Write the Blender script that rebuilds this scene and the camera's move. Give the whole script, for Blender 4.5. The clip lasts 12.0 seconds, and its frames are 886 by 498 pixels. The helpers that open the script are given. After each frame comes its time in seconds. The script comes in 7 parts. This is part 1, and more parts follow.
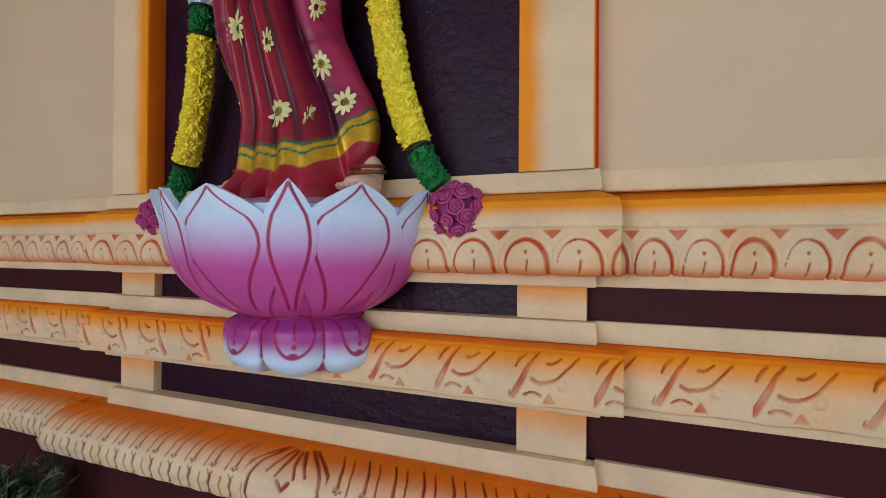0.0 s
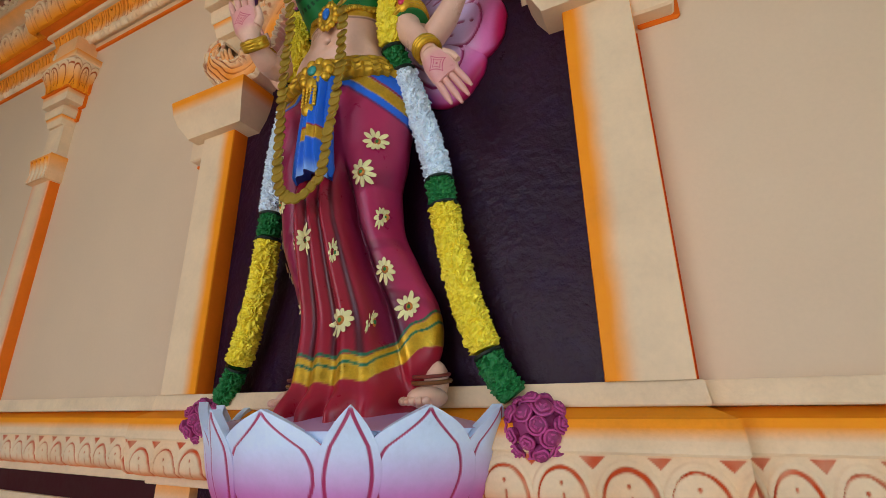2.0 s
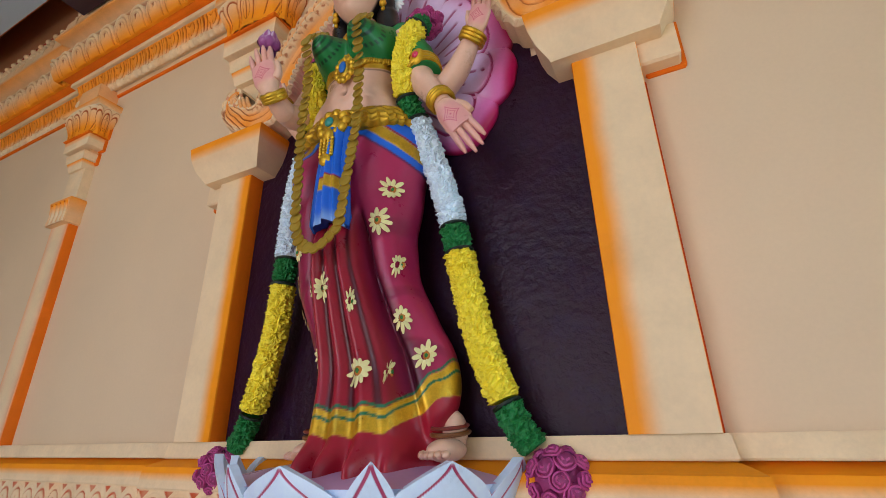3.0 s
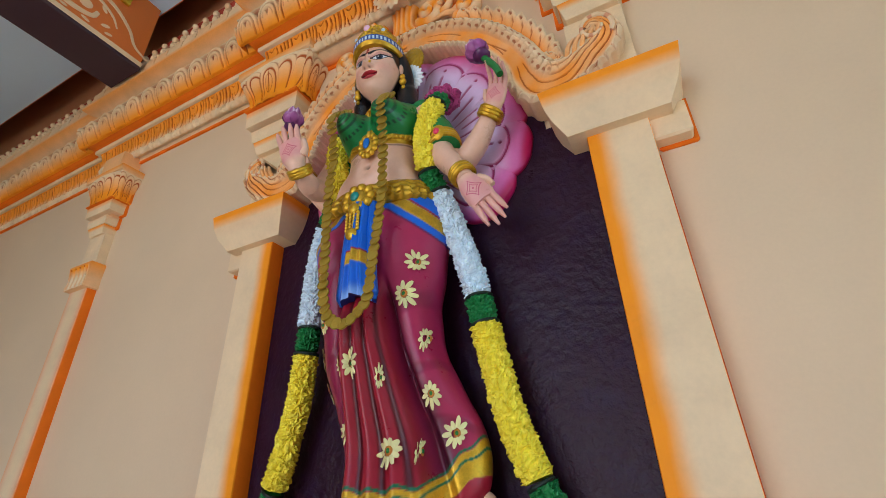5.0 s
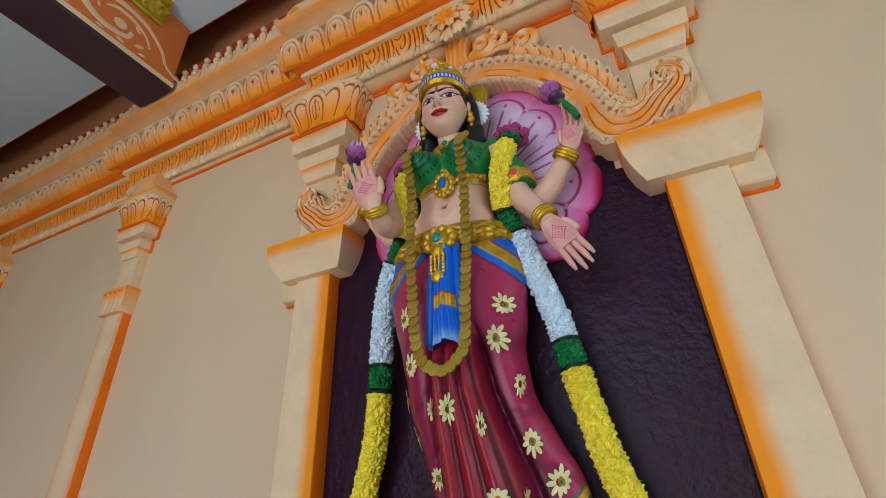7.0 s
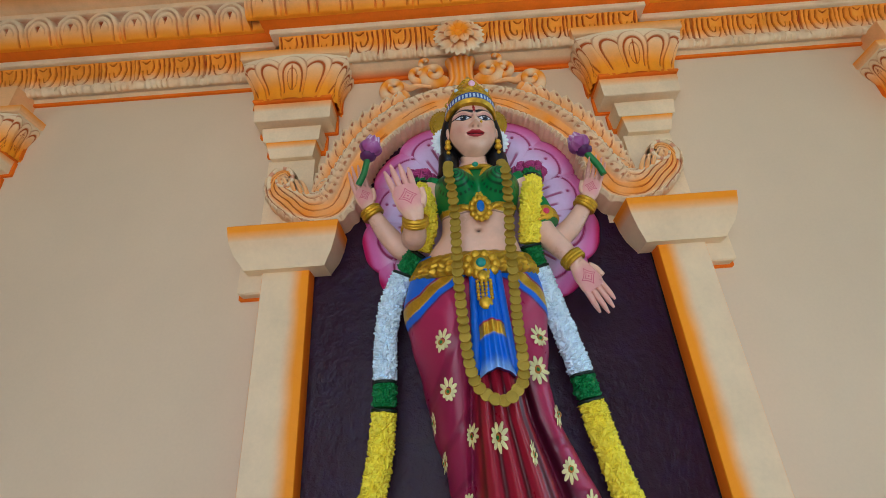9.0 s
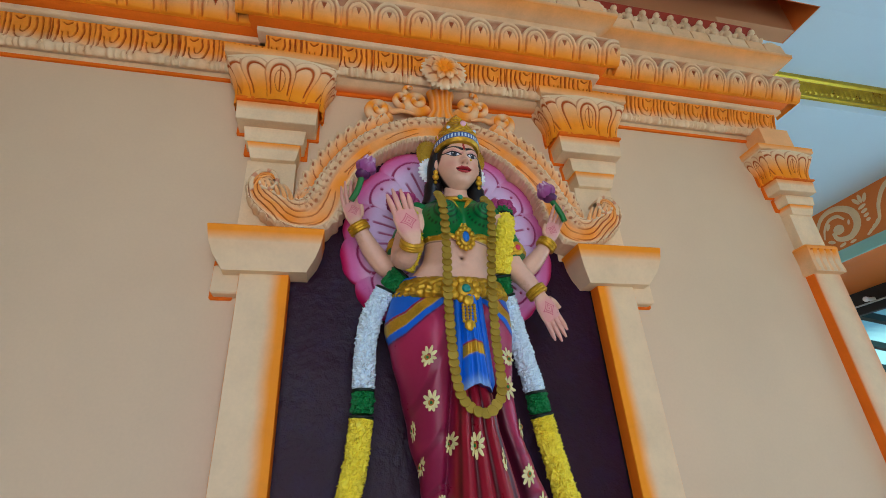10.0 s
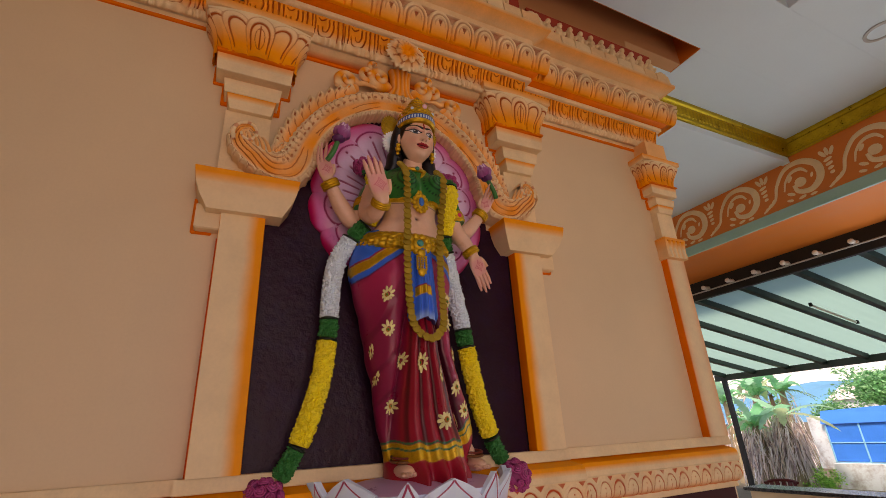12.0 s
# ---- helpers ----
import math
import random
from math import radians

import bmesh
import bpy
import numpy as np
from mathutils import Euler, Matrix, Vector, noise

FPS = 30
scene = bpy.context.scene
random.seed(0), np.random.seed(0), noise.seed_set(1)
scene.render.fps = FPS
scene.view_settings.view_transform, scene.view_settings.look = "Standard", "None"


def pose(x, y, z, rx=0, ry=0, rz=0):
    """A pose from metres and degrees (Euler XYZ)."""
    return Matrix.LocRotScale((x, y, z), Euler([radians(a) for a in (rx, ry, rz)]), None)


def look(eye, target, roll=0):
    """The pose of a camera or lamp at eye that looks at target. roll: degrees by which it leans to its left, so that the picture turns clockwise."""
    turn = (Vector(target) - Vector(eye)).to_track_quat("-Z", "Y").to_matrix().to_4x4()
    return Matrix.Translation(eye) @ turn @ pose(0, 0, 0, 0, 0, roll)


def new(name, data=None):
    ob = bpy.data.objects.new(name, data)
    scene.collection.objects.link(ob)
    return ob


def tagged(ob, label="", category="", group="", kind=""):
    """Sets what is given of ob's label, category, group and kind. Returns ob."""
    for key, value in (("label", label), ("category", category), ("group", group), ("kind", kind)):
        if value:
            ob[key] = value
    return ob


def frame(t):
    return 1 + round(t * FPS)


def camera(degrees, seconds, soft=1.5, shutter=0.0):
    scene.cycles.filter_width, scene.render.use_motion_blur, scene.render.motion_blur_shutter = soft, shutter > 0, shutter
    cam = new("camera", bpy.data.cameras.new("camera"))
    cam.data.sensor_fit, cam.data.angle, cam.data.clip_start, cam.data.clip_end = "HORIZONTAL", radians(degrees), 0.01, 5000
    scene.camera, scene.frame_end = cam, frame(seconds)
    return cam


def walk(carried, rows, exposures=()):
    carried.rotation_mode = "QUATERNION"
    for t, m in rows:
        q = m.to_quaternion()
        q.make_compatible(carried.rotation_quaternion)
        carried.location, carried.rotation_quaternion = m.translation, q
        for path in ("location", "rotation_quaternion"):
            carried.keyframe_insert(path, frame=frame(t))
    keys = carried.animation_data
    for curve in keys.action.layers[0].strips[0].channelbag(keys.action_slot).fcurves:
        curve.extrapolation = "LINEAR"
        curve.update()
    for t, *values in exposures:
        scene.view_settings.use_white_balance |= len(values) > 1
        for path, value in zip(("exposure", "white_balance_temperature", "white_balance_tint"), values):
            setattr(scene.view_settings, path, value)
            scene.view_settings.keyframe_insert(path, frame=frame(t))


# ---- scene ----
cam = camera(87.1, 12.0, 0.5)
PATH = [
    (0, (0.886, -1.183, 1.394), (0.161, 0.68, 1.407), 0.4),
    (0.5, (0.769, -1.089, 1.456), (-0.031, 0.715, 1.783), -0.3),
    (1, (0.778, -1.106, 1.508), (-0.042, 0.653, 1.99), -0.5),
    (1.5, (0.78, -1.128, 1.527), (-0.042, 0.604, 2.096), -0.6),
    (2, (0.787, -1.144, 1.546), (-0.037, 0.565, 2.18), -0.7),
    (2.5, (0.788, -1.161, 1.57), (-0.043, 0.524, 2.257), -0.9),
    (3, (0.776, -1.175, 1.588), (-0.053, 0.483, 2.339), -1.0),
    (5, (0.746, -1.244, 1.648), (-0.055, 0.336, 2.575), -1.8),
    (5.5, (0.747, -1.286, 1.663), (-0.06, 0.282, 2.607), -1.9),
    (6, (0.769, -1.328, 1.692), (-0.051, 0.23, 2.641), -2.0),
    (6.5, (0.646, -1.405, 1.717), (-0.159, 0.161, 2.665), -2.2),
    (7, (0.525, -1.424, 1.744), (-0.227, 0.166, 2.694), -2.3),
    (7.2, (0.485, -1.403, 1.752), (-0.237, 0.199, 2.707), -2.3),
    (8.8, (-0.064, -1.606, 1.849), (-0.183, 0.179, 2.744), -3.8),
    (9, (-0.121, -1.621, 1.862), (-0.138, 0.172, 2.747), -3.9),
    (9.5, (-0.296, -1.67, 1.869), (-0.071, 0.107, 2.759), -3.7),
    (10, (-0.455, -1.755, 1.868), (-0.018, -0.014, 2.751), -3.5),
    (10.5, (-0.531, -1.862, 1.83), (0.075, -0.17, 2.708), -3.4),
    (11, (-0.64, -1.972, 1.809), (0.079, -0.318, 2.674), -3.1),
    (11.5, (-0.765, -2.021, 1.762), (0.036, -0.382, 2.581), -3.1),
    (12, (-0.777, -2.008, 1.686), (0.069, -0.352, 2.422), -3.2),
]
walk(cam, [(t, look(eye, target, roll)) for t, eye, target, roll in PATH],
     exposures=[(0, 1.26, 5900, 18), (2.5, 1.46, 6200, 21), (5, 1.54, 5850, 17), (7, 1.42, 5700, 14), (9.5, 1.43, 5500, 12), (10.5, 1.16, 5900, 20), (11, 0.99, 6600, 28), (12, 0.70, 8400, 41)])

# ---- daylight: sky, sun and added area lamps at the hall's sides ----
world = bpy.data.worlds.new("sky")
scene.world = world
world.use_nodes = True
sky = world.node_tree.nodes.new("ShaderNodeTexSky")
sky.sky_type, sky.sun_disc = "NISHITA", False
sky.sun_elevation, sky.sun_rotation = radians(48), radians(243)
back = world.node_tree.nodes["Background"]
back.inputs["Strength"].default_value = 0.15
world.node_tree.links.new(sky.outputs[0], back.inputs[0])
sun = new("sun", bpy.data.lights.new("sun", "SUN"))
sun.data.energy, sun.data.angle, sun.data.color = 2.9, radians(14), (1.0, 0.95, 0.86)
sun.matrix_world = look((0, 0, 10), (6.5, 3.3, 1.8))


def opening_light(name, eye, target, sx, sy, watts, colour):
    """An added area lamp in place of daylight at one side of the hall."""
    ob = new(name, bpy.data.lights.new(name, "AREA"))
    ob.data.shape, ob.data.size, ob.data.size_y = "RECTANGLE", sx, sy
    ob.data.energy, ob.data.color = watts, colour
    ob.matrix_world = look(eye, target)
    return ob


# area lamp in the open east side, tilted up to lift the ceiling
opening_light("daylight_side", (6.15, -1.4, 2.2), (3.0, -1.4, 4.6), 4.4, 2.4, 29, (0.68, 0.93, 1.0))
# added fill lamp, low and aimed up to brighten wall and undersides
opening_light("front_fill", (-0.6, -4.40, 1.6), (-0.3, 0.0, 3.5), 3.0, 2.2, 16.5, (1.0, 0.92, 0.82))


# ---- mesh tools ----
def srgb(r, g, b):
    f = lambda c: c / 12.92 if c <= 0.04045 else ((c + 0.055) / 1.055) ** 2.4
    return np.array([f(r / 255), f(g / 255), f(b / 255)])


CREAM, ORANGE, RED = srgb(240, 212, 170), srgb(255, 156, 16), srgb(204, 74, 18)
WALLC = srgb(228, 201, 164)
DEEP = srgb(240, 118, 6)
CLAY = srgb(178, 78, 14)


def mix(a, b, k):
    k = np.clip(np.asarray(k, float), 0, 1)[..., None]
    return np.asarray(a) * (1 - k) + np.asarray(b) * k


def step(a, b, x):
    k = np.clip((np.asarray(x, float) - a) / (b - a), 0, 1)
    return k * k * (3 - 2 * k)


def wob(p, scale, seed=0.0):
    """Cheap smooth irregularity from sums of sines, -1 to 1."""
    x, y, z = p[..., 0] * scale, p[..., 1] * scale, p[..., 2] * scale
    return (np.sin(x * 1.3 + y * 2.1 + seed) + np.sin(y * 1.7 - z * 1.9 + seed * 2.3) + np.sin(z * 1.1 + x * 2.7 - seed * 1.7)
            + np.sin(x * 3.1 - z * 2.9 + seed * 0.7)) / 4


def spline(pts, n):
    """Smooth curve through the points, n samples."""
    p = np.asarray(pts, float)
    p = np.concatenate([[2 * p[0] - p[1]], p, [2 * p[-1] - p[-2]]])
    t = np.linspace(0, len(p) - 3 - 1e-6, n)
    i = t.astype(int)
    f = (t - i)[:, None]
    a, b, c, d = p[i], p[i + 1], p[i + 2], p[i + 3]
    return 0.5 * (2 * b + (c - a) * f + (2 * a - 5 * b + 4 * c - d) * f ** 2 + (3 * b - a - 3 * c + d) * f ** 3)


class Shape:
    """Gathers vertices, faces and a paint colour for every vertex."""

    def __init__(self):
        self.v, self.f, self.c, self.n = [], [], [], 0

    def add(self, v, f, c):
        v = np.asarray(v, float).reshape(-1, 3)
        c = np.broadcast_to(np.asarray(c, float), (len(v), 3))
        self.v.append(v), self.c.append(c)
        self.f += [tuple(i + self.n for i in q) for q in f]
        self.n += len(v)
        return self

    def grid(self, p, c, wrap=False, flip=False, caps=False):
        """p: rows x columns x 3. wrap: the columns close into a ring."""
        nu, nv = p.shape[:2]
        i = np.arange(nu * nv).reshape(nu, nv)
        if wrap:
            i = np.concatenate([i, i[:, :1]], 1)
        q = np.stack([i[:-1, :-1], i[:-1, 1:], i[1:, 1:], i[1:, :-1]], -1).reshape(-1, 4)
        if flip:
            q = q[:, ::-1]
        f = [tuple(r) for r in q.tolist()]
        if caps and wrap:
            f += [tuple(i[0, :-1].tolist()[::-1]), tuple(i[-1, :-1].tolist())]
        c = np.asarray(c, float)
        return self.add(p, f, c.reshape(-1, 3) if c.ndim == 3 else c)

    def box(self, x0, x1, y0, y1, z0, z1, c, b=0.003):
        """A box with small chamfers."""
        return self.rings(x0 + b, x1 - b, y1, y1 - y0 - b, [(0, z0), (b, z0 + b), (b, z1 - b), (0, z1)], c)

    def rings(self, xl, xr, yb, d, prof, c):
        """Stacked rectangles: at each (p, z) the footprint grows by p to the front and to both ends."""
        p = np.array([[(xl - q, yb, z), (xl - q, yb - d - q, z), (xr + q, yb - d - q, z), (xr + q, yb, z)] for q, z in prof])
        if callable(c):
            c = np.repeat(np.array([c(z) for _, z in prof])[:, None, :], 4, 1)
        return self.grid(p, c, wrap=True, caps=True)

    def tube(self, path, r, c, n=12, squash=None, caps=True):
        """A round tube along path; r: radius or one for each point; squash: (side, up) factors."""
        path = np.asarray(path, float)
        r = np.broadcast_to(np.asarray(r, float), (len(path),))
        tan = np.gradient(path, axis=0)
        tan /= np.linalg.norm(tan, axis=1)[:, None] + 1e-12
        ref = np.array([0, 1.0, 0]) if abs(tan[:, 1]).mean() < 0.8 else np.array([1.0, 0, 0])
        a = np.cross(tan, ref)
        a /= np.linalg.norm(a, axis=1)[:, None] + 1e-12
        b = np.cross(a, tan)
        th = np.linspace(0, 2 * np.pi, n, endpoint=False)
        su, sv = squash or (1, 1)
        p = path[:, None] + r[:, None, None] * (su * np.cos(th)[None, :, None] * a[:, None] + sv * np.sin(th)[None, :, None] * b[:, None])
        c = np.asarray(c, float)
        if c.ndim == 2:
            c = np.repeat(c[:, None, :], n, 1)
        return self.grid(p, c, wrap=True, caps=caps, flip=True)

    def ball(self, c0, rad, c, nu=10, nv=14, f=None):
        """An ellipsoid; f(unit directions) scales the radius."""
        u = np.linspace(0.02, np.pi - 0.02, nu)[:, None]
        v = np.linspace(0, 2 * np.pi, nv, endpoint=False)[None]
        d = np.stack([np.sin(u) * np.cos(v), np.sin(u) * np.sin(v), np.cos(u) + 0 * v], -1)
        k = 1 if f is None else f(d)[..., None]
        return self.grid(np.asarray(c0) + d * k * np.asarray(rad), c, wrap=True, caps=True, flip=True)

    def mesh(self, name, materials, smooth=True, pick=None):
        me = bpy.data.meshes.new(name)
        v = np.concatenate(self.v)
        me.from_pydata(v.tolist(), [], self.f)
        at = me.color_attributes.new("Col", "FLOAT_COLOR", "POINT")
        c = np.concatenate([np.concatenate(self.c), np.ones((len(v), 1))], 1)
        at.data.foreach_set("color", c.astype(np.float32).ravel())
        for m in materials if isinstance(materials, (list, tuple)) else [materials]:
            me.materials.append(m)
        if isinstance(materials, (list, tuple)) and pick is not None:
            cc = c[:, :3] / (c[:, :3].sum(1, keepdims=True) + 1e-6)
            near = np.abs(cc - pick / pick.sum()).sum(1) < 0.10
            me.polygons.foreach_set("material_index", [int(near[list(q)].all()) for q in self.f])
        me.polygons.foreach_set("use_smooth", [smooth] * len(me.polygons))
        if smooth:
            me.set_sharp_from_angle(angle=radians(42))
        me.update()
        return me


def thing(name, shape, material, label="", category="", group="", kind="", smooth=True):
    ob = new(name, shape.mesh(name, material, smooth) if shape else None)
    return tagged(ob, label, category, group, kind)


def part(name, shape, material, parent, label="", smooth=True):
    ob = new(name, shape.mesh(name, material, smooth))
    ob.parent = parent
    return tagged(ob, label)


# ---- materials ----
def base_material(name):
    m = bpy.data.materials.new(name)
    m.use_nodes = True
    nt = m.node_tree
    return m, nt, nt.nodes["Principled BSDF"]


def node(nt, kind, **kw):
    n = nt.nodes.new(kind)
    for k, v in kw.items():
        n.inputs[k.replace("_", " ")].default_value = v
    return n


def surface(name, colour=None, rough=0.5, grain=60, bump=0.15, depth=0.002, vary=0.12, stain=2.2, metal=0.0, spec=0.5, second=None, mottle=0.0):
    """Painted or plain surface. colour None: the painted colour of each vertex. vary: blotches; second: a colour mixed in by mottle."""
    m, nt, p = base_material(name)
    ln = nt.links.new
    tc = node(nt, "ShaderNodeTexCoord")
    if colour is None:
        src = node(nt, "ShaderNodeVertexColor")
        src.layer_name = "Col"
    else:
        src = node(nt, "ShaderNodeRGB")
        src.outputs[0].default_value = (*colour, 1)
    big = node(nt, "ShaderNodeTexNoise", Scale=stain, Detail=5.0, Roughness=0.6)
    fine = node(nt, "ShaderNodeTexNoise", Scale=grain, Detail=4.0, Roughness=0.6)
    ln(tc.outputs["Object"], big.inputs["Vector"]), ln(tc.outputs["Object"], fine.inputs["Vector"])
    both = node(nt, "ShaderNodeMath")
    both.operation = "MULTIPLY_ADD"
    ln(fine.outputs[0], both.inputs[0]), ln(big.outputs[0], both.inputs[2])
    both.inputs[1].default_value = 0.35
    rng = node(nt, "ShaderNodeMapRange")
    for i, v in enumerate((0.4, 0.95, 1 - vary, 1 + vary)):
        rng.inputs[i + 1].default_value = v
    ln(both.outputs[0], rng.inputs[0])
    col = src.outputs[0]
    if second is not None:
        mo = node(nt, "ShaderNodeTexNoise", Scale=stain * 2.7, Detail=6.0, Roughness=0.7)
        ln(tc.outputs["Object"], mo.inputs["Vector"])
        mr = node(nt, "ShaderNodeMapRange")
        for i, v in enumerate((0.48, 0.68, 0.0, mottle)):
            mr.inputs[i + 1].default_value = v
        ln(mo.outputs[0], mr.inputs[0])
        mx = node(nt, "ShaderNodeMix")
        mx.data_type = "RGBA"
        ln(mr.outputs[0], mx.inputs[0]), ln(col, mx.inputs[6])
        mx.inputs[7].default_value = (*second, 1)
        col = mx.outputs[2]
    mul = node(nt, "ShaderNodeVectorMath")
    mul.operation = "SCALE"
    ln(col, mul.inputs[0]), ln(rng.outputs[0], mul.inputs[3])
    ln(mul.outputs[0], p.inputs["Base Color"])
    rr = node(nt, "ShaderNodeMapRange")
    for i, v in enumerate((0.3, 0.8, max(rough - 0.12, 0.03), min(rough + 0.12, 1))):
        rr.inputs[i + 1].default_value = v
    ln(both.outputs[0], rr.inputs[0]), ln(rr.outputs[0], p.inputs["Roughness"])
    p.inputs["Metallic"].default_value = metal
    p.inputs["Specular IOR Level"].default_value = spec
    bp = node(nt, "ShaderNodeBump", Strength=bump, Distance=depth)
    ln(both.outputs[0], bp.inputs["Height"]), ln(bp.outputs[0], p.inputs["Normal"])
    return m


PLASTER = surface("matt_wall_paint", None, 0.52, 90, 0.22, 0.003, 0.06, 1.3, spec=0.42)
CARVED = surface("painted_stucco", None, 0.62, 110, 0.6, 0.004, 0.13, 7.0, spec=0.18)
ENAMEL = surface("enamel_paint", None, 0.30, 90, 0.22, 0.003, 0.10, 9.0, spec=0.42)
SATIN = surface("satin_paint", None, 0.5, 70, 0.25, 0.003, 0.09, 7.0, spec=0.2)
PURPLE = surface("dark_purple_enamel", srgb(44, 13, 34), 0.32, 42, 1.0, 0.014, 0.25, 3.5, second=srgb(42, 16, 54), mottle=0.6, spec=0.22)
MAROON = surface("maroon_enamel", srgb(66, 24, 28), 0.5, 45, 0.35, 0.004, 0.15, 3.0, spec=0.2)
BRASS = surface("coin_gold", srgb(178, 148, 50), 0.42, 200, 0.4, 0.002, 0.18, 20.0, metal=0.6)
CEILING = surface("ceiling_paint", srgb(206, 228, 240), 0.5, 60, 0.1, 0.002, 0.04, 0.8)


# ---- carved motifs: height and paint over a band, x in periods, v from 0 (bottom) to 1 (top) ----
def pen(x, v, asp, pts, w0, w1=None, n=13):
    """A brush stroke through pts (periods, v); asp: height over period; widths in periods."""
    p = np.asarray(pts, float)
    q = np.linspace(0, len(p) - 1, n)
    i = np.minimum(q.astype(int), len(p) - 2)
    f = (q - i)[:, None]
    e = np.concatenate([[2 * p[0] - p[1]], p, [2 * p[-1] - p[-2]]])
    a, b, c, d = e[i], e[i + 1], e[i + 2], e[i + 3]
    c = 0.5 * (2 * b + (c - a) * f + (2 * a - 5 * b + 4 * c - d) * f ** 2 + (3 * b - a - 3 * c + d) * f ** 3)
    w = np.linspace(w0, w0 if w1 is None else w1, n)
    out = np.zeros(np.shape(x))
    for k in range(n - 1):
        mx = (c[k, 0] + c[k + 1, 0]) / 2
        dx = (x - mx + 0.5) % 1 - 0.5 + mx - c[k, 0]
        dv = (v - c[k, 1]) * asp
        sx_, sv_ = c[k + 1, 0] - c[k, 0], (c[k + 1, 1] - c[k, 1]) * asp
        t = np.clip((dx * sx_ + dv * sv_) / (sx_ * sx_ + sv_ * sv_ + 1e-12), 0, 1)
        r = w[k] + (w[k + 1] - w[k]) * t
        out = np.maximum(out, step(1.0, 0.5, np.hypot(dx - t * sx_, dv - t * sv_) / r))
    return out


def arches(x, v, asp=0.95, open_low=0.02):
    """Round-headed petals side by side, open below, with a dot and a short stem in the middle."""
    k = ((x % 1) - 0.5) * 2
    n = np.floor(x)
    k = k + 0.05 * np.sin(n * 2.1)
    r = np.hypot(k, np.clip(v - 0.36, 0, 1) / 0.56)
    wl = 0.072 + 0.03 * np.sin(n * 3.7 + 1) + 0.030 * np.sign(k) * step(0.2, 0.6, np.abs(k))
    line = step(wl, wl * 0.4, np.abs(r - 0.80)) * step(open_low, open_low + 0.08, v)
    dot = step(0.075, 0.035, np.hypot(k, (v - 0.60) * 2 * asp))
    stem = step(0.05, 0.02, np.abs(k - 0.05 + 0.5 * np.clip(0.4 - v, 0, 1))) * step(0.22, 0.28, v) * step(0.50, 0.46, v)
    tri = step(0.0, 0.05, (v - 0.80) * 2.2 - (1 - np.abs(k)) * 0.9) * step(0.985, 0.96, v)
    body = step(1.06, 0.98, r)
    h = 0.0045 * body * (1 - 0.35 * r * r) - 0.0040 * line - 0.0030 * np.maximum(dot, stem) - 0.001 * tri
    return h, np.clip(np.maximum.reduce([line, dot * 0.95, stem * 0.9, tri * 0.95]), 0, 1)


def leaves(x, v, asp=0.86):
    """Leaning acanthus: a broad tapering stroke, a lying hook, short dashes, a small triangle and a raised boss a period."""
    x = np.abs(x)
    x = x + 0.02 * np.sin(np.floor(x) * 2.9)
    s1 = pen(x, v, asp, [(0.34, 0.82), (0.22, 0.64), (0.14, 0.44), (0.02, 0.20)], 0.014, 0.046)
    s1 = np.maximum(s1, pen(x, v, asp, [(0.20, 0.60), (0.12, 0.42), (0.05, 0.27)], 0.026, 0.044))
    s2 = pen(x, v, asp, [(0.17, 0.80), (0.09, 0.70), (0.05, 0.60)], 0.024, 0.012)
    s3 = pen(x, v, asp, [(0.80, 0.78), (0.68, 0.62), (0.54, 0.46), (0.36, 0.40), (0.26, 0.44)], 0.012, 0.026, 20)
    s4 = pen(x, v, asp, [(0.44, 0.66), (0.52, 0.68), (0.60, 0.75)], 0.022, 0.010)
    s5 = pen(x, v, asp, [(0.16, 0.22), (0.25, 0.27), (0.36, 0.23)], 0.018, 0.018)
    dx = (x - 0.46 + 0.5) % 1 - 0.5
    tri = step(0.0, 0.02, 0.27 - v - 1.9 * np.abs(dx)) * step(0.115, 0.13, v)
    e = np.hypot((x - 0.62 + 0.5) % 1 - 0.5, (v - 0.40) * asp)
    eye = step(0.085, 0.02, e)
    strip = step(0.845, 0.855, v)
    cut = np.maximum.reduce([s1, s2, s3, s4, s5])
    h = 0.0025 * np.sin((x - 0.35 * v) * 2 * np.pi + 0.6) * (1 - strip) + 0.0055 * eye - 0.0055 * cut - 0.002 * tri + 0.004 * strip
    return h, np.clip(np.maximum.reduce([s1 * 0.95, s2 * 0.9, s3 * 0.9, s4 * 0.8, s5 * 0.9, tri * 0.95]) * (0.75 + 0.25 * np.sin(x * 9 + v * 7)), 0, 1)


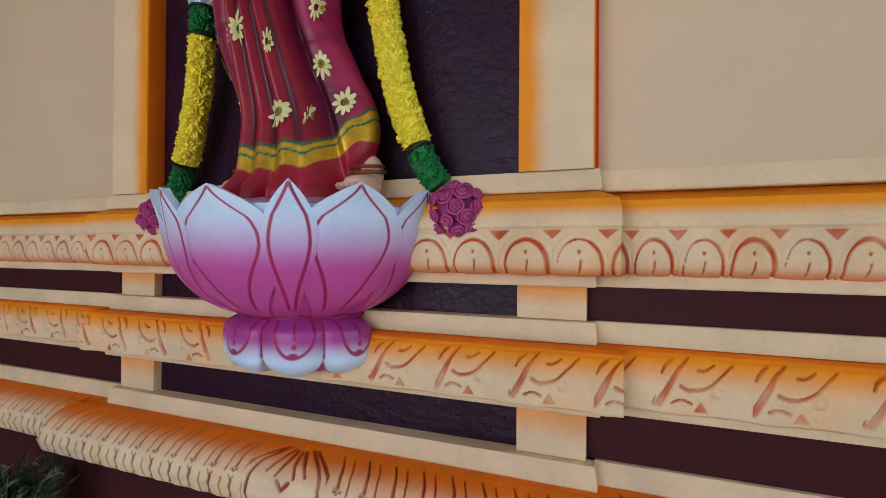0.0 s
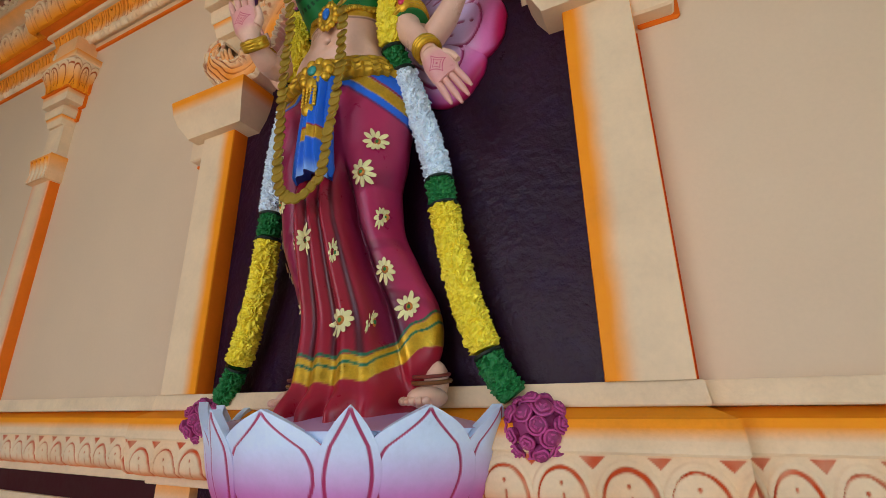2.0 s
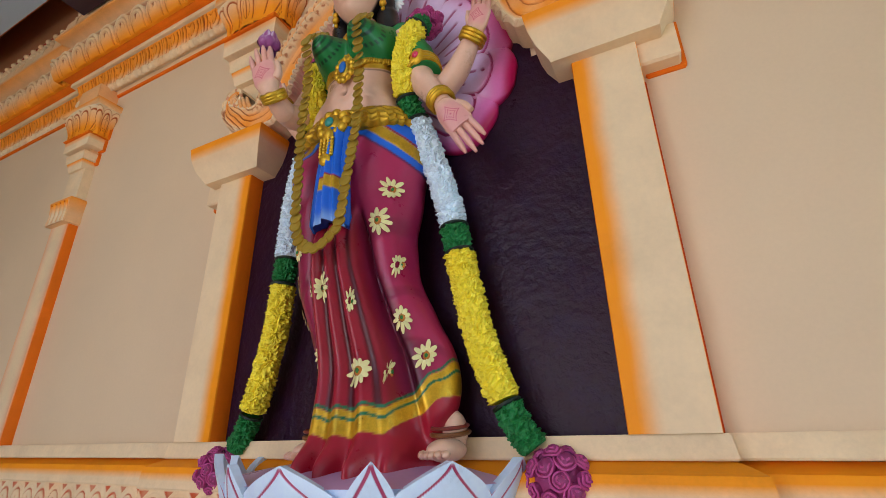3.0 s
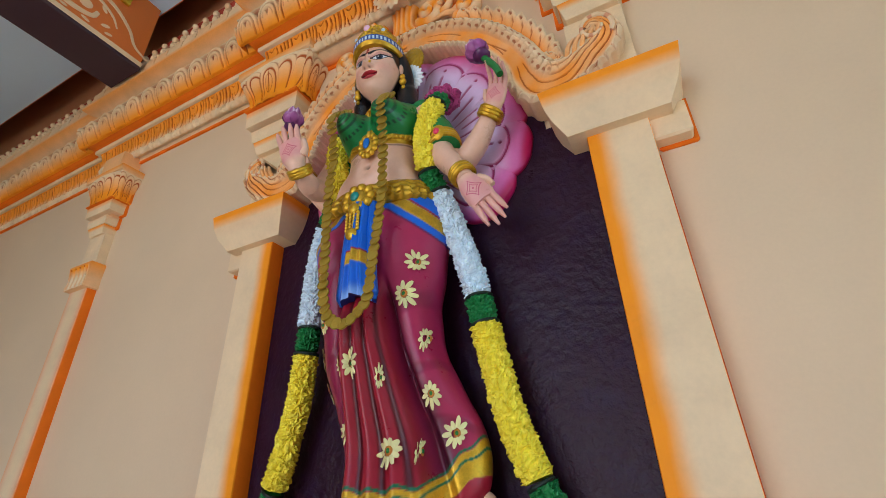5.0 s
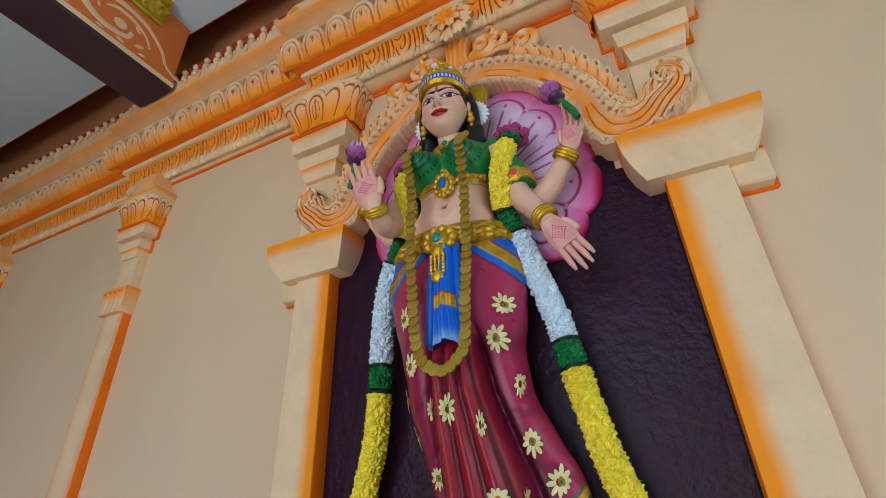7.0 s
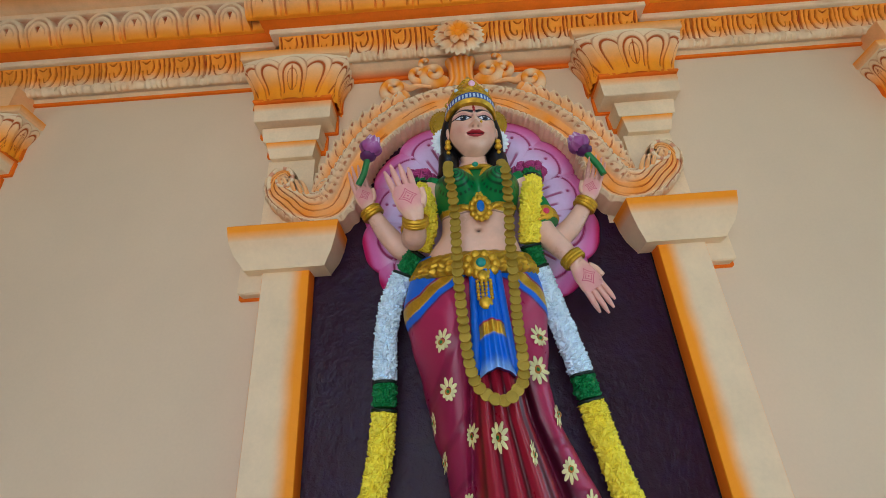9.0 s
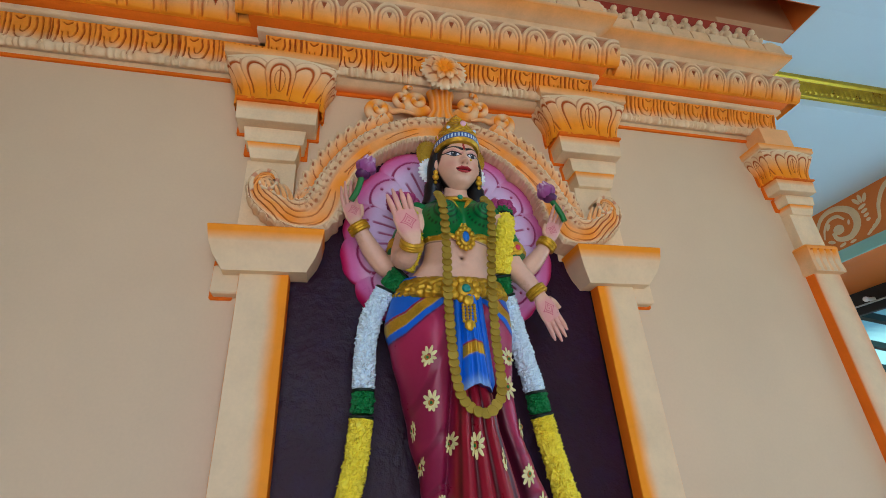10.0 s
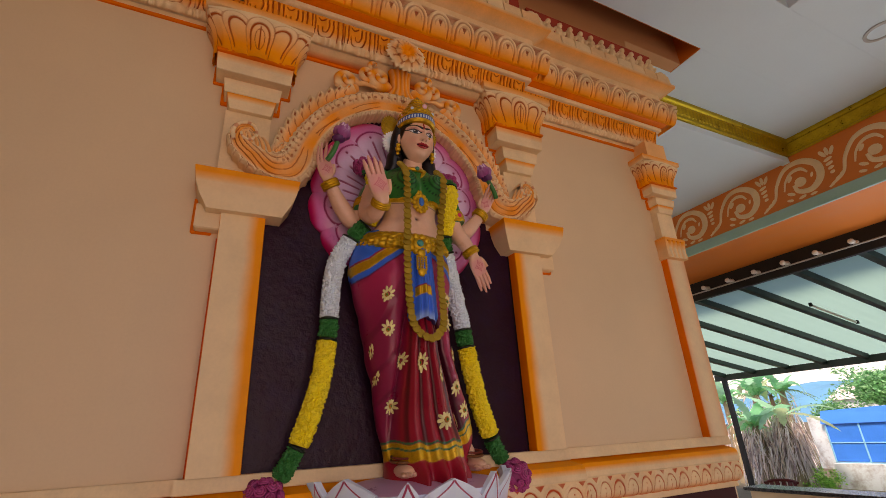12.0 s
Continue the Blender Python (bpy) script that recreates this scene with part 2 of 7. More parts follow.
def rinceau(x, v, asp=0.85):
    """Two upright ribs, then a leaf of nested hooks; ragged cream lumps hang along the lower edge."""
    x = np.abs(x)
    x = x + 0.03 * np.sin(np.floor(x) * 2.3)
    r1 = pen(x, v, asp, [(0.03, 0.97), (0.01, 0.60), (0.03, 0.16)], 0.040, 0.022)
    r2 = pen(x, v, asp, [(0.19, 0.97), (0.17, 0.60), (0.19, 0.16)], 0.034, 0.022)
    h1 = pen(x, v, asp, [(0.33, 0.94), (0.32, 0.66), (0.42, 0.36), (0.60, 0.28), (0.76, 0.40), (0.80, 0.66)], 0.030, 0.016, 20)
    h2 = pen(x, v, asp, [(0.47, 0.92), (0.46, 0.68), (0.54, 0.50), (0.64, 0.52), (0.66, 0.66)], 0.028, 0.014, 18)
    h3 = pen(x, v, asp, [(0.58, 0.93), (0.70, 0.88), (0.80, 0.94)], 0.030, 0.014)
    r3 = pen(x, v, asp, [(0.90, 0.96), (0.88, 0.62), (0.92, 0.26)], 0.030, 0.016)
    cut = np.maximum.reduce([r1, r2, h1, h2, h3, r3])
    rag = 0.5 + 0.5 * np.sin(x * 2 * np.pi * 5 + 2.4 * np.sin(x * 5.3))
    low = 1.35 * step(0.36, 0.20, v) * (0.45 + 0.55 * rag)
    return 0.010 * low + 0.0035 * np.cos(x * 4 * np.pi) - 0.0075 * cut, cut * step(0.12 + 0.14 * rag, 0.26 + 0.14 * rag, v)


def ribs(x, v, asp=3.1):
    """The torus: leaning ribs above, a row of red-lined tongues below, a palmette in the middle."""
    v = np.where(v < 0.60, v * 0.5 / 0.60, 0.5 + (v - 0.60) * 0.5 / 0.40)
    m = x - 0.055 / 0.0765
    a = np.abs(m)
    u1 = pen(a, v, asp, [(-0.22, 0.92), (0.02, 0.76), (0.14, 0.56)], 0.026, 0.075)
    u2 = pen(a, v, asp, [(0.22, 0.90), (0.44, 0.72), (0.54, 0.50)], 0.022, 0.036)
    tick = pen(a, v, asp, [(0.02, 0.535), (0.16, 0.51), (0.30, 0.53)], 0.045, 0.03)
    l1 = pen(a, v, asp, [(0.20, 0.42), (0.24, 0.28), (0.10, 0.10)], 0.085, 0.03)
    l2 = pen(a, v, asp, [(0.66, 0.44), (0.68, 0.28), (0.54, 0.09)], 0.03, 0.04)
    l3 = pen(a, v, asp, [(0.10, 0.46), (0.24, 0.44), (0.36, 0.47)], 0.04, 0.03)
    nib = pen(a, v, asp, [(0.28, 0.30), (0.36, 0.28)], 0.05, 0.04)
    l1, l2 = l1 * step(0.08, 0.16, v), l2 * step(0.08, 0.16, v)
    red = np.maximum.reduce([u1 * 0.9, u2 * 0.75, tick * 0.8, l1, l2 * 0.9, l3 * 0.8, nib * 0.8])
    h = -0.006 * np.maximum.reduce([u1, u2, l1, l2, tick]) + 0.0014 * np.cos((a + 0.3 * v) * 2 * np.pi)
    # palmette
    far = step(1.75, 1.62, a)
    pal = np.maximum.reduce([pen(np.clip(m * 0.21, -0.49, 0.49), v, 0.75, pts, 0.020, 0.014) for sg in (-1, 1) for pts in (
        [(sg * 0.10, 0.93), (sg * 0.28, 0.62), (sg * 0.31, 0.30), (sg * 0.24, 0.10)], [(sg * 0.14, 0.93), (sg * 0.36, 0.6), (sg * 0.37, 0.2)],
        [(sg * 0.05, 0.90), (sg * 0.12, 0.70), (sg * 0.17, 0.58)], [(sg * 0.02, 0.88), (sg * 0.04, 0.70), (sg * 0.08, 0.55)],
        [(sg * 0.05, 0.50), (0, 0.44)], [(sg * 0.13, 0.30), (sg * 0.06, 0.26), (sg * 0.03, 0.32)])])
    return h * (1 - far) - 0.005 * pal * far, np.clip(red * (1 - far) + pal * far * 0.95, 0, 1)


DEEP_RED = srgb(164, 66, 12)


def petals(x, v):
    """The cornice's nodding petals: nested round heads, a small dark keyhole, notches between the heads."""
    n = np.floor(x)
    k = ((x % 1) - 0.5) * 2 + 0.05 * np.sin(n * 2.7)
    up = np.clip(v - 0.40, 0, 1) / 0.54
    r = np.hypot(k, up)
    body = step(1.05, 0.97, r)
    low = step(0.03, 0.14, v)
    arcs = np.maximum(step(0.075, 0.030, np.abs(r - 0.70)), 0.5 * step(0.050, 0.020, np.abs(r - 0.44)) * step(0.30, 0.44, v)) * low
    rim = step(0.06, 0.02, np.abs(r - 0.985)) * step(0.25, 0.40, v)
    key = step(0.02, 0.0, np.abs(k) - 0.15 * step(0.38, 0.60, v)) * step(0.36, 0.42, v) * step(0.63, 0.58, v)
    notch = (1 - body) * step(0.55, 0.70, v) * step(0.99, 0.94, v)
    h = 0.012 * body * (1 - 0.45 * r * r) - 0.007 * arcs - 0.006 * key - 0.010 * notch - 0.003 * rim
    return h, np.clip(np.maximum.reduce([arcs * 0.50, key * 1.0, notch * 0.75, rim * 0.25]), 0, 1)


def carved_band(shape, x0, x1, yb, prof, period, motif, tint, res=0.006, rows=22, lift=0.0, phase=0.0, amp=1.0, stain=RED):
    """A relief over the front of a moulding. prof: (projection, height) from bottom to top; tint(v): ground paint."""
    prof = np.array(prof, float)
    s = np.concatenate([[0], np.cumsum(np.hypot(*np.diff(prof, axis=0).T))])
    v = np.linspace(0, 1, rows)
    pj, z = np.interp(v, s / s[-1], prof[:, 0]), np.interp(v, s / s[-1], prof[:, 1])
    nx, nz = np.gradient(z), -np.gradient(pj)
    ln = np.hypot(nx, nz)
    x = np.linspace(x0, x1, max(int((x1 - x0) / res), 2))
    X, Vv = np.meshgrid(x, v)
    h, red = motif((X / period + phase), Vv)
    h = (h * amp * 1.25 + lift) * np.minimum(1, np.minimum(Vv, 1 - Vv) * 14)[..., ] + 0.002
    p = np.stack([X, yb - pj[:, None] - h * (nx / ln)[:, None], z[:, None] + h * (nz / ln)[:, None]], -1)
    p += 0.0008 * np.stack([wob(p, 55), wob(p, 48, 2), wob(p, 60, 4)], -1)
    red = red * np.clip(0.88 + 0.3 * wob(p, 34, 5), 0.55, 1)
    g = np.repeat(np.array([tint(q) for q in v])[:, None], len(x), 1)
    g = mix(g, np.broadcast_to(ORANGE, g.shape), 0.25 * np.clip(wob(p, 9, 1), 0, 1))
    col = mix(g, np.broadcast_to(stain, g.shape), red)
    shape.grid(p, col, flip=False)
    for j, fl in ((0, True), (-1, False)):                # returns at both ends
        ret = np.stack([p[:, j], p[:, j] * [1, 0, 1]], 1)
        shape.grid(ret, np.stack([col[:, j], col[:, j]], 1), flip=fl)
    return shape


def inset(prof, d=0.016):
    """A backing profile that stays behind a carved face."""
    return [(max(a - d, 0.002), z) for a, z in prof]


orange_top = lambda v: mix(CREAM, ORANGE, step(0.45, 0.95, v))


# ---- the wall and what is built into it ----
WALL_END = 2.09
s = Shape().box(-7.0, WALL_END, 0.0, 0.25, 0.0, 5.595, WALLC, 0.004)
s.box(WALL_END - 0.25, WALL_END, 0.25, 5.0, 0.0, 5.595, WALLC, 0.004)
wall_north = thing("wall_north", s, PLASTER, "cream painted plaster wall of the shrine", "wall", kind="structure")


def niche_shape():
    """A flat slab with an elliptical head."""
    th = np.linspace(np.pi, 0, 49)
    out = [(-0.662, 1.55), (-0.662, 2.72)] + [(0.52 * np.cos(a), 2.72 + 0.60 * np.sin(a)) for a in th] + [(0.662, 2.72), (0.662, 1.55)]
    n = len(out)
    v = [(x, -0.007, z) for x, z in out] + [(x, 0.0, z) for x, z in out]
    f = [tuple(range(n))[::-1]] + [(i, (i + 1) % n, n + (i + 1) % n, n + i) for i in range(n)]
    return Shape().add(v, [q[::-1] for q in f], CREAM)


niche = thing("niche_panel", niche_shape(), PURPLE, "glossy dark purple painted niche back behind the statue", "niche", kind="structure", smooth=False)
for sx in (-1, 1):
    part("edge_line", Shape().box(*sorted((sx * 0.636 + 0.004, sx * 0.650 + 0.004)), -0.011, -0.007, 1.585, 2.60, srgb(7, 4, 6), 0.001), SATIN, niche, "black painted edge line")

BAY, BAYT = 0.768, 0.70


def base_run(name, x0, x1, back_set, panel_x):
    """One straight run of the moulded base: sill, petal roll, recesses and torus."""
    g = back_set
    fine = 0.0021 if x0 > -1 else 0.0034
    ob = thing(name, None, None, "cream and orange moulded stucco base course", "moulding", kind="structure")
    k = min(g, 0.038)
    cream = lambda a, b, z0, z1: Shape().rings(x0, x1, 0.0, 0.0, [(0.0, z0), (a - k, z0), (a - k + 0.003, z0 + 0.004), (b - k, z1 - 0.004), (b - k - 0.003, z1), (0.0, z1)], CREAM)
    part("sill", cream(0.068, 0.066, 1.538, 1.588), CARVED, ob)
    f = Shape().rings(x0, x1, 0, 0, [(0, 1.450), (0.112 - g, 1.450), (0.116 - g, 1.455), (0.114 - g, 1.475), (0.112 - g, 1.5), (0.108 - g, 1.515), (0.090 - g, 1.525), (0.06 - g, 1.538), (0, 1.538)],
                      lambda z: mix(CREAM, ORANGE, step(1.470, 1.502, z)))
    part("fascia", f, CARVED, ob)
    rp = [(0.060 - g, 1.347), (0.085 - g, 1.349), (0.103 - g, 1.362), (0.110 - g, 1.385), (0.110 - g, 1.415), (0.106 - g, 1.450)]
    f = Shape().rings(x0, x1, 0, 0, [(0, 1.347)] + inset(rp) + [(0, 1.450)], lambda z: mix(ORANGE, CREAM, step(1.36, 1.41, z)))
    carved_band(f, max(x0, -4.4) - 0.112 + g, x1 + 0.112 - g, 0.0, rp, 0.122 if g == 0 else 0.094, arches, lambda v: mix(DEEP, CREAM, step(0.06, 0.50, v)), rows=48, res=fine, phase=0.0 if g == 0 else 0.404)
    part("petal_roll", f, CARVED, ob, "carved petal roll in cream and orange")
    part("fillet", cream(0.056, 0.056, 1.314, 1.347), CARVED, ob)
    part("fillet", cream(0.058, 0.058, 1.182, 1.232), CARVED, ob)
    lp = [(0.105 - g, 1.044), (0.118 - g, 1.048), (0.120 - g, 1.09), (0.116 - g, 1.13), (0.104 - g, 1.16), (0.075 - g, 1.180)]
    f = Shape().rings(x0, x1, 0, 0, [(0, 1.044)] + inset(lp) + [(0, 1.182)], lambda z: mix(CREAM, DEEP, step(1.12, 1.175, z)))
    carved_band(f, max(x0, -4.4) - 0.118 + g, x1 + 0.118 - g, 0.0, lp, 0.185, leaves, lambda v: mix(mix(CREAM, ORANGE, step(0.36, 0.80, v)), DEEP, step(0.80, 0.90, v)), rows=56, res=fine, phase=0.537 if g == 0 else 0.862)
    part("leaf_band", f, CARVED, ob, "carved leaf band in cream and orange")
    part("fillet", cream(0.066, 0.07, 1.020, 1.044), CARVED, ob)
    part("fillet", cream(0.060, 0.058, 0.846, 0.902), CARVED, ob)
    tp = [(0.10 - g, 0.680), (0.155 - g, 0.690), (0.195 - g, 0.715), (0.208 - g, 0.750), (0.196 - g, 0.79), (0.165 - g, 0.82), (0.12 - g, 0.838), (0.09 - g, 0.846)]
    f = Shape().rings(x0 - 0.0, x1 + 0.0, 0, 0, [(0, 0.680)] + inset(tp) + [(0, 0.846)], lambda z: mix(CREAM, DEEP, step(0.74, 0.84, z)))
    carved_band(f, max(x0, -4.4) - 0.195 + g, x1 + 0.195 - g, 0.0, tp, 0.0765, ribs, lambda v: mix(mix(ORANGE, CREAM, step(0.05, 0.13, v)), DEEP, step(0.56, 0.90, v)), rows=64, res=fine, stain=srgb(150, 48, 12))
    part("torus", f, CARVED, ob, "rope-ribbed torus in cream and orange")
    dark = Shape().rings(x0, x1, 0, 0, [(0.004, 1.228), (0.004, 1.318)], CREAM)
    part("recess_panel", dark, panel_x, ob, "dark painted recess")
    part("recess_panel", Shape().rings(x0, x1, 0, 0, [(0.004, 0.898), (0.004, 1.024)], CREAM), panel_x, ob, "dark painted recess")
    part("plinth", Shape().rings(x0, x1, 0, 0, [(0.0, 0.0), (0.14 - g, 0.0), (0.14 - g, 0.62), (0.12 - g, 0.66), (0.12 - g, 0.682), (0, 0.682)], CREAM), MAROON, ob, "maroon painted plinth")
    return ob


base_run("base_moulding", -BAY, BAY, 0.0, PURPLE)
base_run("base_moulding", BAY - 0.02, WALL_END - 0.02, 0.066, MAROON)
base_run("base_moulding", -7.0, -BAY + 0.02, 0.066, MAROON)


def dwarf_post(x0, x1, z0, z1):
    f = Shape().rings(x0 + 0.004, x1 - 0.004, 0.0, 0.030, [(0, z0), (0.004, z0 + 0.002), (0.004, z0 + (z1 - z0) * 0.35), (0.004, z0 + (z1 - z0) * 0.75), (0.004, z1 - 0.002), (0, z1)],
                      lambda z: mix(CREAM, ORANGE, 0.8 * step(0.35, 0.95, (z - z0) / (z1 - z0))))
    return thing("dwarf_post", f, CARVED, "short cream and orange post in the recess of the base", "post", "dwarf posts of the base")


for sx in (-1, 1):
    for z0, z1 in ((1.232, 1.314), (0.902, 1.020)):
        dwarf_post(*sorted((sx * 0.638, sx * 0.803)), z0, z1)


def niche_pilaster(sx):
    """Flat pilaster beside the niche: cream, sprayed orange along the inner edge."""
    ob = thing("niche_pilaster", None, None, "cream flat pilaster with orange inner edge beside the niche", "pilaster", "niche pilasters")
    n, zs = 24, np.linspace(1.588, 2.60, 30)
    x = np.concatenate([[0.638, 0.638, 0.640], np.linspace(0.6405, 0.811, n), [0.813, 0.813]])
    y = np.concatenate([[0.0, -0.066, -0.070], np.full(n, -0.072), [-0.070, 0.0]])
    k = np.concatenate([[2, 2, 1.15], 1.15 - 1.15 * step(0.05, 0.48, np.linspace(0, 1, n)), [1, 2]])
    X, Z = np.meshgrid(x * sx + 0.008, zs)
    p = np.stack([X, np.broadcast_to(y, X.shape), Z], -1)
    kk = np.broadcast_to(k, X.shape)
    c = mix(CREAM, ORANGE, np.clip(kk + 0.12 * wob(p, 14) * (kk > 0.05), 0, 1))
    c = np.where((kk > 1.5)[..., None], DEEP, c)
    part("shaft", Shape().grid(p, c, flip=sx < 0), SATIN, ob)
    # corbel on the pilaster: a slab flaring upwards, cut back at its lower edge
    lo, hi = 2.580, 2.738
    f = Shape()
    xi, xo = (0.516, 0.912) if sx < 0 else (0.545, 0.935)
    prof = [(0.0, lo), (0.0, lo + 0.004), (0.030, lo + 0.05), (0.046, lo + 0.095), (0.050, lo + 0.115), (0.053, lo + 0.135), (0.056, hi - 0.004), (0.053, hi)]
    a, b = sorted((sx * (xi + 0.05), sx * (xo - 0.05)))
    f.rings(a, b, 0.0, 0.104, prof, lambda z: mix(CREAM, ORANGE, 1.1 * step(hi - 0.075, hi - 0.018, z)))
    part("corbel", f, SATIN, ob, "cream corbel with orange upper edge")
    f = Shape().box(*sorted((sx * 0.83, sx * (xo - 0.002))), -0.010, 0.0, 2.500, 2.66, DEEP, 0.006)
    f.box(*sorted((sx * 0.80, sx * (xo - 0.014))), -0.054, 0.0, 2.510, 2.62, CREAM, 0.006)
    part("bracket", f, SATIN, ob, "orange-edged bracket behind the corbel")
    x_out = sx * 0.813 + 0.008
    part("edge_stripe", Shape().box(*sorted((x_out, x_out + sx * 0.006)), -0.006, 0.0, 1.588, 2.49, srgb(226, 84, 16), 0.001), SATIN, ob, "red-orange painted edge stripe")
    return ob


for sx in (-1, 1):
    niche_pilaster(sx)


# ---- capitals ----
def lotus_face(x, v):
    """Broad overlapping petals of a lotus capital; x from -1 to 1."""
    h, red = 0 * x, 0 * x
    for c, w in ((-1.0, 0.40), (1.0, 0.40), (-0.56, 0.40), (0.56, 0.40), (0.0, 0.40)):
        k = (x - c * (0.66 + 0.34 * v)) / (w * (0.66 + 0.34 * v))
        r = np.hypot(k, np.clip(v - 0.40, 0, 1) / 0.53)
        inside = step(1.03, 0.97, r)
        h = h * (1 - inside) + inside * (0.012 * (1 - 0.7 * r * r) + 0.004)
        edge = step(0.06, 0.02, np.abs(r - 1.0)) * step(0.02, 0.10, v)
        line = step(0.075, 0.03, np.abs(r - 0.70)) * step(0.10, 0.18, v)
        red = np.maximum(red * (1 - inside), np.maximum(line, edge * 0.55))
        h = h - 0.0035 * line
        if c == 0:
            vein = step(0.07, 0.03, np.abs(k)) * step(0.18, 0.24, v) * step(0.74, 0.68, v)
            vein = np.maximum(vein, step(0.06, 0.02, np.abs(np.hypot(k / 0.45, (v - 0.42) / 0.28) - 0.8)) * step(0.15, 0.2, v))
            red, h = np.maximum(red, vein), h - 0.003 * vein
    return h, np.clip(red, 0, 1)


def capital(name, xc, z0, scale, depth, group, back=0.0):
    """Lotus capital on two stepped blocks over a narrow neck."""
    ob = thing(name, None, None, "carved stucco lotus capital in cream and orange", "capital", group)
    S = lambda q: q * scale
    yb = back
    # abacus
    f = Shape().rings(xc - S(0.225), xc + S(0.225), yb, depth, [(0, z0 - S(0.045)), (0.006, z0 - S(0.04)), (0.008, z0), (0, z0 + 0.002)], lambda z: mix(CREAM, ORANGE, 0.35 + 0.6 * step(z0 - S(0.045), z0 - S(0.02), z)))
    part("abacus", f, CARVED, ob)
    # bell with petals on the front and both cheeks
    zt, zb = z0 - S(0.045), z0 - S(0.265)
    v = np.linspace(0, 1, 54)
    hw = S(0.160) + S(0.060) * step(0.15, 1.0, v) ** 1.3
    dp = depth * (0.72 + 0.26 * step(0.15, 1.0, v))
    f = Shape()
    u = np.linspace(-1, 1, 130)
    U, Vv = np.meshgrid(u, v)
    h, red = lotus_face(U, Vv)
    h = h * np.clip((1 - np.abs(U)) * 8, 0, 1)
    tint = mix(ORANGE, CREAM, step(0.20, 1.0, v))[:, None]
    p = np.stack([xc + U * hw[:, None], yb - dp[:, None] - h * scale - 0.02 * scale * (1 - U * U), zb + (zt - zb) * Vv - 0.012 * scale * (U * U) * step(0.8, 1, Vv)], -1)
    f.grid(p, mix(np.broadcast_to(tint, p.shape), CLAY, red))
    d = np.linspace(0, 1, 40)
    D, Vd = np.meshgrid(d, v)
    h, red = lotus_face(D * 1.4 - 0.7, Vd)
    h = h * np.clip((1 - D) * 6, 0, 1)
    for sx in (-1, 1):
        p = np.stack([xc + sx * (hw[:, None] + h * scale), yb - dp[:, None] * D, zb + (zt - zb) * Vd], -1)
        f.grid(p, mix(np.broadcast_to(tint, p.shape), CLAY, red), flip=sx > 0)
    f.rings(xc - S(0.158), xc + S(0.158), yb, depth * 0.72 + S(0.022), [(0, zb - 0.002), (0.004, zb + S(0.004)), (0.002, zb + S(0.012)), (-0.01, zb + S(0.016))], DEEP)
    part("bell", f, CARVED, ob, "lotus petals carved round the bell")
    # stepped blocks
    def block(hw0, hw1, za, zc, dd, warm):
        g = Shape().rings(xc - hw0, xc + hw0, yb, dd, [(0, za), (0.003, za + 0.003), ((hw1 - hw0) * 0.6, za + (zc - za) * 0.55), ((hw1 - hw0) * 0.85, za + (zc - za) * 0.8), (hw1 - hw0, zc - 0.003), (hw1 - hw0 - 0.003, zc)],
                          lambda z: mix(CREAM, ORANGE, warm * step(za + 0.5 * (zc - za), zc - 0.004, z)))
        part("block", g, CARVED, ob)
    block(S(0.150), S(0.158), zb - S(0.088), zb - S(0.002), depth * 0.74, 0.75)
    block(S(0.108), S(0.118), zb - S(0.182), zb - S(0.118), depth * 0.62, 0.15)
    block(S(0.082), S(0.100), zb - S(0.250), zb - S(0.182), depth * 0.50, 1.0)
    g = Shape().rings(xc - S(0.100), xc + S(0.100), yb, depth * 0.42, [(0, zb - S(0.120)), (0, zb - S(0.086))], mix(CREAM, ORANGE, 0.3))
    part("neck", g, CARVED, ob)
    # orange painted outline on the wall behind
    for hw0, za, zc in ((0.176, zb + S(0.02), zb + S(0.12)), (0.160, zb - S(0.088), zb), (0.120, zb - S(0.19), zb - S(0.1))):
        part("edging", Shape().box(xc - S(hw0) - 0.004, xc + S(hw0) + 0.004, yb - 0.014, yb, za - 0.008, zc - 0.004, DEEP, 0.004), CARVED, ob)
    return ob, zb - S(0.25)


for sx in (-1, 1):
    cap, zc = capital("lotus_capital", sx * 0.745 + 0.005, 3.645, 1.06, 0.150, "capitals over the niche")
    f = Shape().rings(sx * 0.745 - 0.095, sx * 0.745 + 0.095, 0.0, 0.05, [(0, 2.738), (0.002, 2.74), (0.002, zc), (0, zc + 0.003)], CREAM)
    part("neck_shaft", f, CARVED, cap)


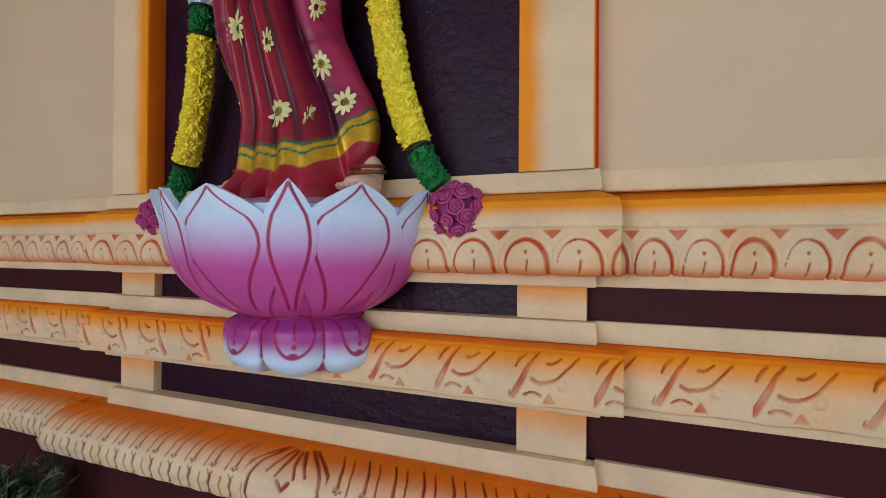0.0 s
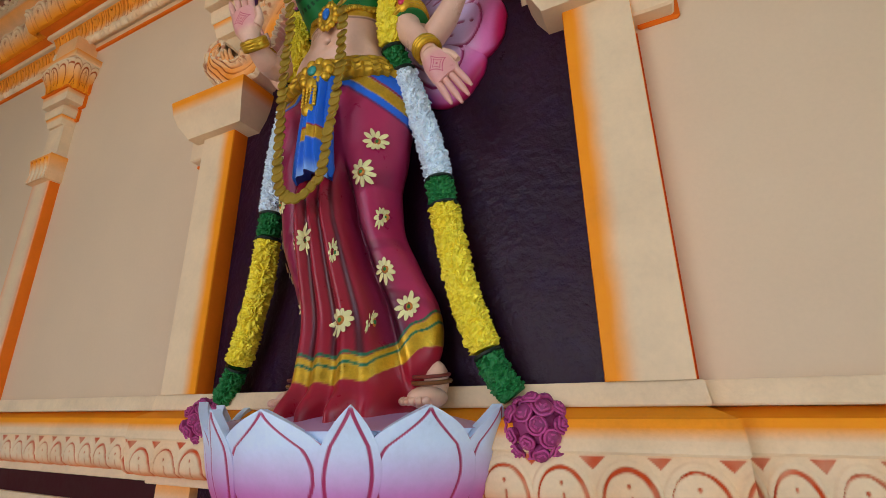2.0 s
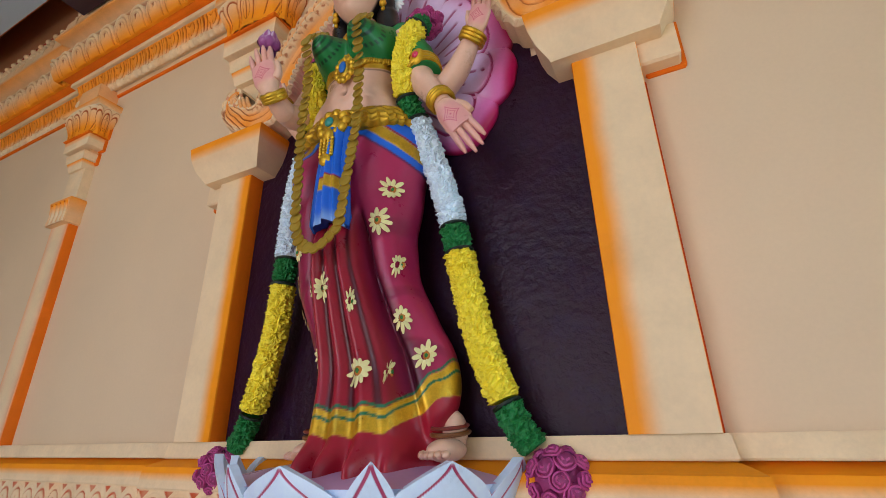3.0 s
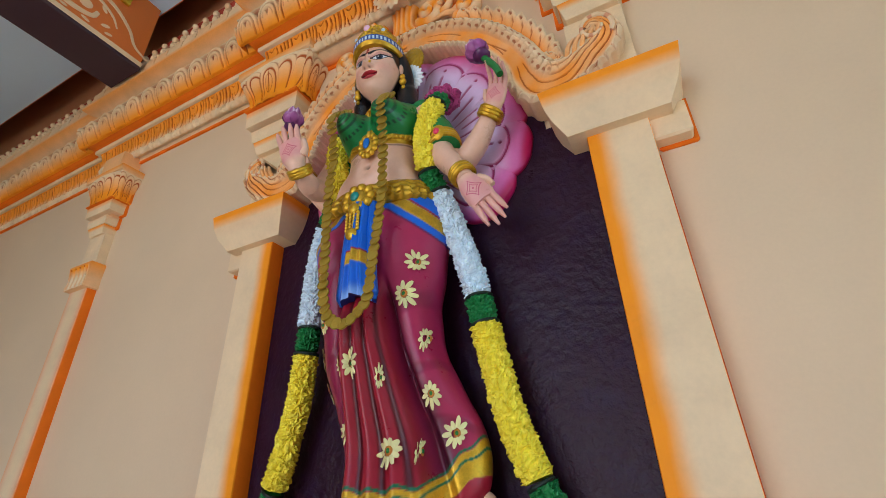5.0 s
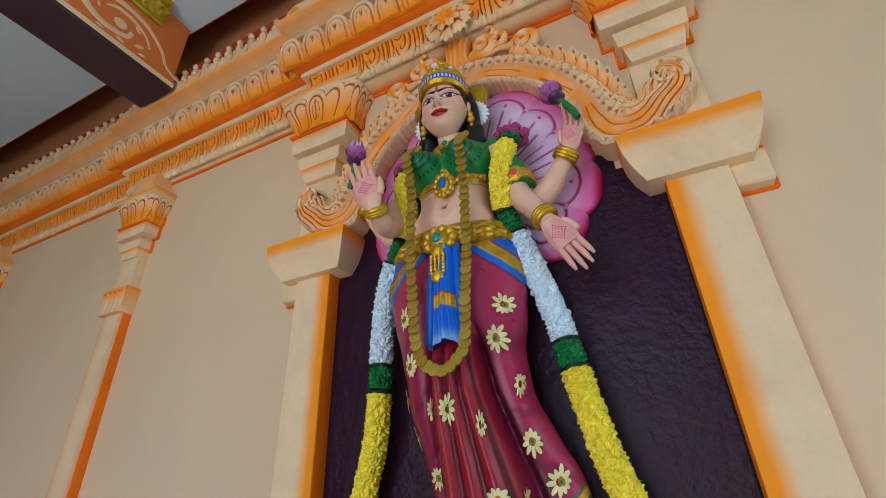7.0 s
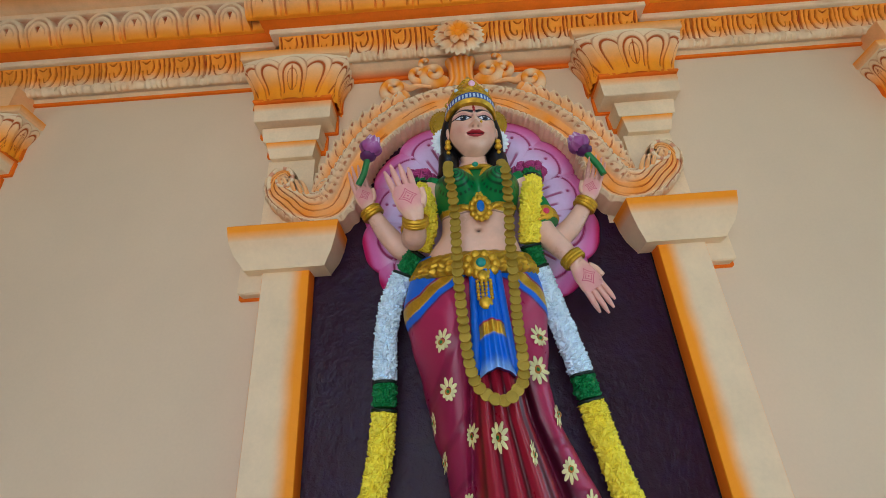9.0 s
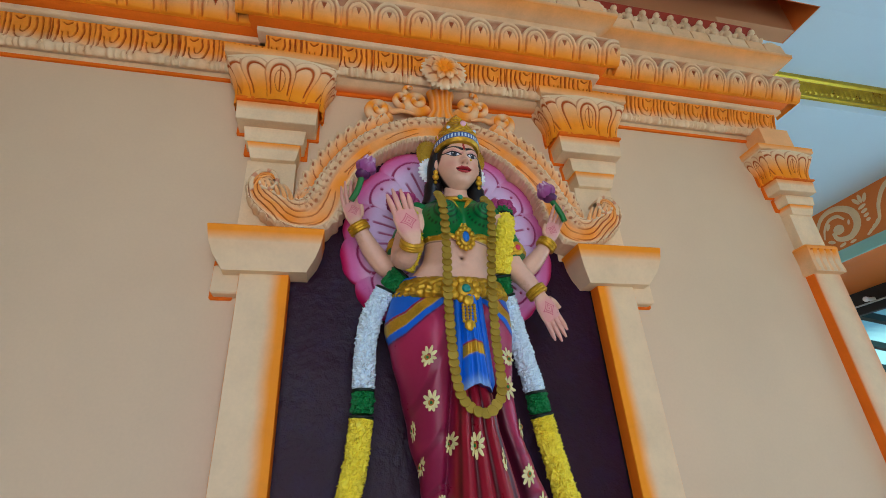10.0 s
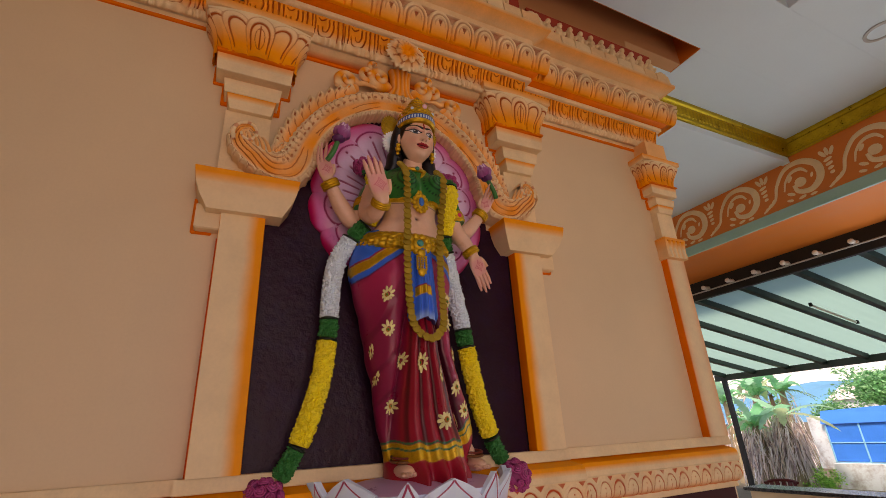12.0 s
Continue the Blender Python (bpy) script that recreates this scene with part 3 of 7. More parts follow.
def wall_pilaster(x0, x1):
    """Slim pilaster with a fluted cap foot and a lotus capital."""
    ob = thing("wall_pilaster", None, None, "slim cream wall pilaster with orange sides and lotus capital", "pilaster", "wall pilasters")
    xc = (x0 + x1) / 2
    n = 16
    x = np.concatenate([[x0, x0, x0 + 0.002], np.linspace(x0 + 0.004, x1 - 0.004, n), [x1 - 0.002, x1, x1]])
    y = np.concatenate([[0, -0.046, -0.050], np.full(n, -0.052), [-0.050, -0.046, 0]])
    k = np.concatenate([[1, 1, 0.6], 0.45 * np.abs(np.linspace(-1, 1, n)) ** 2.5, [0.6, 1, 1]])
    X, Z = np.meshgrid(x, np.linspace(1.588, 2.76, 24))
    part("shaft", Shape().grid(np.stack([X, np.broadcast_to(y, X.shape), Z], -1), mix(CREAM, DEEP, np.broadcast_to(k, X.shape))), SATIN, ob)
    f = Shape().rings(x0, x1, 0.0, 0.066, [(0, 2.697), (0.012, 2.700), (0.014, 2.715), (0.010, 2.755), (0.014, 2.805), (0.018, 2.840), (0.010, 2.850), (0.0, 2.855)], lambda z: mix(CREAM, ORANGE, 0.3 + 0.6 * step(2.755, 2.845, z)))
    carved_band(f, x0, x1, 0.0, [(0.082, 2.700), (0.080, 2.755), (0.086, 2.825)], 0.042, lambda a, v: (0.004 * np.cos(a * 2 * np.pi) - 0.003, step(0.3, 1, -np.cos(a * 2 * np.pi)) * step(0.1, 0.3, v) * 0.7), orange_top, res=0.004)
    part("foot_block", f, CARVED, ob, "fluted block under the capital")
    cap, zc = capital("capital", xc, 3.455, 0.80, 0.125, "")
    for o in list(cap.children):
        o.parent = ob
    bpy.data.objects.remove(cap)
    part("neck_shaft", Shape().rings(xc - 0.075, xc + 0.075, 0, 0.05, [(0, 2.850), (0, zc + 0.003)], CREAM), CARVED, ob)
    part("impost", Shape().box(xc - 0.10, xc + 0.10, -0.11, 0.0, 3.455, 3.60, mix(CREAM, ORANGE, 0.5), 0.004), CARVED, ob)
    return ob


for x0 in (1.905, -2.215, -4.05):
    wall_pilaster(x0, x0 + 0.165)


# ---- entablature ----
def top_run(name, x0, x1, g, phase=0.0):
    """One run of the entablature; g: how far it stands forward of the plain wall runs."""
    fine = 0.0034 if abs(x0) < 2.5 else 0.007
    ob = thing(name, None, None, "carved stucco entablature in cream and orange under the ceiling", "cornice", kind="structure")
    ap = [(0.030 + g, 3.600), (0.048 + g, 3.605), (0.052 + g, 3.64), (0.066 + g, 3.70), (0.080 + g, 3.742)]
    f = Shape().rings(x0, x1, 0, 0, [(0, 3.565), (0.012, 3.565), (0.014, 3.578), (0.012 + g * 0.8, 3.58), (0.02 + g, 3.598)] + inset(ap) + [(0, 3.745)],
                      lambda z: DEEP if z < 3.579 else (mix(CREAM, ORANGE, 0.15) if z < 3.6 else mix(CREAM, ORANGE, step(3.6, 3.74, z))))
    carved_band(f, x0 - 0.06 - g, x1 + 0.06 + g, 0.0, ap, 0.167, rinceau, lambda v: mix(CREAM, ORANGE, 0.95 * step(0.20, 0.62, v)), rows=48, phase=phase, res=fine, stain=DEEP_RED)
    part("scroll_band", f, CARVED, ob, "carved scroll band")
    part("fillet", Shape().rings(x0, x1, 0, 0, [(0, 3.745), (0.096 + g, 3.745), (0.100 + g, 3.749), (0.100 + g, 3.772), (0.097 + g, 3.775), (0, 3.775)], CREAM), CARVED, ob)
    part("cove", Shape().rings(x0, x1, 0, 0, [(0, 3.775), (0.095 + g, 3.775), (0.112 + g, 3.780), (0.134 + g, 3.788), (0.138 + g, 3.794), (0, 3.797)], DEEP), CARVED, ob, "orange cove")
    rp = [(0.136 + g, 3.793), (0.152 + g, 3.808), (0.174 + g, 3.842), (0.190 + g, 3.882), (0.199 + g, 3.920), (0.197 + g, 3.942)]
    f = Shape().rings(x0, x1, 0, 0, [(0, 3.793)] + inset(rp) + [(0.14 + g, 3.955), (0.0, 3.978)], lambda z: mix(ORANGE, CREAM, step(3.82, 3.92, z)))
    carved_band(f, x0 - 0.190 - g, x1 + 0.190 + g, 0.0, rp, 0.150, petals, lambda v: mix(ORANGE, CREAM, step(0.05, 0.75, v)), rows=50, amp=1.25, phase=phase + 0.3, res=fine, stain=DEEP_RED)
    part("petal_cornice", f, CARVED, ob, "carved petal cornice")
    part("plain_band", Shape().rings(x0, x1, 0, 0, [(0.13 + g, 3.975), (0.13 + g, 4.075)], mix(CREAM, ORANGE, 0.08)), CARVED, ob)
    f = Shape().rings(x0, x1, 0, 0, [(0, 4.07), (0.15 + g, 4.07), (0.20 + g, 4.082), (0.222 + g, 4.10), (0.225 + g, 4.125), (0.215 + g, 4.14), (0, 4.145)], lambda z: mix(CREAM, ORANGE, 0.8 * step(4.06, 4.09, z) * step(4.14, 4.10, z)))
    part("slab_edge", f, CARVED, ob)
    return ob


top_run("entablature_bay", -BAYT, BAYT, 0.066)
top_run("entablature_side", BAYT - 0.05, 2.03, 0.0, 0.4)
top_run("entablature_side", -2.36, -BAYT + 0.05, 0.0, 0.2)
top_run("entablature_far", -7.0, -2.30, -0.045, 0.6)


# ---- the hall round the shrine ----
# floor lies out of view; kept pale so it bounces light upwards
FLOOR = surface("floor_tiles", srgb(234, 226, 214), 0.25, 14, 0.1, 0.002, 0.12, 1.0)
GROUND = surface("earth", srgb(120, 110, 88), 0.9, 12, 0.4, 0.02, 0.25, 0.6, second=srgb(70, 90, 45), mottle=0.8)
thing("ground", Shape().box(-400, 400, -400, 400, -0.45, -0.15, CREAM, 0.01), GROUND, "bare earth and grass round the hall", "ground", kind="structure")
thing("floor", Shape().box(-7.0, 6.3, -6.5, 5.0, -0.2, 0.0, CREAM, 0.01), FLOOR, "polished hall floor", "floor", kind="structure")
ORANGE_PAINT = surface("orange_wall_paint", srgb(226, 122, 44), 0.45, 60, 0.15, 0.002, 0.08, 1.5)
TAN = surface("tan_wall_paint", srgb(198, 142, 96), 0.4, 60, 0.15, 0.002, 0.06, 1.5)
PLUM = surface("plum_paint", srgb(58, 36, 46), 0.4, 60, 0.15, 0.002, 0.1, 2.0)
TEAL = surface("pale_green_paint", srgb(150, 192, 180), 0.45, 50, 0.15, 0.002, 0.1, 3.0)

CZ = 4.72
OY, OX = -0.22, 2.80                       # edges of the ceiling's recess along the wall
s = Shape()
s.box(-7.0, 6.6, -0.80, OY, CZ, CZ + 0.12, CREAM, 0.002)
s.box(OX, 6.6, OY, 5.0, CZ, CZ + 0.12, CREAM, 0.002)
s.box(-7.0, -1.7, -2.6, -0.80, CZ, CZ + 0.12, CREAM, 0.002)
s.box(3.08, 6.6, -2.6, -0.80, CZ, CZ + 0.12, CREAM, 0.002)
s.box(-7.0, 6.6, -6.5, -2.6, CZ, CZ + 0.12, CREAM, 0.002)
s.box(-7.0, 6.6, -2.8, -0.6, CZ + 0.42, CZ + 0.5, CREAM, 0.002)
s.box(WALL_END, OX, 0.1, 5.0, CZ, CZ + 0.12, CREAM, 0.002)
thing("ceiling", s, CEILING, "smooth pale grey painted ceiling", "ceiling", kind="structure")
s = Shape()
s.box(-7.0, OX + 0.16, OY - 0.12, OY - 0.004, CZ + 0.12, 5.6, CREAM, 0.002)
s.box(OX + 0.004, OX + 0.16, OY, 0.3, CZ + 0.12, 5.6, CREAM, 0.002)
s.box(-7.0, OX + 0.2, OY - 0.2, 0.3, 5.6, 5.7, CREAM, 0.002)
s.box(OX - 0.007, OX - 0.002, OY + 0.008, 0.1, CZ + 0.003, 5.6, CREAM, 0.0)
s.box(-7.0, OX - 0.002, OY + 0.002, OY + 0.007, CZ + 0.003, 5.6, CREAM, 0.0)
for x0, x1, y0, y1 in ((-1.7, 3.08, -0.80, -0.70), (-1.7, 3.08, -2.7, -2.6), (3.08, 3.18, -2.6, -0.80), (-1.8, -1.7, -2.6, -0.80)):
    s.box(x0, x1, y0, y1, CZ + 0.12, CZ + 0.42, CREAM, 0.002)
thing("ceiling_recess", s, ORANGE_PAINT, "orange painted recesses in the ceiling", "ceiling", kind="structure")
s = Shape().box(-7.0, WALL_END, -0.012, 0.0, 4.14, 5.6, CREAM, 0.002)
s.box(WALL_END, OX - 0.008, -0.012, 0.1, CZ + 0.004, 5.6, CREAM, 0.002)
thing("upper_wall", s, TAN, "tan painted wall strip above the cornice", "wall", kind="structure")
thing("wall_west", Shape().box(-7.2, -7.0, -6.5, 0.25, 0.0, 5.6, WALLC, 0.004), PLASTER, "cream plaster side wall", "wall", kind="structure")
# added wall, out of view: holds back sky light and narrows it
s = Shape().box(-7.0, 6.6, -4.7, -4.5, 4.35, 4.84, WALLC, 0.004)
s.box(-7.0, -2.3, -4.7, -4.5, 0.0, 4.35, WALLC, 0.004)
s.box(1.1, 6.6, -4.7, -4.5, 0.0, 4.35, WALLC, 0.004)
s.box(-2.3, 1.1, -4.7, -4.5, 0.0, 0.4, WALLC, 0.004)
thing("added_south_wall", s, PLASTER, "unseen added cream wall whose wide opening limits the front light", "wall", kind="structure")
thing("wall_behind", Shape().box(WALL_END, 6.6, 4.8, 5.0, 3.83, 4.84, WALLC, 0.004), PLASTER, "cream lintel at the passage's end", "wall", kind="structure")


# ---- beams with painted scrollwork ----
def scrollwork(place, length, height, n):
    """Flat cream scrolls: one spiral with leaves and a tulip a period. place(u, w, h) gives the spot on the beam."""
    f, per = Shape(), length / n
    tan_ = mix(CREAM, ORANGE, 0.10)
    def ribbon(pts, wd):
        pts = np.asarray(pts)
        tg = np.gradient(pts, axis=0)
        tg /= np.linalg.norm(tg, axis=1)[:, None] + 1e-9
        nn = np.stack([-tg[:, 1], tg[:, 0]], 1)
        wd = np.broadcast_to(wd, (len(pts),))[:, None]
        row = [place(*(pts - nn * wd).T, 0.001), place(*(pts - nn * wd * 0.8).T, 0.004), place(*(pts + nn * wd * 0.8).T, 0.004), place(*(pts + nn * wd).T, 0.001)]
        f.grid(np.stack(row, 1), tan_)
    def blob(u, w, ru, rw, a=0.0, lift=0.0):
        q = np.linspace(0, 2 * np.pi, 15)[:-1]
        x, y = ru * np.cos(q), rw * np.sin(q)
        pu, pw = u + x * math.cos(a) - y * math.sin(a), w + x * math.sin(a) + y * math.cos(a)
        rim = place(pu, pw, 0.0012 + lift)
        mid = place(np.array([u]), np.array([w]), 0.0052 + lift)
        f.add(np.concatenate([rim, mid]), [(i, (i + 1) % 14, 14) for i in range(14)], tan_)
    H = height
    at = lambda u0, pts, m: np.stack([u0 + spline([(a * per, b * H, 0) for a, b in pts], m)[:, 0], spline([(a * per, b * H, 0) for a, b in pts], m)[:, 1]], 1)
    for k in range(n):
        u0 = k * per
        q = np.linspace(0, 1, 70)
        # stem that climbs and rolls over into a spiral
        ribbon(at(u0, [(-0.20, 0.05), (0.02, 0.24), (0.12, 0.58), (0.30, 0.88), (0.54, 0.92), (0.74, 0.70), (0.74, 0.38), (0.58, 0.18), (0.40, 0.24), (0.36, 0.42)], 70), H * np.interp(q, [0, 0.3, 0.6, 1], [0.022, 0.045, 0.085, 0.040]))
        blob(u0 + per * 0.46, H * 0.44, H * 0.125, H * 0.115, 0.0, 0.0006)
        ribbon(at(u0, [(0.20, 0.36), (0.26, 0.58), (0.38, 0.74), (0.52, 0.74), (0.60, 0.60)], 40), H * np.interp(np.linspace(0, 1, 40), [0, 0.7, 1], [0.016, 0.044, 0.020]))
        for a, b, ru, rw, an in ((0.33, 0.60, 0.085, 0.040, 0.9), (0.28, 0.24, 0.090, 0.040, -0.5), (0.24, 0.10, 0.075, 0.034, -0.3), (0.42, 0.08, 0.085, 0.034, 0.2), (0.58, 0.06, 0.075, 0.030, 0.1), (0.64, 0.50, 0.060, 0.030, 1.2)):
            blob(u0 + per * a, H * b, H * ru, H * rw, an, 0.0006)
        # beads and a tulip between two spirals
        for j in range(4):
            blob(u0 + per * 0.905, H * (0.36 + 0.105 * j), H * (0.050 + 0.014 * j), H * 0.038, 0.25, 0.0006 * (j + 1))
        for j in (-1, 0, 1):
            blob(u0 + per * 0.925 + H * 0.095 * j, H * (0.86 - 0.02 * abs(j)), H * 0.042, H * 0.105, -0.5 * j, 0.0035 + 0.0006 * j)
        for j in range(3):
            blob(u0 + per * (0.86 + 0.07 * j), H * (0.10 + 0.07 * j), H * 0.075, H * 0.032, 0.7, 0.0006 * (j + 1))
    return f


def gold_trim(p0, p1, side, ob):
    """Gilt ceiling moulding from p0 to p1; side: the way its face looks."""
    p0, p1, side = (np.array(q, float) for q in (p0, p1, side))
    L = np.linalg.norm(p1 - p0)
    prof = [(0.0, -0.185), (0.018, -0.185), (0.028, -0.172), (0.016, -0.160), (0.018, -0.145), (0.034, -0.115), (0.058, -0.070), (0.066, -0.058), (0.058, -0.045), (0.080, -0.028), (0.084, -0.008), (0.084, 0.0)]
    n = max(int(L / 0.010), 8)
    u = np.linspace(0, 1, n)
    pr = np.array(prof)
    vv = np.linspace(0, len(pr) - 1, 34)
    a, b = np.interp(vv, range(len(pr)), pr[:, 0]), np.interp(vv, range(len(pr)), pr[:, 1])
    U, K = np.meshgrid(u * L, np.arange(34))
    carve = ((vv > 4.2) & (vv < 6.2))[:, None] * (0.006 * np.sin(U * 110 + 1.5 * np.sin(vv * 3.1)[:, None]) * np.sin(vv * 6.3)[:, None] + 0.004 * np.sin(U * 220 + vv[:, None] * 7))
    p = p0 + (p1 - p0) * (U / L)[..., None] + side * (a[:, None] + carve)[..., None] + np.array([0, 0, 1.0]) * b[:, None, None]
    return part("gilt_moulding", Shape().grid(p, CREAM), GILT, ob, "gilt carved ceiling moulding")


GILT = surface("gilt", srgb(186, 160, 40), 0.30, 90, 0.4, 0.004, 0.25, 12.0, metal=0.8)
beam = thing("painted_beam", None, None, "plum and orange painted beam with cream scrollwork", "beam", kind="structure")
part("soffit", Shape().box(-2.235, -1.925, -6.5, -0.235, 4.125, 4.165, CREAM, 0.004), PLUM, beam, "plum soffit")
part("web", Shape().box(-2.22, -1.935, -6.5, -0.24, 4.165, CZ, CREAM, 0.003), ORANGE_PAINT, beam)
part("edge_line", Shape().box(-1.935, -1.922, -6.5, -0.236, 4.150, 4.185, CREAM, 0.002), SATIN, beam)
part("scrollwork", scrollwork(lambda u, w, h: np.stack([-1.935 + h + 0 * u, -0.28 - u, 4.195 + w], -1), 4.4, 0.31, 6), SATIN, beam, "cream painted scrolls")
gold_trim((-1.935, -0.42, CZ), (-1.935, -6.5, CZ), (1, 0, 0), beam)
BX = 5.15
beam2 = thing("painted_beam", None, None, "orange painted beam with cream scrollwork and pale green edge", "beam", kind="structure")
part("web", Shape().box(BX, 6.6, -6.5, 5.0, 3.86, CZ, CREAM, 0.004), ORANGE_PAINT, beam2)
part("edge", Shape().box(BX - 0.02, BX + 0.02, -6.5, 5.0, 3.83, 3.955, CREAM, 0.004), TEAL, beam2, "pale green edge")
part("scrollwork", scrollwork(lambda u, w, h: np.stack([BX - h + 0 * u, 3.6 - u, 3.965 + w], -1), 7.2, 0.50, 10), SATIN, beam2, "cream painted scrolls")
gold_trim((BX, 0.42, CZ), (BX, -6.5, CZ), (-1, 0, 0), beam2)
gold_trim((OX + 0.05, 0.42, CZ), (BX, 0.42, CZ), (0, -1, 0), beam2)
part("back_web", Shape().box(OX + 0.02, BX, 0.42, 0.50, CZ - 0.26, CZ, CREAM, 0.003), CEILING, beam2)
thing("ceiling_low", Shape().box(OX + 0.02, BX, 0.43, 4.9, CZ - 0.24, CZ - 0.2, CREAM, 0.003), CEILING, "pale lower ceiling of the passage", "ceiling", kind="structure")
lamp = thing("downlight", None, None, "round white recessed ceiling lamp", "ceiling lamp")
q = np.linspace(0, 2 * np.pi, 41)[:-1]
ringp = np.array([[(4.10 + r * math.cos(a), -0.99 + r * math.sin(a), z) for a in q] for r, z in ((0.125, CZ + 0.002), (0.125, CZ - 0.010), (0.100, CZ - 0.014), (0.095, CZ - 0.002))])
GREYP = surface("grey_plastic", srgb(170, 172, 172), 0.4, 60, 0.1, 0.001, 0.05, 3.0)
part("rim", Shape().grid(ringp, CREAM, wrap=True), GREYP, lamp)
disc = np.array([[(4.10 + r * math.cos(a), -0.99 + r * math.sin(a), CZ - 0.004) for a in q] for r in (0.097, 0.002)])
part("diffuser", Shape().grid(disc, CREAM, wrap=True), CEILING, lamp)

# ---- canopy outside ----
DARKGREEN = surface("dark_green_steel", srgb(26, 48, 44), 0.45, 40, 0.2, 0.002, 0.15, 4.0)
BLACKP = surface("black_steel", srgb(22, 24, 26), 0.5, 40, 0.2, 0.002, 0.15, 4.0)
SHEET, nt_, bsdf_ = base_material("translucent_roof_sheet")
tl = nt_.nodes.new("ShaderNodeBsdfTranslucent")
tl.inputs["Color"].default_value = (*srgb(154, 206, 188), 1)
bsdf_.inputs["Base Color"].default_value = (*srgb(140, 188, 164), 1)
bsdf_.inputs["Roughness"].default_value = 0.6
ms = nt_.nodes.new("ShaderNodeMixShader")
sn = node(nt_, "ShaderNodeTexNoise", Scale=1.2, Detail=4.0)
sr = node(nt_, "ShaderNodeMapRange")
for i_, v_ in enumerate((0.3, 0.7, 0.62, 0.74)):
    sr.inputs[i_ + 1].default_value = v_
nt_.links.new(sn.outputs[0], sr.inputs[0]), nt_.links.new(sr.outputs[0], ms.inputs[0])
nt_.links.new(bsdf_.outputs[0], ms.inputs[1]), nt_.links.new(tl.outputs[0], ms.inputs[2])
nt_.links.new(ms.outputs[0], nt_.nodes["Material Output"].inputs["Surface"])
canopy = thing("canopy", None, None, "pale translucent sheet canopy on dark green steel purlins", "canopy")
X0, Z0, X1, Z1 = 6.62, 3.62, 11.8, 2.74
slope = lambda x: Z0 + (Z1 - Z0) * (x - X0) / (X1 - X0)
xs, ys = np.linspace(X0, X1 + 0.15, 14), np.linspace(-6.4, 6.6, 340)
Xg, Yg = np.meshgrid(xs, ys, indexing="ij")
Zg = slope(Xg) + 0.004 * np.sin(Yg * 2 * np.pi / 0.18) + 0.07
sh = Shape().grid(np.stack([Xg, Yg, Zg], -1), CREAM)
part("sheet", sh, SHEET, canopy)
for y in 1.45 + 0.81 * np.arange(-9, 7):
    v = [(x, y + a, z + b) for x, z in ((X0, Z0), (X1, Z1)) for a, b in ((-0.045, -0.05), (0.045, -0.05), (0.045, 0.05), (-0.045, 0.05))]
    part("purlin", Shape().add(v, [(0, 1, 5, 4), (1, 2, 6, 5), (2, 3, 7, 6), (3, 0, 4, 7), (0, 3, 2, 1), (4, 5, 6, 7)], CREAM), DARKGREEN, canopy, smooth=False)
part("eave_beam", Shape().box(X1 - 0.04, X1 + 0.06, -6.4, 6.6, Z1 - 0.12, Z1 + 0.03, CREAM, 0.004), DARKGREEN, canopy)
part("fascia", Shape().box(6.56, 6.64, -6.4, 4.9, 3.56, 3.87, CREAM, 0.004), BLACKP, canopy, "black steel fascia")
part("pipe", Shape().tube([(6.50, -6.4, 3.66), (6.50, 4.8, 3.66)], 0.012, CREAM, 8), GREYP, canopy)
for y in (6.36, -2.4):
    part("post", Shape().box(X1 - 0.05, X1 + 0.05, y - 0.05, y + 0.05, -0.15, Z1, CREAM, 0.005), BLACKP, canopy)
for k in range(12):
    y = 2.72 - 0.42 * k
    b = thing("bulb_holder", None, None, "white bulb in a holder on the black fascia", "lamp", "bulbs along the canopy")
    part("cup", Shape().tube([(6.55, y, 3.70), (6.50, y, 3.70), (6.46, y, 3.70)], [0.035, 0.03, 0.022], srgb(215, 215, 210), 12), SATIN, b)
    part("bulb", Shape().ball((6.425, y, 3.70), (0.04, 0.036, 0.036), srgb(225, 225, 222), 9, 12), SATIN, b)
TX = 8.0
tube = thing("tube_light", None, None, "white fluorescent tube light under the canopy", "lamp")
part("tube", Shape().tube([(TX, 2.0, slope(TX) - 0.07), (TX + 1.2, 2.0, slope(TX + 1.2) - 0.07)], 0.02, srgb(235, 240, 238), 10), SATIN, tube)
for x in (TX - 0.05, TX + 1.25):
    part("holder", Shape().box(x - 0.02, x + 0.02, 1.98, 2.02, slope(x) - 0.09, slope(x) - 0.03, srgb(30, 30, 30), 0.003), SATIN, tube)


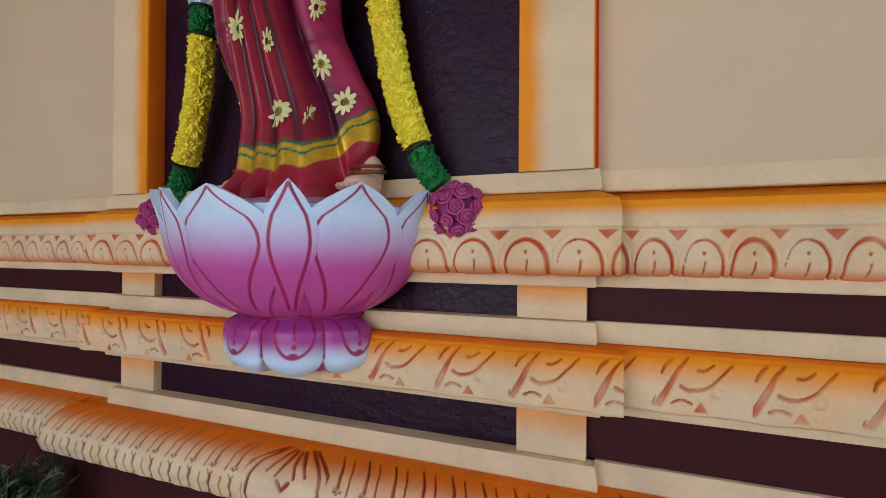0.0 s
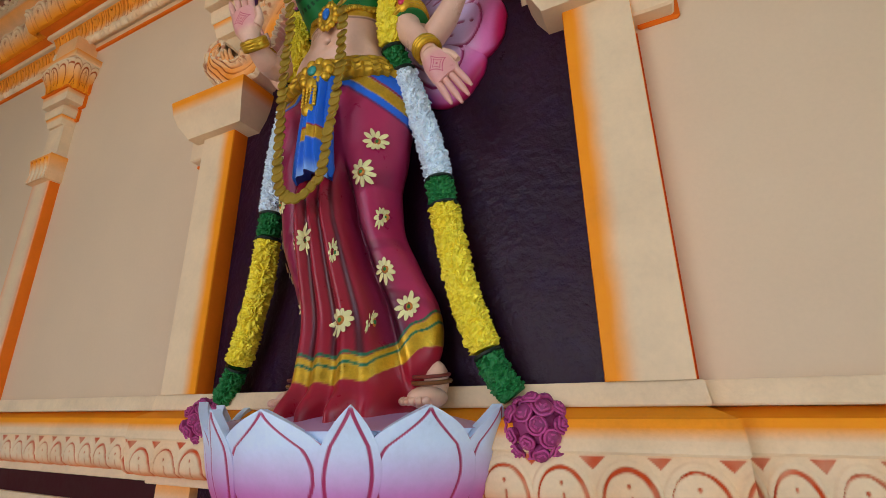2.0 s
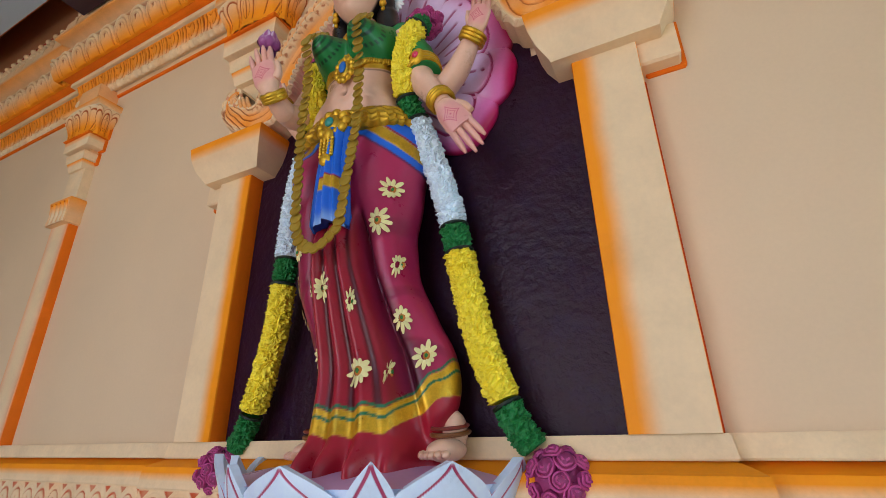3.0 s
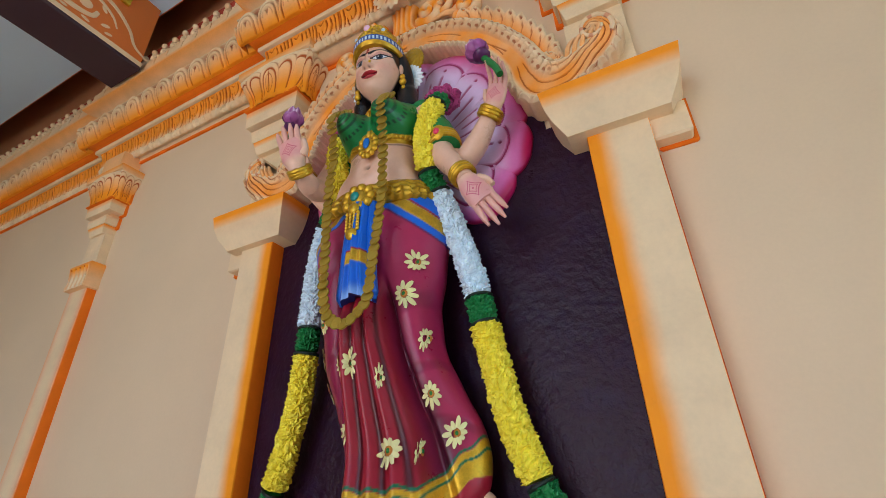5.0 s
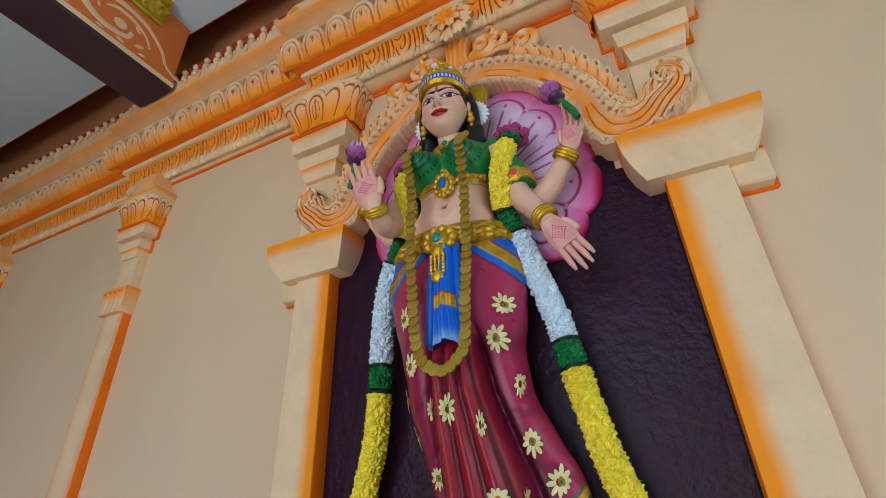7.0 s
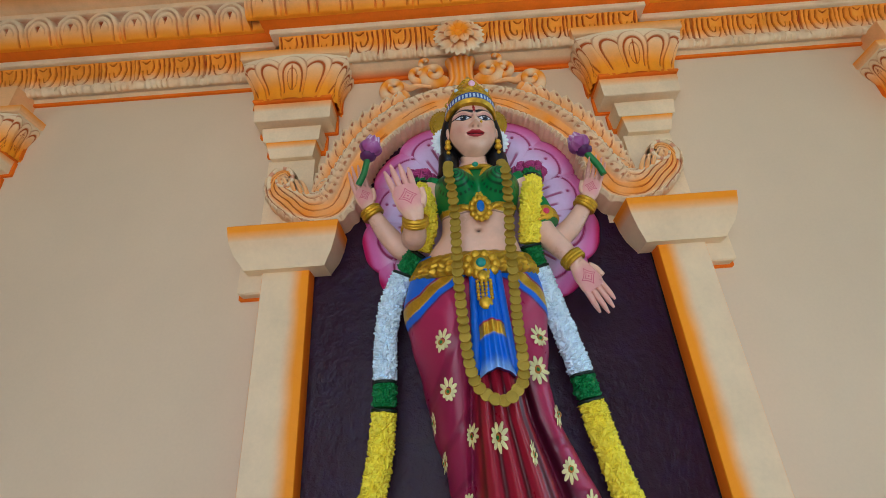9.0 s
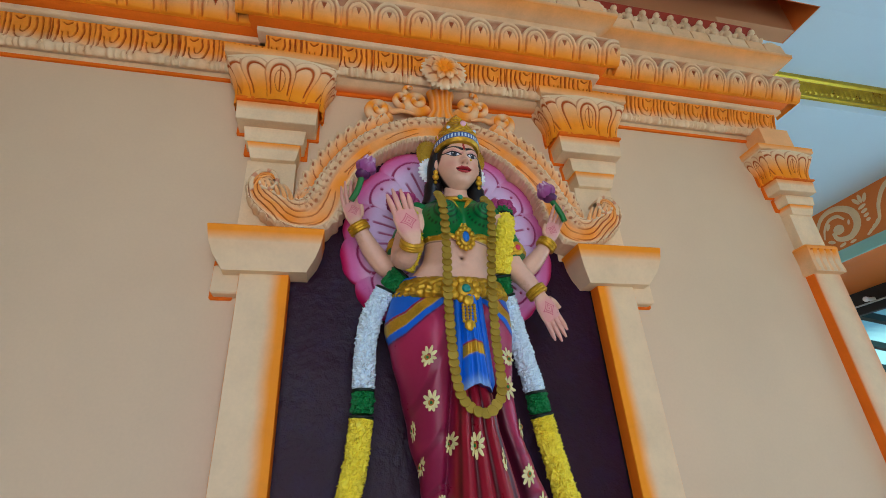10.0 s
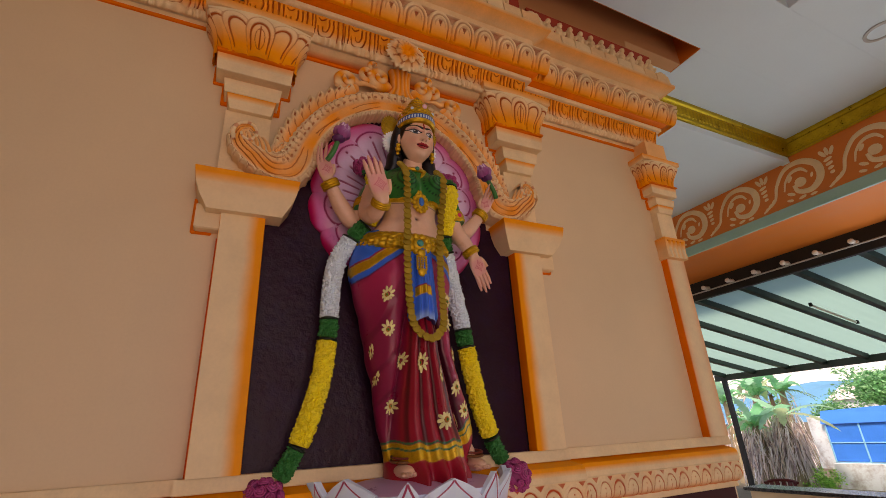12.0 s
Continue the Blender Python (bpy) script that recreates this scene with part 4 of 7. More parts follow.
# ---- carved arch over the niche ----
def arch_half(sx):
    """Half of the arch: a ribbon from the crown down into an outward scroll."""
    f = Shape()
    th = np.linspace(90, 14, 9)
    mid = [(0.53 * math.cos(radians(a)), 2.75 + 0.592 * math.sin(radians(a))) for a in th]
    mid += [(0.553, 2.835), (0.607, 2.822), (0.672, 2.835), (0.735, 2.872), (0.772, 2.925), (0.765, 2.972), (0.735, 2.985), (0.715, 2.965)]
    wid = [0.125] * 6 + [0.13, 0.14, 0.16, 0.165, 0.155, 0.135, 0.115, 0.10, 0.08, 0.06, 0.045, 0.03]
    wid = wid[:len(mid)]
    n = 520
    c = spline([(x, z, w) for (x, z), w in zip(mid, wid)], n)
    tan = np.gradient(c[:, :2], axis=0)
    tan /= np.linalg.norm(tan, axis=1)[:, None]
    nor = np.stack([-tan[:, 1], tan[:, 0]], 1)            # outwards of the arch
    s = np.concatenate([[0], np.cumsum(np.linalg.norm(np.diff(c[:, :2], axis=0), axis=1))])
    w = np.linspace(-0.5, 0.5, 72)
    S, W = np.meshgrid(s, w, indexing="ij")
    flow = step(0.78, 0.92, S)                             # the scroll's end
    # pearl edge inside, concave orange band, ridge of paired leaves outside
    pe = np.abs((S / 0.030) % 1 - 0.5) * 2
    pearl = step(0.16, 0.10, W + 0.5) * np.sqrt(np.clip(1 - pe ** 2 * 0.9, 0, 1))
    ridge = step(0.04, 0.12, W) * np.clip(np.cos((W - 0.28) / 0.24 * np.pi / 2), 0, 1)
    ch = (S / 0.036 + 0.30 * np.sin(S * 29) + 2.6 * np.abs(W - 0.27) + 0.12 * np.sin(S * 83 + W * 20)) % 1
    cut = step(0.30, 0.12, np.abs(ch - 0.5) * 2) * step(0.03, 0.07, W - 0.06) * step(0.0, 0.05, 0.47 - W)
    mid_cut = step(0.02, 0.008, np.abs(W - 0.27)) * 0.6
    vein = np.maximum.reduce([step(0.022, 0.008, np.abs(W + o - 0.10 * np.sin(S * 11 + q))) * step(-0.36, -0.30, W) * step(0.06, 0.02, W) for o, q in ((0.08, 0.0), (0.20, 1.3), (0.28, 2.4))])
    vein = vein * step(0.25, 0.4, 0.5 + 0.5 * np.sin(S * 23 + 3))
    scroll = step(0.30, 0.10, np.abs(((W * 6.0 + 1.1 * np.sin(S * 8.5 + 1.0) + 0.35 * np.sin(S * 37)) % 1) - 0.5) * 2)
    hgt = 0.018 * pearl + (0.032 * ridge - 0.008 * cut - 0.004 * mid_cut) * (1 - flow) - 0.004 * vein * (1 - flow) + 0.010 * (W + 0.5)
    hgt = hgt + flow * (0.024 * np.cos(W * 2.6) - 0.008 * scroll)
    edge = np.minimum(1, (0.5 - np.abs(W)) * 18)
    wave = 1 + 0.05 * np.cos(S / 0.030 * 2 * np.pi) * (np.abs(W) > 0.42)
    X = c[:, 0][:, None] + nor[:, 0][:, None] * W * c[:, 2][:, None] * wave
    Z = c[:, 1][:, None] + nor[:, 1][:, None] * W * c[:, 2][:, None] * wave
    Y = -0.085 - hgt * (0.3 + 0.7 * edge) - 0.018 * np.sin(np.clip(S / 1.35, 0, 1) * np.pi * 0.5)[...]
    p = np.stack([sx * X, Y, Z], -1)
    p += 0.0012 * np.stack([wob(p, 70), wob(p, 60, 2), wob(p, 75, 4)], -1)
    o = step(-0.36, -0.24, W) * step(0.16, 0.02, W) * (1 - 0.35 * flow) + 0.45 * ridge * (0.5 + 0.6 * wob(p, 24)) * step(0.34, 0.20, W)
    o = o * (0.8 + 0.3 * wob(p, 16)) + flow * 0.30 * step(0.45, 0.2, np.abs(W))
    col = mix(CREAM, ORANGE, o)
    speck = np.maximum.reduce([step(0.30, 0.14, np.hypot((((S + d_) / 0.036 + 2.6 * np.abs(W - 0.27)) % 1) - 0.5, (W - w_) / 0.13)) for w_, d_ in ((0.17, 0.0), (0.37, 0.012))])
    dark = np.maximum.reduce([cut * (1 - flow) * 0.25, speck * (1 - flow) * 0.75, vein * (1 - flow) * 0.7, scroll * flow * step(0.47, 0.40, np.abs(W)) * 0.75])
    dark = np.maximum(dark, step(0.16, 0.10, W + 0.5) * step(0.75, 0.95, pe) * 0.30)
    col = mix(col, np.broadcast_to(CLAY, col.shape), dark)
    f.grid(p, col, flip=sx < 0)
    # inner and outer returns to the wall
    for j, fl in ((0, sx < 0), (-1, sx > 0)):
        ret = np.stack([p[:, j], np.stack([p[:, j, 0], np.full(n, -0.004), p[:, j, 2]], -1)], 1)
        f.grid(ret, mix(CREAM, ORANGE, 0.06), flip=not fl)
    return f, c, nor, s


arch = thing("carved_arch", None, None, "cream and orange carved stucco arch with scrolled ends on the corbels", "arch")
for sx in (-1, 1):
    f, c, nor, s_ = arch_half(sx)
    part("arch_band", f, CARVED, arch, "beaded arch band ending in a scroll")
    # spiky crest leaves along the outer edge
    sets = np.arange(0.27, 0.86, 0.050)
    for k, d in enumerate(sets):
        i = int(np.searchsorted(s_, d))
        b0 = c[i, :2] + nor[i] * c[i, 2] * 0.44
        tn = np.array([nor[i][1], -nor[i][0]])
        L = 0.088 * (1 - 0.45 * abs(k / (len(sets) - 1) - 0.35))
        u, v = np.meshgrid(np.linspace(0, 1, 22), np.linspace(-1, 1, 19), indexing="ij")
        ww = 0.052 * np.sin(np.pi * np.clip(0.36 + u * 0.64, 0, 1)) ** 0.7
        along = u * L
        bend = -0.62 * L * u * u
        q = b0 + nor[i] * along[..., None] + tn * (bend + v * ww)[..., None]
        y = -0.075 - 0.030 * np.sin(u * np.pi * 0.85) * (1 - 0.55 * v * v) - 0.012 * u + 0.008 * np.exp(-(v / 0.22) ** 2) * step(0.1, 0.3, u)
        pp = np.stack([sx * q[..., 0], y, q[..., 1]], -1)
        col = mix(ORANGE, CREAM, np.clip(-0.1 + u * 1.35, 0, 1))
        pit = np.maximum(step(1.0, 0.6, np.hypot(v / 0.34, (u - 0.74) / 0.10)), step(0.10, 0.04, np.abs(v - 0.62 + 0.5 * u)) * step(0.10, 0.2, u) * step(0.62, 0.50, u))
        y += 0.006 * pit
        pp = np.stack([sx * q[..., 0], y, q[..., 1]], -1)
        col = mix(col, np.broadcast_to(CLAY, col.shape), 0.85 * pit)
        g = Shape().grid(pp, col, flip=sx < 0)
        back_ = pp.copy()
        back_[..., 1] = -0.01
        rim = np.concatenate([pp[:, 0], pp[::-1, -1]])
        g.grid(np.stack([rim, np.concatenate([back_[:, 0], back_[::-1, -1]])], 1), CREAM)
        part("crest_leaf", g, CARVED, arch)
    # curled leaf where the crest begins, and the small scroll by the stem
    for cx, cz, r0, turns, ry in ((0.305, 3.425, 0.058, 1.5, 0.040), (0.125, 3.495, 0.058, 1.5, 0.042), (0.195, 3.505, 0.042, 1.2, 0.030), (0.160, 3.570, 0.030, 1.1, 0.024)):
        a = np.linspace(0, turns * 2 * np.pi, 60)
        rr = r0 * (1 - 0.80 * a / a[-1])
        path = np.stack([sx * (cx + rr * np.cos(a + 3.6)), np.full(60, -0.075) - 0.03 * a / a[-1], cz + rr * np.sin(a + 3.6)], -1)
        g = Shape().tube(path, ry * (1 - 0.55 * a / a[-1]) * 0.62, mix(np.broadcast_to(CREAM, (60, 3)), ORANGE, 0.6 + 0.4 * np.sin(a * 2.5)), 10)
        part("curl", g, CARVED, arch)
    # tail leaf sweeping from the curl to the band
    path = spline([(sx * 0.27, -0.07, 3.455), (sx * 0.24, -0.08, 3.43), (sx * 0.20, -0.09, 3.43), (sx * 0.14, -0.09, 3.42)], 24)
    part("tail_leaf", Shape().tube(path, np.linspace(0.022, 0.006, 24), mix(np.broadcast_to(CREAM, (24, 3)), ORANGE, 0.5), 10), CARVED, arch)
    # volute rim on the scroll's end
    a = np.linspace(0.4, 2 * np.pi * 1.15, 60)
    rr = 0.060 * (1 - 0.62 * a / a[-1])
    path = np.stack([sx * (0.745 + rr * np.cos(a - 1.1)), -0.118 - 0.012 * a / a[-1], 2.955 + 1.15 * rr * np.sin(a - 1.1)], -1)
    part("volute", Shape().tube(path, 0.011 * (1 - 0.5 * a / a[-1]), mix(np.broadcast_to(CREAM, (60, 3)), RED, 0.55 * (np.sin(a * 5) > 0.7)), 8), CARVED, arch)
    # comb-like leaf between band and scroll
    for k in range(5):
        a0 = 0.64 + 0.026 * k
        path = spline([(sx * a0, -0.105, 2.86 + 0.01 * k), (sx * (a0 + 0.012), -0.125, 2.905 + 0.01 * k), (sx * (a0 + 0.035), -0.118, 2.945 + 0.009 * k), (sx * (a0 + 0.055), -0.105, 2.955 + 0.006 * k)], 14)
        part("comb_leaf", Shape().tube(path, np.linspace(0.010, 0.004, 14), mix(np.broadcast_to(CREAM, (14, 3)), ORANGE, np.linspace(0.8, 0.0, 14)), 8), CARVED, arch)
# fluted stem and rosette on top
u, v = np.meshgrid(np.linspace(-1, 1, 46), np.linspace(0, 1, 14))
hw = 0.058 + 0.030 * step(0.30, 0.0, v) + 0.012 * step(0.7, 1.0, v)
p = np.stack([u * hw, -0.075 - 0.035 * np.sqrt(np.clip(1 - u * u, 0, 1)) - 0.004 * np.cos(u * np.pi * 5), 3.40 + 0.18 * v], -1)
part("stem", Shape().grid(p, mix(np.broadcast_to(ORANGE, p.shape), CREAM, 0.35 * (0.5 + 0.5 * np.cos(u * np.pi * 5)))), CARVED, arch, "fluted orange stem")
for k in range(16):
    inner = k >= 9
    a = 2 * np.pi * k / 9 + np.pi / 2 if not inner else 2 * np.pi * (k - 9) / 7 + np.pi / 2
    u, v = np.meshgrid(np.linspace(0, 1, 26), np.linspace(-1, 1, 19), indexing="ij")
    r1, w1 = (0.068, 0.021) if inner else (0.108, 0.042)
    rr = 0.012 + (r1 - 0.012) * u + (0 if inner else 0.006 * np.cos(v * 7) * step(0.7, 1.0, u))
    ww = w1 * np.sin(np.pi * (0.16 + 0.80 * u) ** (1.5 if inner else 1.6)) ** (0.8 if inner else 0.4) + 0.002
    x = rr * np.cos(a) - v * ww * np.sin(a)
    z = rr * np.sin(a) + v * ww * np.cos(a)
    y = (-0.182 if inner else -0.160) - 0.024 * np.sin(u * 2.6) + 0.008 * v * v - 0.005 * (k % 2)
    col = mix(ORANGE, CREAM, np.clip(u * 1.3 - (0.5 if inner else 0.25), 0, 1))
    col = mix(col, np.broadcast_to(CLAY, col.shape), (0.35 if inner else 0.8) * step(0.20, 0.08, np.abs(v - 0.15 * np.sin(u * 5))) * step(0.40, 0.5, u) * step(0.86, 0.76, u))
    part("rosette_petal", Shape().grid(np.stack([x, y, 3.632 + z], -1), col, flip=True), CARVED, arch)
part("rosette_eye", Shape().ball((0, -0.176, 3.632), (0.026, 0.022, 0.026), ORANGE, f=lambda d: 1 + 0.1 * np.cos(8 * np.arctan2(d[..., 2], d[..., 0]))), CARVED, arch)
part("rosette_back", Shape().rings(-0.03, 0.03, 0, 0.145, [(0, 3.585), (0.012, 3.59), (0.012, 3.675), (0, 3.68)], CREAM), CARVED, arch)

# ---- frieze of small figures-like knobs, blocks and corner rosettes above the slab edge ----
FRIEZE = srgb(172, 62, 40)
frieze = thing("upper_frieze", None, None, "stucco frieze with cream relief knobs on red ground under the ceiling", "frieze", kind="structure")
for x0, x1, g in ((-BAYT - 0.10, BAYT + 0.10, 0.066), (BAYT + 0.22, 2.12, 0.0), (-2.46, -BAYT - 0.22, 0.0), (-6.9, -2.50, -0.045)):
    part("ground", Shape().box(x0, x1, -0.165 - g, -0.012, 4.14, 4.42, FRIEZE, 0.003), CARVED, frieze)
    f = Shape()
    x = x0 - 0.05
    k = 0
    while x < x1 + 0.03:
        wd = 0.135 + 0.012 * math.sin(k * 2.3)
        f.rings(x + 0.007, x + wd - 0.007, -0.05 - g, 0.160, [(0, 4.142), (0.004, 4.146), (0.0, 4.215), (-0.010, 4.224)], mix(CREAM, ORANGE, 0.18 + 0.12 * math.sin(k * 1.7)))
        x, k = x + wd, k + 1
    part("block_course", f, CARVED, frieze)
    f = Shape()
    for k in range(int((x1 - x0) / 0.100)):
        xc, yk = x0 + 0.050 + 0.100 * k, -0.178 - g
        w0 = 3.0 * math.sin(k * 1.9)
        lobes = lambda d: 1 + 0.12 * np.cos(5 * d[..., 2] * 2 + w0) * np.cos(4 * np.arctan2(d[..., 0], -d[..., 1]))
        tone = mix(CREAM, ORANGE, 0.08 + 0.06 * math.sin(k * 2.7))
        f.ball((xc, yk, 4.268), (0.026, 0.030, 0.046), tone, 12, 16, lobes)
        f.ball((xc + 0.006 * math.sin(k), yk - 0.012, 4.326), (0.020, 0.020, 0.021), tone, 10, 12, lobes)
        f.ball((xc + 0.022, yk - 0.016, 4.246), (0.017, 0.024, 0.020), tone, 8, 10, lobes)
        f.ball((xc - 0.022, yk - 0.010, 4.240), (0.017, 0.022, 0.017), tone, 8, 10, lobes)
        f.ball((xc - 0.028, yk - 0.004, 4.296), (0.010, 0.014, 0.020), tone, 7, 9)
    tagged(part("relief", f, CARVED, frieze), kind="stuff")
for xc, g in ((-BAYT - 0.19, 0.066), (BAYT + 0.19, 0.066), (2.20, 0.0), (-2.50, 0.0)):
    f = Shape()
    for k in range(9):
        a = np.pi * (k + 0.5) / 9
        f.ball((xc + 0.058 * np.cos(a), -0.17 - g, 4.165 + 0.085 * np.sin(a)), (0.030, 0.024, 0.030), mix(CREAM, ORANGE, 0.1), 8, 10, lambda d: 1 + 0.12 * np.cos(7 * d[..., 0]))
    f.ball((xc, -0.185 - g, 4.185), (0.045, 0.022, 0.05), ORANGE, 9, 12)
    f.rings(xc - 0.06, xc + 0.06, 0.0, 0.14 + g, [(0, 4.14), (0.01, 4.15), (0.0, 4.22), (-0.03, 4.235)], mix(CREAM, ORANGE, 0.1))
    thing("corner_rosette", f, CARVED, "stucco corner rosette in cream and orange on the slab edge", "ornament", "corner rosettes of the cornice")


# ---- lotus pedestal ----
WHITE, PINK, MAGENTA = srgb(214, 233, 255), srgb(204, 82, 162), srgb(170, 8, 78)
LX, LY, KY = 0.015, -0.085, 0.80


BOWL = spline([(1.213, 0.13), (1.224, 0.185), (1.245, 0.240), (1.27, 0.282), (1.305, 0.322), (1.35, 0.354), (1.40, 0.374), (1.45, 0.386), (1.50, 0.395), (1.57, 0.405)], 90)


def bowl_r(z):
    return np.interp(z, BOWL[:, 0], BOWL[:, 1])


def bowl_tint(z):
    return mix(mix(np.broadcast_to(PINK, (*np.shape(z), 3)), srgb(206, 132, 196), step(1.34, 1.41, z)), WHITE, step(1.365, 1.49, z))


def lotus_petal(a0, half, tip, lift, lines, small=False):
    """One petal of the bowl: a pointed shell with painted lines; angles in degrees from the front."""
    u, v = np.meshgrid(np.linspace(0, 1, 90), np.linspace(-1, 1, 61 if small else 121), indexing="ij")
    z0 = 1.226
    z = z0 + (tip - z0) * u
    top = np.clip(1 - np.clip((u - 0.55) / 0.45, 0, 1) ** 2.1, 0, 1)
    w = radians(half) * top * ((0.34 + 0.66 * np.sin(np.clip(u / 0.72, 0, 1) * np.pi / 2) ** 1.5) if small else (0.42 + 0.58 * np.sin(np.clip(u / 0.6, 0, 1) * np.pi / 2)))
    a = radians(a0) + v * w
    r = bowl_r(z) + lift * (0.45 + 0.55 * np.cos(v * 1.4)) * (step(0, 0.5, u) if small else 1) + 0.016 * step(0.70, 1.0, u)
    p = np.stack([LX + r * np.sin(a), LY - KY * r * np.cos(a), z], -1)
    k = np.abs(v)
    # the painted line runs up both sides and meets below the tip
    wob_ = 0.04 * np.sin(u * 9 + a0)
    d = np.abs(k - (lines + wob_) * np.clip((0.985 - u) / 0.22, 0, 1) ** 0.6 * (1 - 0.35 * step(0.55, 0.0, u))) * w * r
    ink = step(0.0056, 0.0030, d) * step(0.05, 0.09, u) * step(0.985, 0.975, u)
    edge = step(0.0042, 0.0020, (1 - k) * w * r) * step(0.84, 0.78, u) * (0.0 if small else 1.0)
    col = mix(bowl_tint(z), MAGENTA, 0.95 * np.maximum(ink, edge))
    p[..., :2] += 0.0018 * (ink + edge)[..., None] * np.stack([-np.sin(a), np.cos(a)], -1)
    f = Shape().grid(p, col, flip=True)
    q = p.copy()
    q[..., :2] = np.array([LX, LY]) + (q[..., :2] - np.array([LX, LY])) * 0.945
    f.grid(q, bowl_tint(z))
    rim = np.concatenate([p[:, 0], p[::-1, -1]])
    rin = np.concatenate([q[:, 0], q[::-1, -1]])
    f.grid(np.stack([rim, rin], 1), np.repeat(bowl_tint(rim[:, 2])[:, None], 2, 1))
    return f


lotus = thing("lotus_pedestal", None, None, "white and pink painted lotus pedestal with magenta lines under the statue", "pedestal")
zz = np.concatenate([np.linspace(1.20, 1.50, 40)])
th = np.linspace(-1.68, 1.68, 60)
Z, T = np.meshgrid(zz, th, indexing="ij")
R = bowl_r(Z) - 0.008
f = Shape().grid(np.stack([LX + R * np.sin(T), LY - KY * R * np.cos(T), Z], -1), bowl_tint(Z), flip=True)
T2, K = np.meshgrid(th, np.linspace(1, 0, 8), indexing="ij")
R2 = bowl_r(1.50) * K
f.grid(np.stack([LX + R2 * np.sin(T2), LY - KY * R2 * np.cos(T2), 1.50 + 0.045 * (1 - K ** 2)], -1), mix(WHITE, PINK, 0.6), flip=True)
part("bowl", f, ENAMEL, lotus)
for a0, half, tip, lift, ln_, sm in ((-53, 25, 1.560, 0.004, 0.62, 0), (2, 26, 1.542, 0.003, 0.60, 0), (52, 24, 1.547, 0.005, 0.60, 0), (84, 20, 1.547, 0.002, 0.55, 0), (-96, 24, 1.555, 0.002, 0.6, 0),
                                     (-21, 9.5, 1.542, 0.009, 0.66, 1), (29, 10.5, 1.549, 0.010, 0.70, 1), (-75, 9.5, 1.552, 0.010, 0.66, 1)):
    part("petal", lotus_petal(a0, half, tip, lift, ln_, bool(sm)), ENAMEL, lotus)
# drooping lower petals: plump lobes with white ends
LC = np.array([0.030, -0.070])
for a0 in (-108, -64, -20, 24, 67):
    u, v = np.meshgrid(np.linspace(0, 1, 60), np.linspace(-1, 1, 61), indexing="ij")
    z = 1.228 - 0.158 * (u ** 1.15)
    w = radians(22.5) * np.sqrt(np.clip(1 - np.clip((u - 0.55) / 0.45, 0, 1) ** 2.4, 0, 1)) + 0.004
    a = radians(a0) + v * w
    r = 0.150 + 0.058 * step(-0.05, 0.30, u) + 0.032 * np.sqrt(np.clip(1 - v * v, 0, 1)) * (0.5 + 0.5 * np.sin(u * np.pi)) - 0.05 * np.clip((u - 0.75) / 0.25, 0, 1) ** 2
    p = np.stack([LC[0] + r * np.sin(a), LC[1] - 0.85 * r * np.cos(a), z], -1)
    sway = v - 0.10 * np.sin(u * 4)
    rr = np.hypot(sway / 0.56, np.clip(u - 0.26, 0, 1) / 0.40)
    ink = step(0.10, 0.04, np.abs(rr - 1)) * step(0.04, 0.08, u)
    ink = np.maximum(ink, step(0.05, 0.02, np.abs(sway)) * step(0.08, 0.12, u) * step(0.42, 0.38, u))
    ink = np.maximum(ink, step(0.09, 0.05, np.hypot(sway, (u - 0.49) * 1.5)))
    ink = np.maximum(ink, step(1.1, 0.8, np.hypot(sway / 0.15, (u - 0.62) / 0.035)))
    ink = np.maximum(ink, step(0.10, 0.05, 1 - np.abs(v)) * step(0.72, 0.66, u))
    col = mix(mix(np.broadcast_to(srgb(176, 66, 150), p.shape), WHITE, step(0.40, 0.74, u)), MAGENTA, 0.95 * np.clip(ink, 0, 1))
    f = Shape().grid(p, col)
    q = p.copy()
    q[..., :2] = LC + (q[..., :2] - LC) * 0.80
    rim = np.concatenate([p[:, 0], p[-1, 1:-1], p[::-1, -1]])
    rin = np.concatenate([q[:, 0], q[-1, 1:-1], q[::-1, -1]])
    f.grid(np.stack([rim, rin], 1), np.repeat(mix(np.broadcast_to(srgb(176, 66, 150), rim.shape), WHITE, step(1.14, 1.09, rim[:, 2]))[:, None], 2, 1), flip=True)
    part("lower_petal", f, ENAMEL, lotus, "drooping lower petal with white tip")
zz = np.linspace(1.075, 1.235, 10)
Z, T = np.meshgrid(zz, th, indexing="ij")
R = np.interp(Z, [1.075, 1.10, 1.2, 1.235], [0.13, 0.16, 0.172, 0.168])
f = Shape().grid(np.stack([LC[0] + R * np.sin(T), LC[1] - 0.85 * R * np.cos(T), Z], -1), PINK, flip=True)
f.tube([(LC[0] + 0.180 * math.sin(q), LC[1] - 0.153 * math.cos(q), 1.222 + 0.003 * math.sin(q * 17)) for q in np.linspace(-1.6, 1.6, 60)], 0.009, srgb(150, 24, 84), 10)
part("core", f, ENAMEL, lotus)

